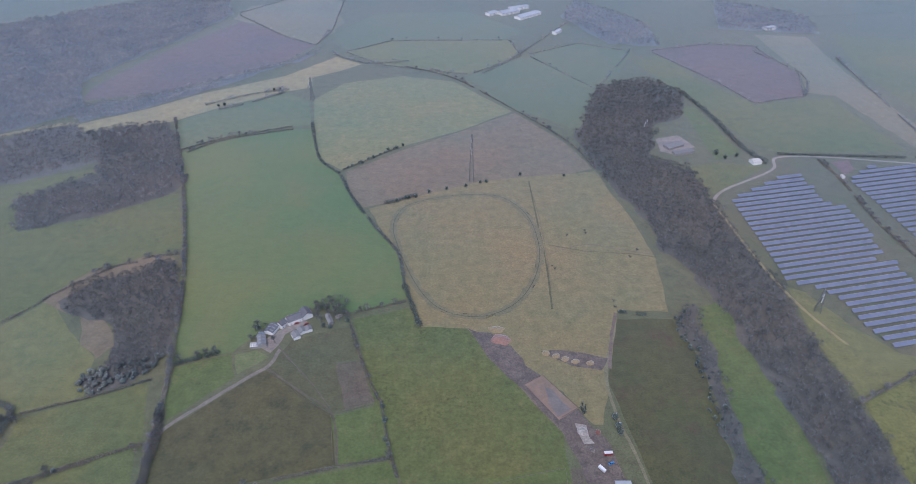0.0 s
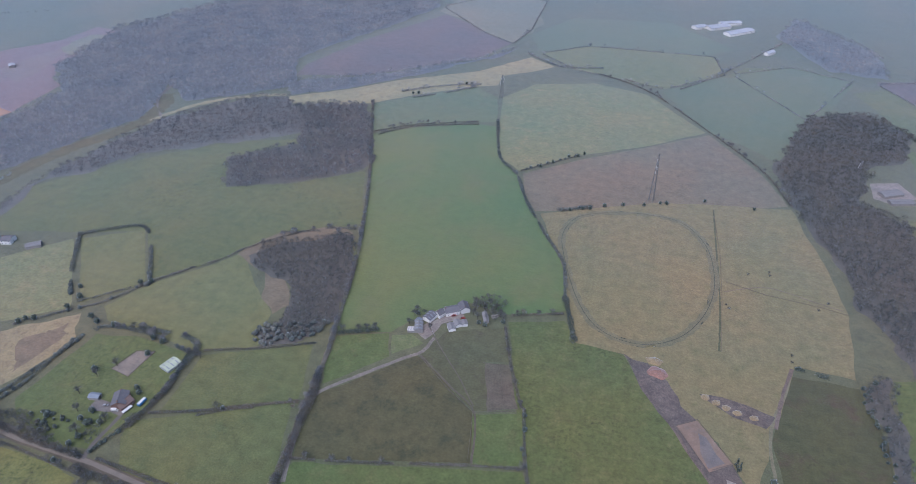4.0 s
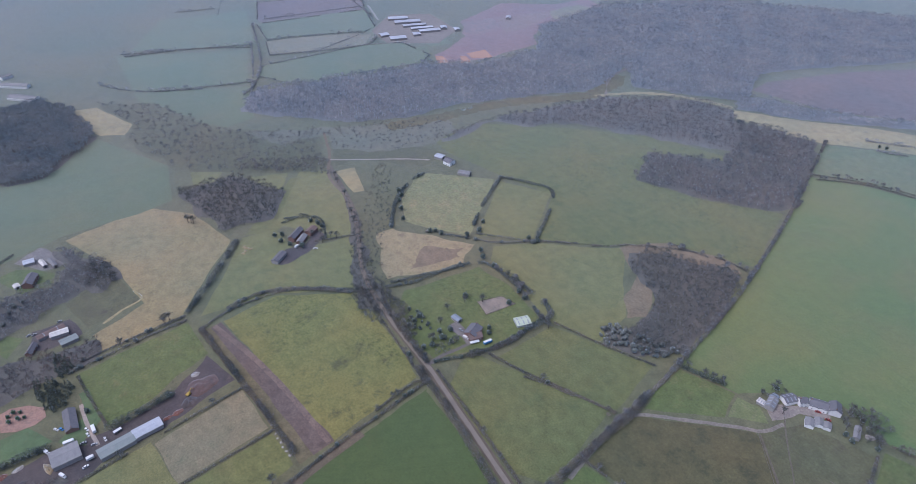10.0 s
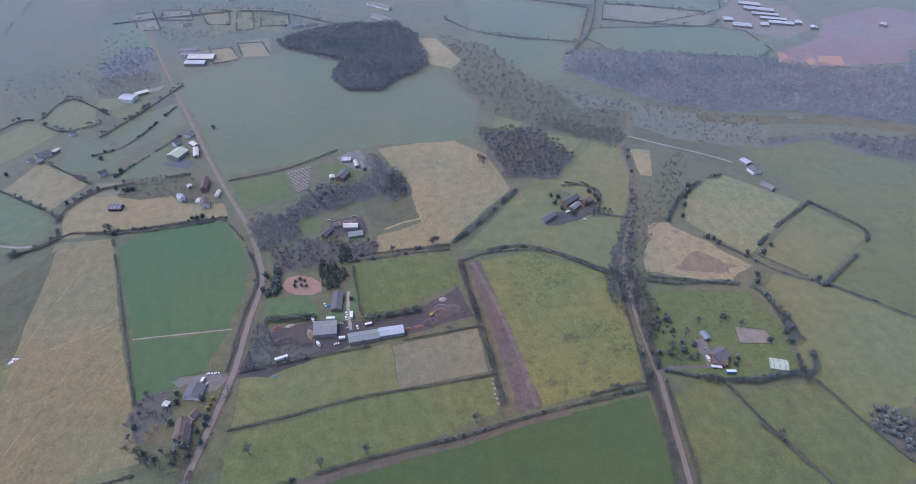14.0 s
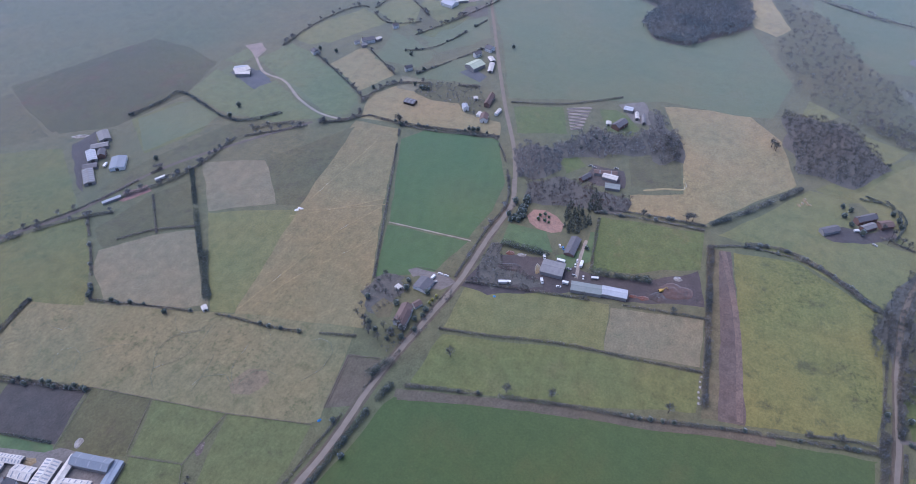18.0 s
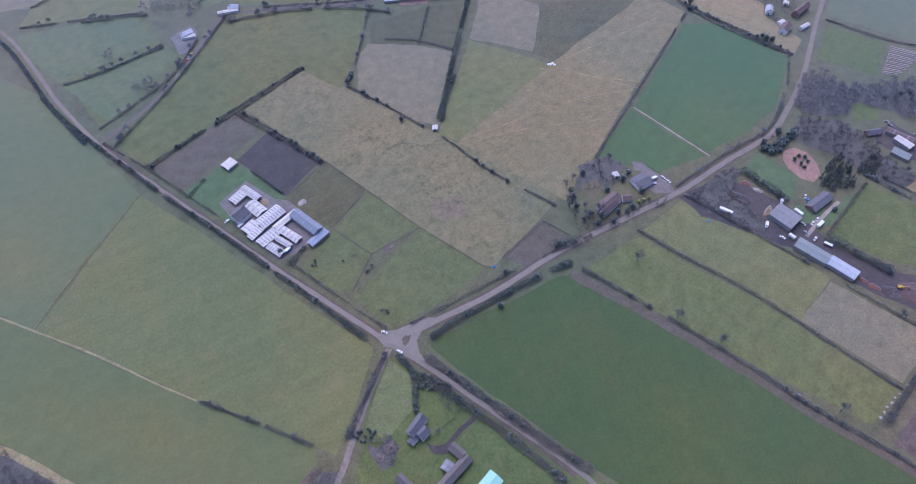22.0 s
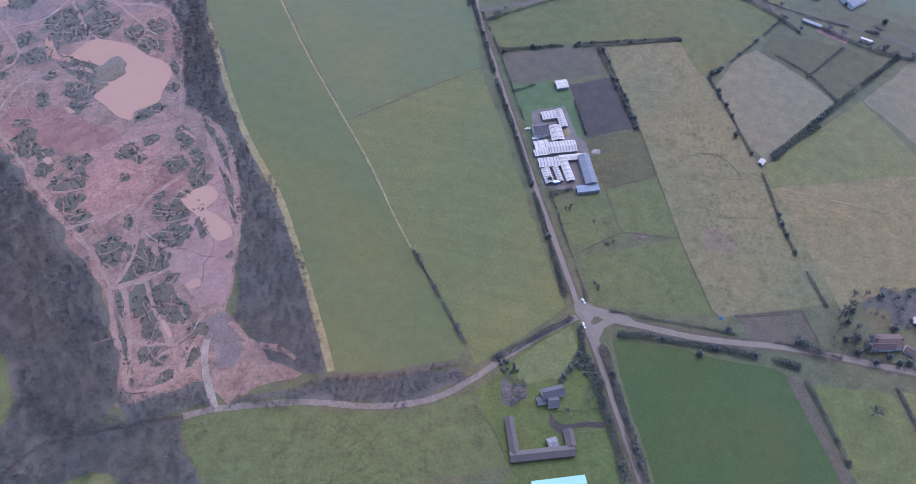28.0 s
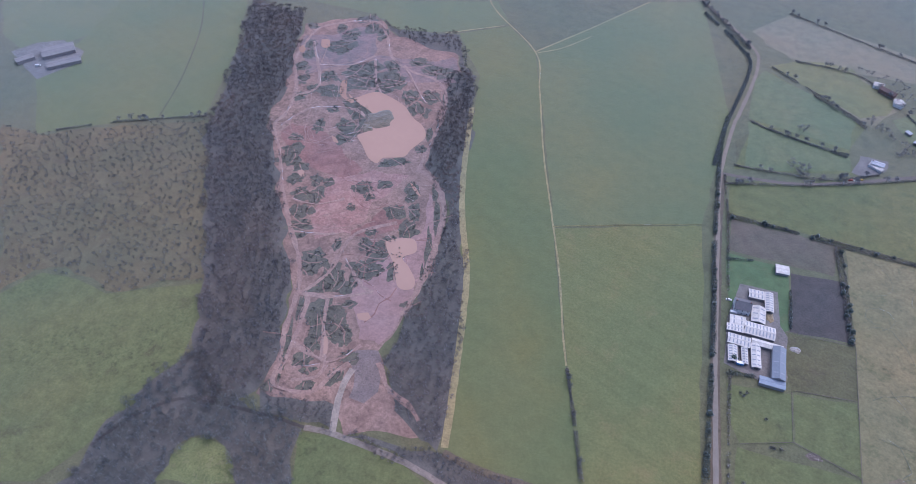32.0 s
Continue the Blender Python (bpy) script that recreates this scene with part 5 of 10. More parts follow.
strip("drive", [(-343.9, 220.1), (-346.2, 233.9), (-345.1, 247.9), (-345.0, 260.1)], 3.4, M_TARMAC2, "grey farm drive", "drive")
strip("footpath", [(278.4, -619.5), (248.9, -589.0), (175.4, -534.7), (142.4, -473.0), (98.9, -386.5), (53.7, -306.4), (27.4, -259.1), (5.2, -213.6), (-8.3, -188.3)], 1.5, M_STRAW, "pale worn footpath through the green field", "footpath")
strip("footpath", [(176.3, -536.8), (145.4, -603.6), (102.9, -703.1)], 1.8, M_STRAW, "pale worn footpath", "footpath")
strip("footpath", [(280.1, -520.1), (230.3, -567.0)], 1.6, M_STRAW, "pale worn footpath", "footpath")
strip("track", [(281.8, 636.1), (303.0, 661.5), (373.3, 706.7), (392.9, 739.3), (457.7, 739.3), (510.7, 730.2), (640.0, 709.7)], 3.6, M_PALE, "pale gravel service track", "track")
strip("track", [(281.2, 630.0), (291.9, 522.7), (304.4, 457.6), (323.0, 409.3)], 3.0, M_STRAW, "grass service track by the solar panels", "track")
strip("footpath", [(82.1, 681.4), (83.9, 594.8), (85.4, 522.6), (83.4, 455.1)], 1.6, M_OLIVE2, "worn path along a fence", "footpath")
strip("track", [(138.2, 449.7), (129.4, 416.2), (119.5, 389.0), (115.9, 363.8), (118.2, 329.4), (124.4, 298.6), (128.8, 266.4)], 2.4, M_FAWN, "pale sunken track beside the dark field", "track")
strip("track", [(48.2, 366.8), (63.7, 340.4), (76.5, 321.4), (87.4, 296.2), (96.0, 276.1), (100.4, 257.8)], 4, M_TRACKRED, "muddy brown farm track", "track")
strip("footpath", [(-414.3, -185.1), (-416.4, -150.0), (-418.4, -109.0)], 1.4, M_PALE, "pale worn path across a green field", "footpath")
strip("track", [(-620.8, -463.0), (-594.6, -434.5), (-586.7, -402.0), (-561.1, -367.6), (-544.1, -332.5), (-541.3, -305.3)], 3, M_PALE, "pale winding farm lane", "track")
strip("track", [(-484.2, 93.7), (-426.0, 108.4), (-372.1, 116.6), (-320.3, 121.6)], 4.5, M_TRACKRED, "wheel track along the turned earth", "track")
strip("track", [(-695.4, 304.6), (-671.3, 342.2), (-649.6, 377.2), (-628.7, 404.9)], 2.6, M_PALE, "pale farm lane", "track")
sheet("road", [(-121, -152), (-128, -151), (-134, -147), (-156, -141), (-162, -135), (-147, -135), (-140, -132), (-136, -124), (-136, -115), (-133, -120), (-127, -135), (-121, -142)], M_TARMAC, "splayed grey tarmac of the road junction", "road", amount=0.2, z=0.2)
sheet("verge", [(-133, -139), (-137, -140), (-138, -137), (-135, -134), (-132, -135)], M_VERGE, "small grassed island in the road junction", "verge", amount=0.2, z=0.22)
strip("track", [(-1222.9, 642.1), (-1132.0, 614.0)], 4, M_PALE, "pale works road", "track")
strip("footpath", [(444.6, -251.5), (474.3, -313.0), (522.6, -389.7), (565.6, -440.1)], 2.0, M_OLIVE2, "faint wheel track over grass", "footpath")
strip("track", [(-648.2, 719.9), (-692.0, 772.6), (-707.4, 829.9)], 5, M_TRACKRED, "reddish forest track", "track")
strip("clearing", [(-734, 406), (-722, 476), (-716, 543), (-696, 618), (-666, 692), (-671, 750), (-692, 795)], 22, M_SCRUBLAND, "pale open strip of rough grass through the forest", "clearing", wobble=2.0)
strip("clearing", [(-658, 708), (-622, 779), (-568, 821), (-520, 842)], 9, M_STRAW, "narrow pale ride through the forest", "clearing", wobble=1.0)
strip("field margin", [(-256.4, -103.9), (-270.2, -50.5), (-285.7, 11.4), (-296.0, 66.3), (-306.4, 105.5), (-313.6, 144.8)], 7, M_MUDGRASS, "brown bare margin of a crop", "field margin")
strip("field margin", [(-254.9, -101.3), (-262.1, -78.0), (-276.4, -28.7), (-286.2, 20.1)], 7, M_MUDGRASS, "brown bare margin of a crop", "field margin")
strip("field margin", [(189.1, -414.8), (147.5, -322.1), (121.5, -273.9), (94.2, -231.4), (75.2, -191.7), (50.8, -133.9), (35.2, -94.6)], 5, M_STRAW, "pale rough grass margin below the wood", "field margin")
strip("field margin", [(34.3, -91.5), (3.9, -93.1), (-43.0, -103.4)], 5, M_MUDGRASS, "brown grass margin above the track", "field margin")
strip("wheel track", [(-401.1, -263.2), (-416.6, -231.5), (-435.5, -196.8)], 1.4, M_HAY, "pale wheel track over stubble", "track")
strip("wheel track", [(-281.7, -250.8), (-330.8, -237.5), (-382.9, -223.5), (-430.7, -199.6)], 1.2, M_HAY, "pale wheel track over stubble", "track")
strip("wheel track", [(-286.0, -241.5), (-326.7, -227.0), (-370.6, -200.1), (-393.0, -186.3)], 1.2, M_HAY, "pale wheel track over stubble", "track")
strip("wheel track", [(-416.8, -266.3), (-520.4, -250.6)], 1.2, M_HAY, "pale wheel track over stubble", "track")
strip("wheel track", [(-388.9, -271.0), (-415.3, -235.1), (-442.0, -202.5)], 1.2, M_HAY, "pale wheel track over stubble", "track")
strip("footpath", [(173.7, -535.6), (154.2, -557.3), (135.1, -595.4)], 1.5, M_STRAW, "pale worn footpath", "footpath")
strip("footpath", [(53.7, -306.4), (17.0, -328.6), (-52.9, -369.9)], 1.0, M_MEADOW2, "faint line across the green field", "footpath")
strip("footpath", [(-157.8, 421.1), (-135.9, 392.7), (-114.9, 368.7), (-95.3, 342.3)], 1.2, M_MUDGRASS, "muddy fence line across the paddock", "footpath")
strip("footpath", [(-150.6, 382.1), (-118.6, 357.0), (-93.2, 336.8), (-83.0, 292.3)], 1.6, M_MUDGRASS, "muddy trodden line along a paddock fence", "footpath")
strip("footpath", [(89.6, 537.8), (128.5, 554.1), (169.3, 543.2), (189.1, 537.9)], 1.4, M_BRACKEN, "worn line across the tan pasture", "footpath")
strip("track", [(121.0, 382.8), (128.0, 414.6), (138.5, 450.1)], 3, M_TRACKRED, "rutted brown track", "track")

# woods
wood([(207, 963), (286, 999), (333, 941), (307, 859), (264, 831), (238, 739), (277, 709), (282, 636), (286, 573), (298, 495), (295, 423), (302, 346), (303, 276), (301, 246), (257, 246), (252, 276), (245, 346), (238, 431), (224, 504), (200, 542), (201, 595), (165, 709), (151, 787)], 6.6, WOODED, M_TWIG, M_LITTER, "long belt of bare brown river woodland", 1.0, fill=0.94)
wood([(188, 446), (212, 462), (205, 346), (205, 276), (207, 250), (188, 250), (188, 276), (196, 389)], 6.0, WOODED, M_TWIG, M_LITTER, "narrow belt of bare trees between two fields", 0.75, fill=0.94)
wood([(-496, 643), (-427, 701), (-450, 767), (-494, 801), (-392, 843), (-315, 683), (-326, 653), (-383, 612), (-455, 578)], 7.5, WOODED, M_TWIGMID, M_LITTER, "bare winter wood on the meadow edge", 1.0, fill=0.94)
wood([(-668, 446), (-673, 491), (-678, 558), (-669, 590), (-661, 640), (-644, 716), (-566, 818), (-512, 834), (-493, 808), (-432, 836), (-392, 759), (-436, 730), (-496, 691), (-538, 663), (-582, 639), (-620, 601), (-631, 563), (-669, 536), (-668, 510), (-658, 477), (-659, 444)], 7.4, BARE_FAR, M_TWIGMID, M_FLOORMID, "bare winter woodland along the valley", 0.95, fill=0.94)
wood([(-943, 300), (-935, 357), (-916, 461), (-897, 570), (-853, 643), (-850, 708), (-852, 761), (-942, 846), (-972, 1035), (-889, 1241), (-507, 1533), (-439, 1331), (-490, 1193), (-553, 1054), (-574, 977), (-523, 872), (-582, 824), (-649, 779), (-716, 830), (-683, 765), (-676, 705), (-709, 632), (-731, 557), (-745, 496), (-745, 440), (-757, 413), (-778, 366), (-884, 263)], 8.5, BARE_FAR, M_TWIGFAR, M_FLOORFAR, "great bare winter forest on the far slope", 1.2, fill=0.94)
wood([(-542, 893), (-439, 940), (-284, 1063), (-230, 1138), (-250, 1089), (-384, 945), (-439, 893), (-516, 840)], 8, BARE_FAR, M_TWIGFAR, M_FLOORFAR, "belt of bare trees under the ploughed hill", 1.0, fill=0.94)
sheet("rough", [(-372, 465), (-350, 511), (-295, 538), (-276, 531), (-293, 492), (-322, 453), (-295, 428), (-285, 409), (-293, 394), (-314, 411), (-330, 446)], M_BRACKEN, "brown dead bracken round the copse", "rough ground", amount=2.0)
wood([(-360, 466), (-340, 498), (-300, 519), (-272, 527), (-251, 482), (-242, 441), (-237, 409), (-248, 377), (-264, 370), (-284, 383), (-285, 409), (-296, 433), (-330, 446)], 5.2, WOODED, M_TWIG, M_LITTER, "copse of bare grey-brown trees in the fields", 0.8, fill=0.92)
wood([(-296, 367), (-286, 381), (-260, 389), (-242, 399), (-242, 385), (-252, 371), (-282, 352)], 5.0, LEAFY, M_LEAFMID, M_LITTER, "dark evergreens at the lower end of the copse", 1.0, fill=0.85)
wood([(-718, 130), (-723, 195), (-657, 233), (-613, 199), (-619, 148), (-678, 134)], 6.2, WOODED, M_TWIG, M_LITTER, "bare wood behind the hay meadow", 0.9, fill=0.94)
wood([(-1019, 104), (-970, 177), (-849, 220), (-803, 265), (-782, 323), (-685, 297), (-697, 242), (-728, 199), (-771, 142), (-796, 139), (-881, 113), (-926, 131)], 7.5, BARE_FAR, M_TWIGMID, M_OLIVE2, "marshy scrub woodland in the valley", 0.75, fill=0.5)
wood([(-556, -116), (-572, -104), (-574, -80), (-606, -62), (-628, -48), (-617, -30), (-624, -4), (-648, 6), (-678, -2), (-672, 12), (-623, 34), (-606, 31), (-592, 5), (-588, -13), (-574, -30), (-563, -66), (-538, -66), (-518, -84), (-515, -100)], 5.8, WOODED, M_TWIGMID, M_LITTER, "hazy bare grey trees round a group of houses", 0.9, fill=0.92)
wood([(-514, -86), (-532, -62), (-530, -46), (-524, -22), (-524, 4), (-503, 7), (-496, -17), (-492, -47), (-483, -82)], 5.4, WOODED, M_TWIG2, M_LITTER, "reddish-brown bare trees by the bend", 0.75, fill=0.85)
wood([(238, -458), (210, -464), (147, -315), (98, -236), (70, -182), (44, -118), (38, -90), (77, -101), (104, -128), (113, -188), (129, -253), (143, -288), (179, -315)], 5.0, WOODED, M_TWIG2, M_LITTER, "purple-brown scrub wood beside the quarry", 0.7, fill=0.94)
wood([(515, -469), (444, -478), (367, -350), (352, -304), (265, -215), (206, -154), (173, -100), (166, -67), (174, -53), (194, -47), (230, -74), (264, -122), (392, -261), (449, -364)], 5.6, WOODED, M_TWIG2, M_LITTER, "dense bare woodland beside the quarry", 0.9, fill=0.94)
wood([(372, -516), (329, -500), (264, -525), (214, -460), (160, -353), (163, -315), (196, -351), (212, -437), (243, -487), (321, -487)], 5.6, WOODED, M_TWIG2, M_LITTER, "bare scrub wood round the quarry end", 0.65, fill=0.94)
wood([(226, -76), (167, -57), (122, -60), (115, -40), (99, -23), (125, -8), (156, -27), (180, -21), (177, 20), (226, 48), (234, -24)], 5.4, WOODED, M_TWIG, M_LITTER, "bare brown woodland along the brook", 0.85, fill=0.94)
wood([(564, -169), (518, -177), (402, -270), (264, -122), (321, -77), (360, -78), (380, -67), (390, -38)], 5.6, WOODED, M_TWIG, M_SCRUBLAND, "young bare birch scrub over brown dead grass", 0.5, fill=0.75)
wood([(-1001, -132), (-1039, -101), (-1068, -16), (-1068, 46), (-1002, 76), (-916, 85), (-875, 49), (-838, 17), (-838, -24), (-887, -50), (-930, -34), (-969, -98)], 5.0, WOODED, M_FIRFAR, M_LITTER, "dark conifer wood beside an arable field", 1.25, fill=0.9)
wood([(100, -67), (34, -90), (-44, -101), (-52, -93), (-29, -80), (6, -75), (52, -76)], 3.2, WOODED, M_TWIG2, M_LITTER, "low bare scrub along the track", 0.42, fill=0.94)
wood([(165, -70), (111, -85), (105, -70), (153, -55)], 3.4, WOODED, M_TWIG2, M_LITTER, "low bare scrub below the quarry", 0.42, fill=0.94)
wood([(-620, 283), (-550, 271), (-476, 240), (-405, 231), (-410, 219), (-434, 208), (-472, 219), (-558, 262)], 5.5, WOODED, M_TWIG, M_LITTER, "bare trees along the lane", 0.7, fill=0.94)
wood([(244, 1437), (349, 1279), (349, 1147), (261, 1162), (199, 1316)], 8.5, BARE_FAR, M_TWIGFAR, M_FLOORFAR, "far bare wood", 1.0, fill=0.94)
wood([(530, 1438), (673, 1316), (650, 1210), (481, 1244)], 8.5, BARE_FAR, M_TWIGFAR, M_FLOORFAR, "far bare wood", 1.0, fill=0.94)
wood([(-598, -62), (-616, -42), (-600, -22), (-582, -38), (-574, -58)], 8.0, LEAFY, M_LEAFMID, None, "evergreens among the bare trees, dulled for haze", 1.0, fill=0.45)
wood([(-512, -31), (-523, -21), (-495, -9), (-488, -24)], 5, FIR, M_DARKLEAF, None, "clump of tall dark conifers", 0.9, fill=0.9)
wood([(-646, 24), (-627, 39), (-595, 45), (-584, 24), (-598, 13)], 5, WOODED, M_TWIG, M_LITTER, "clump of bare trees in a tan field", 0.8, fill=0.94)
wood([(-1036, -392), (-1068, -354), (-974, -296), (-917, -319), (-936, -365)], 9, BARE_FAR, M_TWIGFAR, None, "bare trees round far houses", 0.6, fill=0.5)
wood([(-1321, -329), (-1254, -177), (-1084, -32), (-1060, -135), (-1141, -271)], 11, BARE_FAR, M_TWIGFAR, None, "bare trees round a far village", 0.6, fill=0.5)
wood([(-905, -531), (-953, -314), (-891, -311), (-840, -411), (-791, -506)], 10, BARE_FAR, M_TWIGFAR, None, "bare trees round far houses", 0.65, fill=0.5)
wood([(-824, -704), (-857, -652), (-790, -592), (-762, -635)], 8, BARE_FAR, M_TWIGFAR, M_FLOORFAR, "far copse of bare trees", 0.8, fill=0.94)
wood([(-661, 353), (-637, 355), (-552, 313), (-519, 278), (-473, 250), (-451, 255), (-454, 235), (-469, 238), (-526, 263), (-594, 296)], 5.0, WOODED, M_TWIG, None, "bare scrub between the lane and a bracken patch", 0.45, fill=0.6)
wood([(-469, 238), (-425, 237), (-370, 227), (-349, 223), (-363, 221), (-421, 228)], 4.4, WOODED, M_TWIG, None, "bare trees along the lane", 0.75, fill=0.9)
wood([(-415, 236), (-398, 251), (-373, 248), (-378, 233), (-394, 226)], 4.5, LEAFY, M_DARKLEAF, None, "dark evergreen shrubs beside a cottage drive", 0.8, fill=0.8)
wood([(-370, 242), (-357, 255), (-343, 245), (-350, 233)], 3.6, WOODED, M_TWIG, None, "bare shrubs inside the bend of a drive", 0.5, fill=0.8)
wood([(-130, 460), (-106, 472), (-93, 443), (-112, 434)], 5.0, WOODED, M_TWIG, None, "bare trees behind the white farm", 0.8, fill=0.8)
wood([(-172, 432), (-164, 444), (-163, 429), (-168, 412)], 4.5, WOODED, M_TWIG, None, "bare trees beside the white farm", 0.6, fill=0.8)
wood([(-474, 213), (-455, 221), (-402, 213), (-410, 208), (-456, 208)], 4.4, WOODED, M_TWIG, None, "bare trees beside the lane", 0.7, fill=0.85)
wood([(-74, -97), (-88, -92), (-88, -83), (-79, -76), (-72, -78), (-72, -90)], 3.2, WOODED, M_TWIG3, M_LITTER, "tangle of bare brown bushes by the farmhouse", 0.42, fill=0.85)
wood([(-122, -130), (-127, -127), (-128, -111), (-129, -98), (-124, -98), (-120, -105), (-122, -119)], 3.0, LEAFY, M_DARKLEAF, None, "belt of dark evergreen shrubs along the lane", 0.62, fill=0.9)
wood([(-73, -109), (-80, -106), (-83, -97), (-72, -98)], 3.2, LEAFY, M_DARKLEAF, None, "dark evergreen shrubs beside the side track", 0.6, fill=0.85)
wood([(-128, -103), (-136, -92), (-138, -76), (-131, -72), (-125, -83)], 3.6, WOODED, M_TWIG, None, "bare trees beside the lane", 0.5, fill=0.8)
wood([(-137, -64), (-143, -59), (-143, -46), (-137, -47)], 3.4, WOODED, M_TWIG, None, "bare trees in the roadside hedge", 0.5, fill=0.85)
wood([(-423, -92), (-427, -81), (-401, -73), (-397, -58), (-396, -40), (-389, -36), (-385, -57), (-372, -74), (-376, -88), (-399, -93)], 3.6, WOODED, M_TWIG, M_LITTER, "low brown scrub round a works yard", 0.45, fill=0.85)
wood([(-492, -86), (-494, -79), (-456, -74), (-454, -83)], 4.0, LEAFY, M_DARKLEAF, None, "tall dark evergreens along the road", 1.1, fill=0.95)
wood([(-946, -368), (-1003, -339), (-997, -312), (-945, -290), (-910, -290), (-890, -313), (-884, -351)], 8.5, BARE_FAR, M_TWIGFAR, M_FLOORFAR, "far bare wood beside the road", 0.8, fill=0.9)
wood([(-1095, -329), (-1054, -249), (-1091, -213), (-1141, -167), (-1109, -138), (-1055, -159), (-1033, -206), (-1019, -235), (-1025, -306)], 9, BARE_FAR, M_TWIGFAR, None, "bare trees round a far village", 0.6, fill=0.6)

wood([(-331, -170), (-350, -166), (-359, -154), (-359, -143), (-344, -137), (-327, -141), (-315, -148), (-315, -155)], 3.6, WOODED, M_TWIG3, M_LITTER, "brown bare scrub behind the roadside houses", 0.42, fill=0.45)
wood([(-301, -139), (-312, -124), (-321, -114), (-338, -109), (-364, -106), (-363, -100), (-333, -104), (-315, -108), (-290, -119), (-288, -124)], 3.4, WOODED, M_TWIG, None, "bare bushes along the road by the houses", 0.45, fill=0.5)
wood([(-480, -46), (-502, -40), (-472, -18), (-459, -23), (-458, -36)], 4.6, FIR, M_DARKLEAF, None, "dark conifers behind the bungalow", 0.85, fill=0.9)
wood([(-895, -355), (-909, -336), (-916, -280), (-890, -272), (-853, -289), (-841, -309), (-842, -340)], 7, BARE_FAR, M_TWIGFAR, M_OLIVE2, "bare trees round far houses", 0.6, fill=0.7)
wood([(-640, -257), (-652, -221), (-653, -189), (-621, -170), (-600, -173), (-608, -193), (-616, -248)], 5.5, WOODED, M_TWIGMID, M_OLIVE2, "bare trees in gardens by the road", 0.55, fill=0.6)
wood([(190, 473), (194, 442), (197, 421), (198, 396), (196, 360), (194, 296), (185, 295), (188, 343), (191, 396), (188, 426)], 4.6, LEAFY, M_DARKLEAF, None, "dark evergreens in the narrow belt of trees", 0.75, fill=0.5)
wood([(-821, 243), (-770, 349), (-715, 486), (-679, 477), (-663, 428), (-678, 372), (-719, 320), (-762, 327), (-764, 272)], 5.5, WOODED, M_TWIGMID, M_SCRUBMID, "thin bare scrub over rough grass in the valley", 0.55, fill=0.3)
wood([(-753, 213), (-718, 269), (-709, 303), (-661, 287), (-694, 250), (-727, 201)], 5.5, WOODED, M_TWIGMID, None, "bare trees along the brook in the valley", 0.7, fill=0.85)
wood([(-148, -587), (-164, -596), (-183, -568), (-201, -566), (-201, -551), (-181, -538), (-188, -556), (-166, -576)], 4.8, WOODED, M_TWIGMID, None, "bare trees along a track by the lane", 0.6, fill=0.8)
wood([(-101, -487), (-116, -494), (-120, -485), (-103, -475)], 4.5, WOODED, M_TWIGMID, None, "bare trees in the lane hedge", 0.6, fill=0.8)
wood([(-95, -544), (-112, -550), (-114, -536), (-98, -532)], 4.5, WOODED, M_TWIGMID, None, "bare trees in a field hedge", 0.6, fill=0.7)
wood([(-135, -683), (-150, -683), (-166, -673), (-184, -676), (-189, -657), (-195, -634), (-183, -624), (-177, -642), (-159, -655), (-140, -665)], 5.5, WOODED, M_TWIGMID, None, "bare trees round a far farm", 0.55, fill=0.45)
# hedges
# hedges farther off take the MID and FAR twigs, with haze in their colour
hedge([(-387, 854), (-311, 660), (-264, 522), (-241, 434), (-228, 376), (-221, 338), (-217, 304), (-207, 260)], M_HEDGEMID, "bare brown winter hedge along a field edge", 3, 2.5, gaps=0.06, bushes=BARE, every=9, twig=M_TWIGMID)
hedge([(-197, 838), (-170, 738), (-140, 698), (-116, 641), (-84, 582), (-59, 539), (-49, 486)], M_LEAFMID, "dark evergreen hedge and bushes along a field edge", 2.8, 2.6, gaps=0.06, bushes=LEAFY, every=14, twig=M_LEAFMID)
hedge([(-49, 486), (-39, 455), (-33, 432)], M_DARKLEAF, "dark evergreen hedge and bushes along a field edge", 4, 3.5, gaps=0.06, bushes=LEAFY, every=6, twig=M_DARKLEAF)
hedge([(-347, 762), (-298, 796), (-222, 828)], M_HEDGEMID, "bare brown winter hedge along a field edge", 1.8, 1.7, gaps=0.06, bushes=BARE, every=12, twig=M_TWIGMID)
hedge([(-137, 709), (-75, 767)], M_HEDGEMID, "bare brown winter hedge along a field edge", 1.8, 1.7, gaps=0.06, bushes=LEAFY, every=9, twig=M_LEAFMID)
hedge([(-79, 633), (-45, 650)], M_LEAFMID, "dark evergreen hedge and bushes along a field edge", 4, 3, gaps=0.06, bushes=LEAFY, every=6, twig=M_LEAFMID)
hedge([(-90, 451), (-47, 465)], M_HEDGE, "bare brown winter hedge along a field edge", 1.8, 1.7, gaps=0.06, bushes=BARE, every=10, twig=M_TWIG)
hedge([(-227, 387), (-196, 400)], M_DARKLEAF, "dark evergreen hedge and bushes along a field edge", 4, 3.2, gaps=0.06, bushes=LEAFY, every=6, twig=M_DARKLEAF)
hedge([(-205, 261), (-146, 274), (-84, 290), (-48, 297)], M_HEDGE, "bare brown winter hedge along a field edge", 1.8, 1.7, gaps=0.06, bushes=BARE, every=25, twig=M_TWIG)
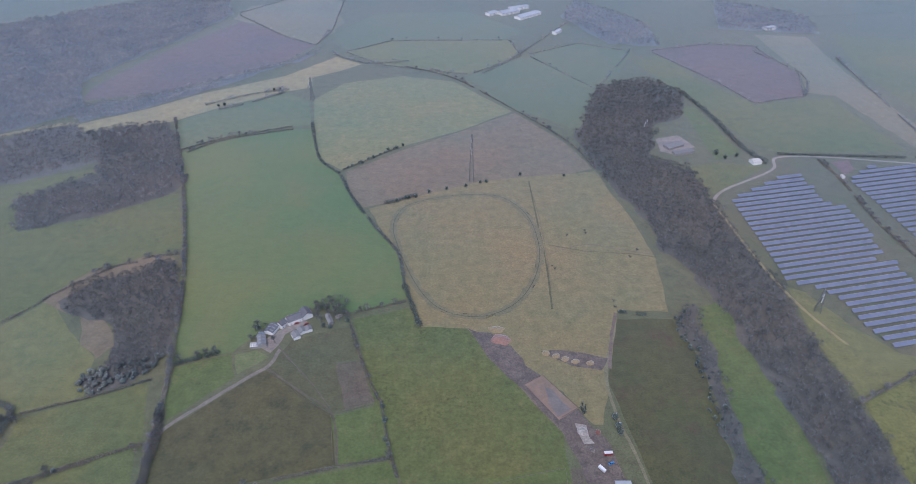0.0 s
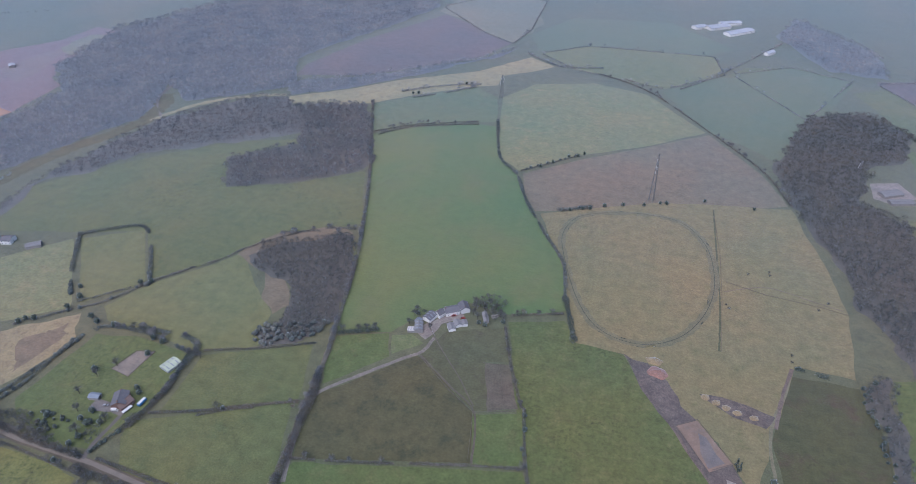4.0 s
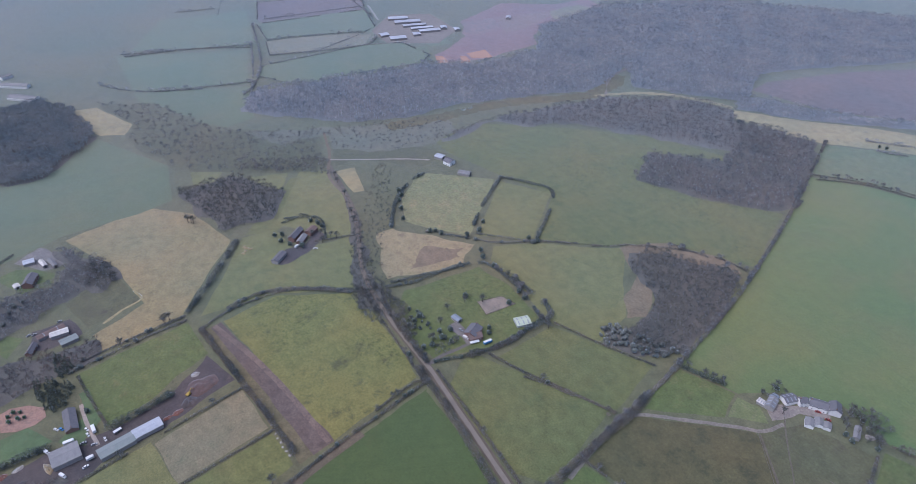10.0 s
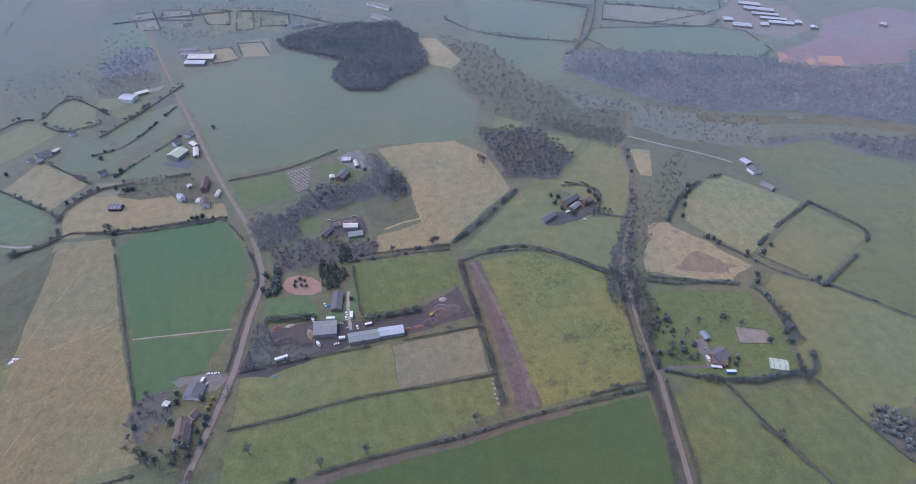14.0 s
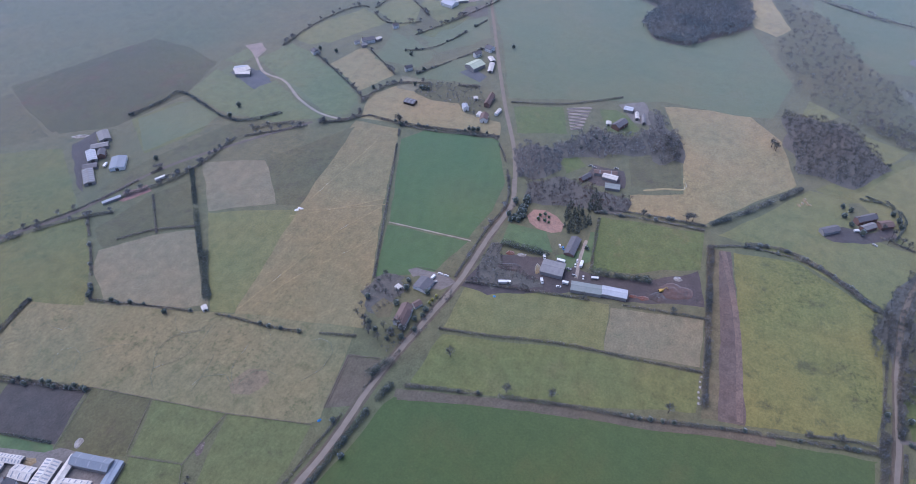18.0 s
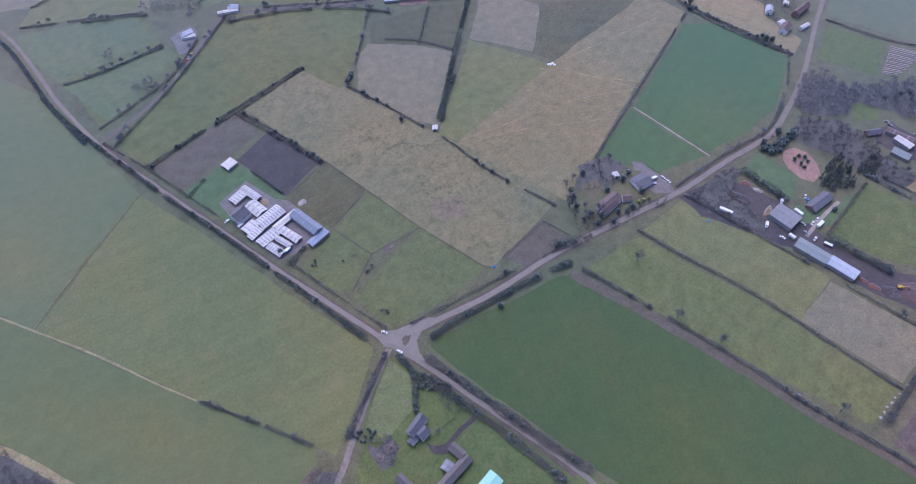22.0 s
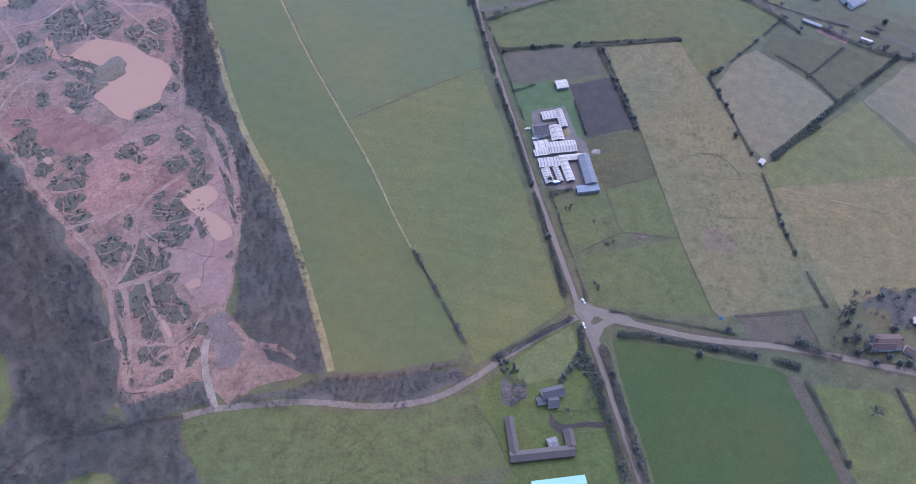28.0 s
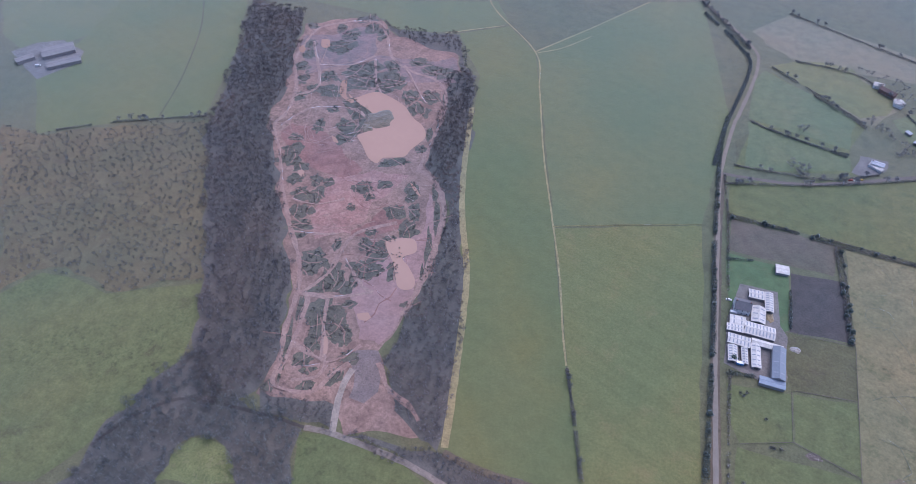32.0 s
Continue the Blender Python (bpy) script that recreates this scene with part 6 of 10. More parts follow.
hedge([(-58, 350), (-50, 313), (-41, 282)], M_HEDGE, "bare brown winter hedge along a field edge", 1.8, 1.7, gaps=0.06, bushes=LEAFY, every=10, twig=M_DARKLEAF)
hedge([(-92, 434), (-77, 390), (-60, 350)], M_HEDGE, "bare brown winter hedge along a field edge", 1.8, 1.7, gaps=0.06, bushes=BARE, every=14, twig=M_TWIG)
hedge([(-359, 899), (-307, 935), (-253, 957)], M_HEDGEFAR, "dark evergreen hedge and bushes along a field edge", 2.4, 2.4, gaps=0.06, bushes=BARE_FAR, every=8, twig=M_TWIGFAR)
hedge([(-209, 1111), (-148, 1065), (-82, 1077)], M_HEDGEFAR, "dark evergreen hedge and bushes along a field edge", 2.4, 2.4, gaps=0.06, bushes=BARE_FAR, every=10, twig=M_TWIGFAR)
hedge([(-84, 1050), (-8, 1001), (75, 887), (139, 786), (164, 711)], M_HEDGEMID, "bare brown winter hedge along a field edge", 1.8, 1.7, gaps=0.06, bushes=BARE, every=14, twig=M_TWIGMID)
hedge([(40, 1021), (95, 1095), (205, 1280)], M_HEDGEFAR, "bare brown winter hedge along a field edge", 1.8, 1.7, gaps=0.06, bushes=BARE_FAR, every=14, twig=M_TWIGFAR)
hedge([(-324, 337), (-278, 354), (-240, 371)], M_HEDGE, "bare brown winter hedge along a field edge", 1.8, 1.7, gaps=0.06, bushes=None, every=30)
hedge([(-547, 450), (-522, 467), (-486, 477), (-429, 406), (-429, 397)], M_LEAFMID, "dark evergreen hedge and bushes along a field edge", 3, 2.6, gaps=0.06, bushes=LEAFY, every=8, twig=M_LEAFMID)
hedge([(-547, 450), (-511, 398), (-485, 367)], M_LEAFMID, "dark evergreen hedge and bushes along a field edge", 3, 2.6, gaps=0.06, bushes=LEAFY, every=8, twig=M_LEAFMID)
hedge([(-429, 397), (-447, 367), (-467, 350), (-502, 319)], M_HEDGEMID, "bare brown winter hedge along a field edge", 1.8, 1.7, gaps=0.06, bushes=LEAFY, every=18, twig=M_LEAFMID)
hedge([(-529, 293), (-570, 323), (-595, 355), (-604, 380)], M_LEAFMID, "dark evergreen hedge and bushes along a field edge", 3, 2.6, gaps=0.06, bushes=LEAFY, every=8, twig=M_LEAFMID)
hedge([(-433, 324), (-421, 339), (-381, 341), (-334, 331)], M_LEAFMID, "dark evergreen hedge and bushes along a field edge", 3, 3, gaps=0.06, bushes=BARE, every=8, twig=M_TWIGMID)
hedge([(-433, 324), (-440, 289), (-450, 248)], M_LEAFMID, "dark evergreen hedge and bushes along a field edge", 2.5, 2.4, gaps=0.06, bushes=LEAFY, every=9, twig=M_LEAFMID)
hedge([(-334, 331), (-329, 298), (-331, 265), (-343, 226)], M_DARKLEAF, "dark evergreen hedge and bushes along a field edge", 2.4, 2.4, gaps=0.06, bushes=LEAFY, every=10, twig=M_DARKLEAF)
hedge([(-371, 473), (-337, 510), (-307, 531), (-276, 538)], M_HEDGEMID, "bare brown winter hedge along a field edge", 1.8, 1.7, gaps=0.06, bushes=BARE, every=10, twig=M_TWIGMID)
hedge([(-371, 473), (-384, 450), (-428, 404)], M_HEDGEMID, "bare brown winter hedge along a field edge", 1.8, 1.7, gaps=0.3, bushes=None, every=30)
hedge([(-326, 163), (-333, 198), (-331, 211)], M_HEDGE, "bare brown winter hedge along a field edge", 1.8, 1.7, gaps=0.06, bushes=BARE, every=14, twig=M_TWIG)
hedge([(-490, 173), (-467, 206), (-447, 234)], M_LEAFMID, "dark evergreen hedge and bushes along a field edge", 2.2, 2.2, gaps=0.06, bushes=LEAFY, every=12, twig=M_LEAFMID)
hedge([(-334, 223), (-275, 218), (-212, 212)], M_HEDGE, "bare brown winter hedge along a field edge", 2.6, 1.8, gaps=0, bushes=BARE, every=60, twig=M_TWIG)
hedge([(-345, 212), (-284, 206), (-225, 197)], M_HEDGE, "bare brown winter hedge along a field edge", 4.2, 2.6, gaps=0, bushes=BARE, every=9, twig=M_TWIG)
hedge([(-326, 268), (-294, 279), (-258, 295), (-224, 309)], M_HEDGE, "bare brown winter hedge along a field edge", 2.2, 1.6, gaps=0, bushes=BARE, every=40, twig=M_TWIG)
hedge([(-221, 336), (-216, 320), (-213, 290), (-208, 257), (-203, 222)], M_HEDGE, "bare brown winter hedge along a field edge", 5, 2.6, gaps=0, bushes=BARE, every=3.5, twig=M_TWIG)
hedge([(-502, -9), (-507, 34), (-510, 76)], M_HEDGEMID, "bare brown winter hedge along a field edge", 1.8, 1.7, gaps=0.06, bushes=LEAFY, every=14, twig=M_LEAFMID)
hedge([(-550, 218), (-538, 254)], M_HEDGEMID, "bare brown winter hedge along a field edge", 1.8, 1.7, gaps=0.06, bushes=None, every=30)
hedge([(-470, 360), (-427, 401), (-401, 434)], M_HEDGEMID, "bare brown winter hedge along a field edge", 1.8, 1.7, gaps=0.3, bushes=None, every=30)
hedge([(-605, 208), (-590, 233), (-568, 234)], M_LEAFMID, "dark evergreen hedge and bushes along a field edge", 2, 2.5, gaps=0.06, bushes=None, every=30)
hedge([(-545, -237), (-442, -200), (-349, -167)], M_HEDGEMID, "bare brown winter hedge along a field edge", 1.8, 1.7, gaps=0.06, bushes=None, every=30)
hedge([(-320, -97), (-326, -65), (-340, -6), (-346, 46), (-352, 93)], M_HEDGE, "bare brown winter hedge along a field edge", 1.8, 1.7, gaps=0.06, bushes=None, every=30)
hedge([(-264, -100), (-276, -52), (-290, 11), (-300, 66), (-314, 125), (-321, 165), (-329, 208)], M_HEDGE, "bare brown winter hedge along a field edge", 2.4, 2, gaps=0.06, bushes=LEAFY, every=18, twig=M_DARKLEAF)
hedge([(-514, 80), (-541, 107), (-593, 152)], M_LEAFMID, "dark evergreen hedge and bushes along a field edge", 4.5, 4.5, gaps=0.06, bushes=LEAFY, every=6, twig=M_LEAFMID)
hedge([(-493, -19), (-501, 33), (-504, 75)], M_HEDGEMID, "bare brown winter hedge along a field edge", 1.8, 1.7, gaps=0.06, bushes=LEAFY, every=12, twig=M_LEAFMID)
hedge([(-425, -82), (-425, -44)], M_DARKLEAF, "dark evergreen hedge and bushes along a field edge", 5, 4.5, gaps=0.06, bushes=LEAFY, every=5, twig=M_DARKLEAF)
hedge([(-418, -4), (-426, 42)], M_DARKLEAF, "dark evergreen hedge and bushes along a field edge", 5, 5, gaps=0.06, bushes=LEAFY, every=5, twig=M_DARKLEAF)
hedge([(-486, -13), (-451, -9), (-423, -5)], M_HEDGE, "bare brown winter hedge along a field edge", 1.8, 1.7, gaps=0.06, bushes=None, every=30)
hedge([(-372, -96), (-384, -32), (-392, 17), (-403, 88)], M_HEDGE, "bare brown winter hedge along a field edge", 1.8, 1.7, gaps=0.06, bushes=BARE, every=20, twig=M_TWIG)
hedge([(-487, 86), (-496, 112), (-496, 152), (-481, 185), (-455, 217)], M_HEDGEMID, "bare brown winter hedge along a field edge", 1.8, 1.7, gaps=0.06, bushes=LEAFY, every=14, twig=M_LEAFMID)
hedge([(-456, 220), (-392, 214), (-331, 208)], M_HEDGE, "bare brown winter hedge along a field edge", 1.8, 1.7, gaps=0.06, bushes=BARE, every=8, twig=M_TWIG)
hedge([(-459, 234), (-394, 223), (-346, 221)], M_HEDGE, "bare brown winter hedge along a field edge", 3, 1.7, gaps=0.06, bushes=BARE, every=8, twig=M_TWIG)
hedge([(-447, 241), (-439, 266), (-437, 317)], M_LEAFMID, "dark evergreen hedge and bushes along a field edge", 2.4, 2.4, gaps=0.06, bushes=LEAFY, every=10, twig=M_LEAFMID)
hedge([(-554, -237), (-566, -188), (-572, -137)], M_HEDGEMID, "bare brown winter hedge along a field edge", 1.8, 1.7, gaps=0.06, bushes=LEAFY, every=20, twig=M_LEAFMID)
hedge([(-638, -145), (-656, -89), (-691, -35)], M_HEDGEMID, "bare brown winter hedge along a field edge", 1.8, 1.7, gaps=0.06, bushes=None, every=30)
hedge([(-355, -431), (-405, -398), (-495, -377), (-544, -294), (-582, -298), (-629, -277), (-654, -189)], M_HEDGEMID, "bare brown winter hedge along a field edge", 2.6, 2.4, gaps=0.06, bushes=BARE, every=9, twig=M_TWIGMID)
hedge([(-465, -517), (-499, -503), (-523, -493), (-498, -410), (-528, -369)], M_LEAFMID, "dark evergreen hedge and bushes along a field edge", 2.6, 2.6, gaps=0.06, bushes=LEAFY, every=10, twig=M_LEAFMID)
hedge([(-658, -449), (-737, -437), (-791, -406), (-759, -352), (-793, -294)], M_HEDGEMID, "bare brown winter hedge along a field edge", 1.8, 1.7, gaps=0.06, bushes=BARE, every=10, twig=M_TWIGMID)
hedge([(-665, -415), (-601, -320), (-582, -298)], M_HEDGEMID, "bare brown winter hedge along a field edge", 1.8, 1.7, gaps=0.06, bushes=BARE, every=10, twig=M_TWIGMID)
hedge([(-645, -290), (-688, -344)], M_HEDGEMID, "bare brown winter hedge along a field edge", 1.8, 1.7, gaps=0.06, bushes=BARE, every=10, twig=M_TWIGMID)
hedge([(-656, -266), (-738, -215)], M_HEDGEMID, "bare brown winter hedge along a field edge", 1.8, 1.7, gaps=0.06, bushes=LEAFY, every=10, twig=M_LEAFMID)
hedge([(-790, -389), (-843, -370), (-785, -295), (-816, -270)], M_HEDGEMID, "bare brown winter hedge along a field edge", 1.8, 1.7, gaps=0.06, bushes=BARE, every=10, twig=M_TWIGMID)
hedge([(-308, -394), (-329, -373), (-346, -342)], M_HEDGEMID, "bare brown winter hedge along a field edge", 1.8, 1.7, gaps=0.06, bushes=None, every=30)
hedge([(-368, -406), (-327, -368)], M_HEDGEMID, "bare brown winter hedge along a field edge", 1.8, 1.7, gaps=0.06, bushes=None, every=30)
hedge([(-603, 225), (-582, 239), (-549, 229)], M_LEAFMID, "dark evergreen hedge and bushes along a field edge", 2, 2.2, gaps=0.06, bushes=None, every=30)
hedge([(-598, 203), (-600, 220)], M_LEAFMID, "dark evergreen hedge and bushes along a field edge", 2, 2.2, gaps=0.06, bushes=None, every=30)
hedge([(-290, -153), (-276, -206), (-271, -253), (-266, -277)], M_HEDGE, "bare brown winter hedge along a field edge", 1.8, 1.7, gaps=0.06, bushes=LEAFY, every=16, twig=M_DARKLEAF)
hedge([(-278, -279), (-321, -317), (-411, -395)], M_DARKLEAF, "dark evergreen hedge and bushes along a field edge", 3.4, 3.4, gaps=0.06, bushes=LEAFY, every=7, twig=M_DARKLEAF)
hedge([(-266, -277), (-256, -323), (-245, -365)], M_HEDGE, "bare brown winter hedge along a field edge", 1.8, 1.7, gaps=0.06, bushes=LEAFY, every=14, twig=M_DARKLEAF)
hedge([(-245, -365), (-279, -396), (-326, -445)], M_HEDGEMID, "bare brown winter hedge along a field edge", 1.8, 1.7, gaps=0.06, bushes=LEAFY, every=9, twig=M_LEAFMID)
hedge([(-226, -412), (-178, -406), (-141, -402), (-71, -389)], M_HEDGE, "bare brown winter hedge along a field edge", 1.8, 1.7, gaps=0.06, bushes=LEAFY, every=14, twig=M_DARKLEAF)
hedge([(-154, -397), (-167, -350), (-178, -306)], M_HEDGE, "bare brown winter hedge along a field edge", 1.8, 1.7, gaps=0.06, bushes=LEAFY, every=12, twig=M_DARKLEAF)
hedge([(-66, -526), (-103, -523), (-145, -519)], M_HEDGEMID, "bare brown winter hedge along a field edge", 1.8, 1.7, gaps=0.06, bushes=BARE, every=25, twig=M_TWIGMID)
hedge([(-225, -527), (-325, -457), (-403, -425)], M_HEDGEMID, "bare brown winter hedge along a field edge", 1.8, 1.7, gaps=0.06, bushes=BARE, every=12, twig=M_TWIGMID)
hedge([(-59, -430), (-130, -467), (-212, -522)], M_HEDGEMID, "bare brown winter hedge along a field edge", 1.8, 1.7, gaps=0.06, bushes=BARE, every=12, twig=M_TWIGMID)
hedge([(-58, -457), (-131, -477), (-174, -508)], M_HEDGEMID, "bare brown winter hedge along a field edge", 1.8, 1.7, gaps=0.06, bushes=BARE, every=12, twig=M_TWIGMID)
hedge([(-102, -604), (-155, -574)], M_HEDGEMID, "bare brown winter hedge along a field edge", 1.8, 1.7, gaps=0.06, bushes=BARE, every=14, twig=M_TWIGMID)
hedge([(-477, -382), (-559, -279)], M_HEDGEMID, "bare brown winter hedge along a field edge", 1.8, 1.7, gaps=0.06, bushes=BARE, every=10, twig=M_TWIGMID)
hedge([(-559, -279), (-555, -220), (-567, -149)], M_HEDGEMID, "bare brown winter hedge along a field edge", 1.8, 1.7, gaps=0.06, bushes=LEAFY, every=22, twig=M_LEAFMID)
hedge([(-130, -151), (-116, -208), (-104, -259), (-85, -328), (-70, -387), (-54, -439)], M_HEDGE, "bare brown winter hedge along a field edge", 1.8, 1.7, gaps=0.3, bushes=None, every=30)
hedge([(-145, -144), (-193, -136), (-249, -126), (-290, -116)], M_HEDGE, "bare brown winter hedge along a field edge", 1.8, 1.7, gaps=0.12, bushes=None, every=30)
hedge([(-150, -127), (-175, -125), (-236, -115), (-261, -109)], M_DARKLEAF, "dark evergreen hedge and bushes along a field edge", 4, 2.8, gaps=0.02, bushes=LEAFY, every=6, twig=M_DARKLEAF)
hedge([(-374, -106), (-434, -102), (-481, -97), (-538, -119), (-573, -143)], M_HEDGEMID, "bare brown winter hedge along a field edge", 1.8, 1.7, gaps=0.06, bushes=BARE, every=18, twig=M_TWIGMID)
hedge([(-262, -127), (-278, -118)], M_DARKLEAF, "dark evergreen hedge and bushes along a field edge", 5, 5, gaps=0.06, bushes=LEAFY, every=5, twig=M_DARKLEAF)
hedge([(-124, -130), (-126, -112), (-136, -92)], M_DARKLEAF, "dark evergreen hedge and bushes along a field edge", 3, 3, gaps=0.06, bushes=LEAFY, every=6, twig=M_DARKLEAF)
hedge([(-138, -117), (-142, -99), (-152, -54), (-160, -20), (-166, 0)], M_HEDGE, "bare brown winter hedge along a field edge", 5, 2.2, gaps=0, bushes=LEAFY, every=7, twig=M_DARKLEAF)
hedge([(-119, -138), (-94, -123), (-68, -107)], M_HEDGE, "bare brown winter hedge along a field edge", 3.2, 2, gaps=0, bushes=BARE, every=12, twig=M_TWIG)
hedge([(-124, -130), (-123, -113), (-110, -95)], M_DARKLEAF, "dark evergreen hedge and bushes along a field edge", 3.5, 3, gaps=0.06, bushes=LEAFY, every=6, twig=M_DARKLEAF)
hedge([(-128, -105), (-136, -76), (-142, -50), (-146, -27), (-150, -4)], M_HEDGE, "bare brown winter hedge along a field edge", 4.5, 2.2, gaps=0.02, bushes=LEAFY, every=7, twig=M_DARKLEAF)
hedge([(-10, -186), (-29, -153), (-48, -118)], M_HEDGE, "bare brown winter hedge along a field edge", 2.2, 1.6, gaps=0.06, bushes=BARE, every=16, twig=M_TWIG)
hedge([(-69, -392), (-112, -397), (-157, -400), (-227, -410)], M_HEDGE, "bare brown winter hedge along a field edge", 1.8, 1.7, gaps=0.06, bushes=LEAFY, every=22, twig=M_DARKLEAF)
hedge([(-157, -398), (-167, -362), (-180, -305)], M_HEDGE, "bare brown winter hedge along a field edge", 1.8, 1.7, gaps=0.06, bushes=LEAFY, every=10, twig=M_DARKLEAF)
hedge([(-35, -523), (-42, -470), (-68, -352), (-85, -286), (-102, -213), (-115, -155)], M_DARKLEAF, "dark evergreen hedge and bushes along a field edge", 3.2, 2.8, gaps=0.06, bushes=LEAFY, every=8, twig=M_DARKLEAF)
hedge([(-108, -238), (-124, -244)], M_DARKLEAF, "dark evergreen hedge and bushes along a field edge", 3, 2.4, gaps=0.06, bushes=None, every=30)
hedge([(-81, -342), (-99, -350)], M_DARKLEAF, "dark evergreen hedge and bushes along a field edge", 1.6, 1.6, gaps=0.06, bushes=None, every=30)
hedge([(-128, -350), (-138, -298)], M_DARKLEAF, "dark evergreen hedge and bushes along a field edge", 1.8, 1.8, gaps=0.06, bushes=None, every=30)
hedge([(-282, -279), (-301, -297), (-323, -313)], M_DARKLEAF, "dark evergreen hedge and bushes along a field edge", 3.5, 3.5, gaps=0.06, bushes=LEAFY, every=7, twig=M_DARKLEAF)
hedge([(-207, -514), (-263, -489), (-310, -453), (-335, -423)], M_HEDGEMID, "bare brown winter hedge along a field edge", 2.6, 1.7, gaps=0.06, bushes=BARE, every=8, twig=M_TWIGMID)
hedge([(38, -709), (-13, -659), (-34, -619), (-37, -507), (-42, -448)], M_LEAFMID, "dark evergreen hedge and bushes along a field edge", 3, 2.6, gaps=0.06, bushes=LEAFY, every=9, twig=M_LEAFMID)
hedge([(48, -734), (-25, -659)], M_HEDGEMID, "bare brown winter hedge along a field edge", 3, 3, gaps=0.06, bushes=BARE, every=6, twig=M_TWIGMID)
hedge([(-55, -634), (-107, -606), (-149, -581)], M_HEDGEMID, "bare brown winter hedge along a field edge", 1.8, 1.7, gaps=0.06, bushes=BARE, every=20, twig=M_TWIGMID)
hedge([(-57, -529), (-99, -522), (-146, -523)], M_HEDGEMID, "bare brown winter hedge along a field edge", 1.8, 1.7, gaps=0.06, bushes=BARE, every=20, twig=M_TWIGMID)
hedge([(-49, -758), (-117, -738), (-189, -719)], M_HEDGEMID, "bare brown winter hedge along a field edge", 1.8, 1.7, gaps=0.06, bushes=BARE, every=20, twig=M_TWIGMID)
hedge([(-74, -658), (-142, -661), (-198, -603)], M_HEDGEMID, "bare brown winter hedge along a field edge", 1.8, 1.7, gaps=0.06, bushes=BARE, every=14, twig=M_TWIGMID)
hedge([(512, -188), (467, -229), (405, -274)], M_HEDGEMID, "bare brown winter hedge along a field edge", 1.8, 1.7, gaps=0.06, bushes=BARE, every=12, twig=M_TWIGMID)
hedge([(329, 941), (347, 859), (358, 763), (373, 724)], M_LEAFMID, "dark evergreen hedge and bushes along a field edge", 4, 5, gaps=0.06, bushes=LEAFY, every=5, twig=M_LEAFMID)
hedge([(396, 747), (466, 742), (563, 736)], M_LEAFMID, "dark evergreen hedge and bushes along a field edge", 3, 3, gaps=0.06, bushes=LEAFY, every=10, twig=M_LEAFMID)
hedge([(302, 346), (364, 379)], M_HEDGEMID, "bare brown winter hedge along a field edge", 1.8, 1.7, gaps=0.06, bushes=BARE, every=10, twig=M_TWIGMID)
hedge([(142, 450), (164, 446)], M_DARKLEAF, "dark evergreen hedge and bushes along a field edge", 3, 2.6, gaps=0.06, bushes=LEAFY, every=6, twig=M_DARKLEAF)
hedge([(440, 732), (445, 682), (442, 595), (449, 532)], M_HEDGEMID, "bare brown winter hedge along a field edge", 3, 1.7, gaps=0.06, bushes=BARE, every=10, twig=M_TWIGMID)
hedge([(-348, 511), (-314, 524), (-287, 527)], M_HEDGEMID, "bare brown winter hedge along a field edge", 1.8, 1.7, gaps=0.06, bushes=BARE, every=8, twig=M_TWIGMID)
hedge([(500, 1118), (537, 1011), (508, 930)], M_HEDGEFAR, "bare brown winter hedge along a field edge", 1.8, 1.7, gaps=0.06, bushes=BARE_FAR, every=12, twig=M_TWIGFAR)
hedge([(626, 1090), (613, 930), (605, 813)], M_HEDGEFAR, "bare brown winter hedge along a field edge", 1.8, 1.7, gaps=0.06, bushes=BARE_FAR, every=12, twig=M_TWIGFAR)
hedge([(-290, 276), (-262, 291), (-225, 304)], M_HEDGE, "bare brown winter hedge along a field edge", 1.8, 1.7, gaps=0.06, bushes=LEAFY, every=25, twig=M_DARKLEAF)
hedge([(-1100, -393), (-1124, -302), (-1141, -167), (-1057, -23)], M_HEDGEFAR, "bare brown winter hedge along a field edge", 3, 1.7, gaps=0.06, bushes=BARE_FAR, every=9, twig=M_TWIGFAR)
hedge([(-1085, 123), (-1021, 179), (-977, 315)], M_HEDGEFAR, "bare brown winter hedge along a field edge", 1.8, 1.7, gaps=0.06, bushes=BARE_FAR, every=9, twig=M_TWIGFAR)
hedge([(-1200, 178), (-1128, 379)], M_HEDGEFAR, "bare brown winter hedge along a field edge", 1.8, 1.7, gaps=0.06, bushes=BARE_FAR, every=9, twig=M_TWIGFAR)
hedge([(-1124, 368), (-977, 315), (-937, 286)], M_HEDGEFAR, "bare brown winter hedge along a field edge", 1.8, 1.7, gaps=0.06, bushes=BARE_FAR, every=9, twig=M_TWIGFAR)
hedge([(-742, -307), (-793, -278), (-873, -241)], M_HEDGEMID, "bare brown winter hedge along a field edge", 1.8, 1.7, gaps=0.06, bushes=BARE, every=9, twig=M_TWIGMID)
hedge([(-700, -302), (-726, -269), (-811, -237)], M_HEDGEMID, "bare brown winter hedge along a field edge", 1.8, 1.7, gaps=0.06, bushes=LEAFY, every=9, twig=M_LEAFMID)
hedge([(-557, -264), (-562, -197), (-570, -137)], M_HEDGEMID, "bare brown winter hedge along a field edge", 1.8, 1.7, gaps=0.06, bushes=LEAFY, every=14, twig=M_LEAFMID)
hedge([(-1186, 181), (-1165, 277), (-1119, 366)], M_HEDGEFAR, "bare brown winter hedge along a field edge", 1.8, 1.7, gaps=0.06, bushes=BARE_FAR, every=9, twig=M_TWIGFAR)
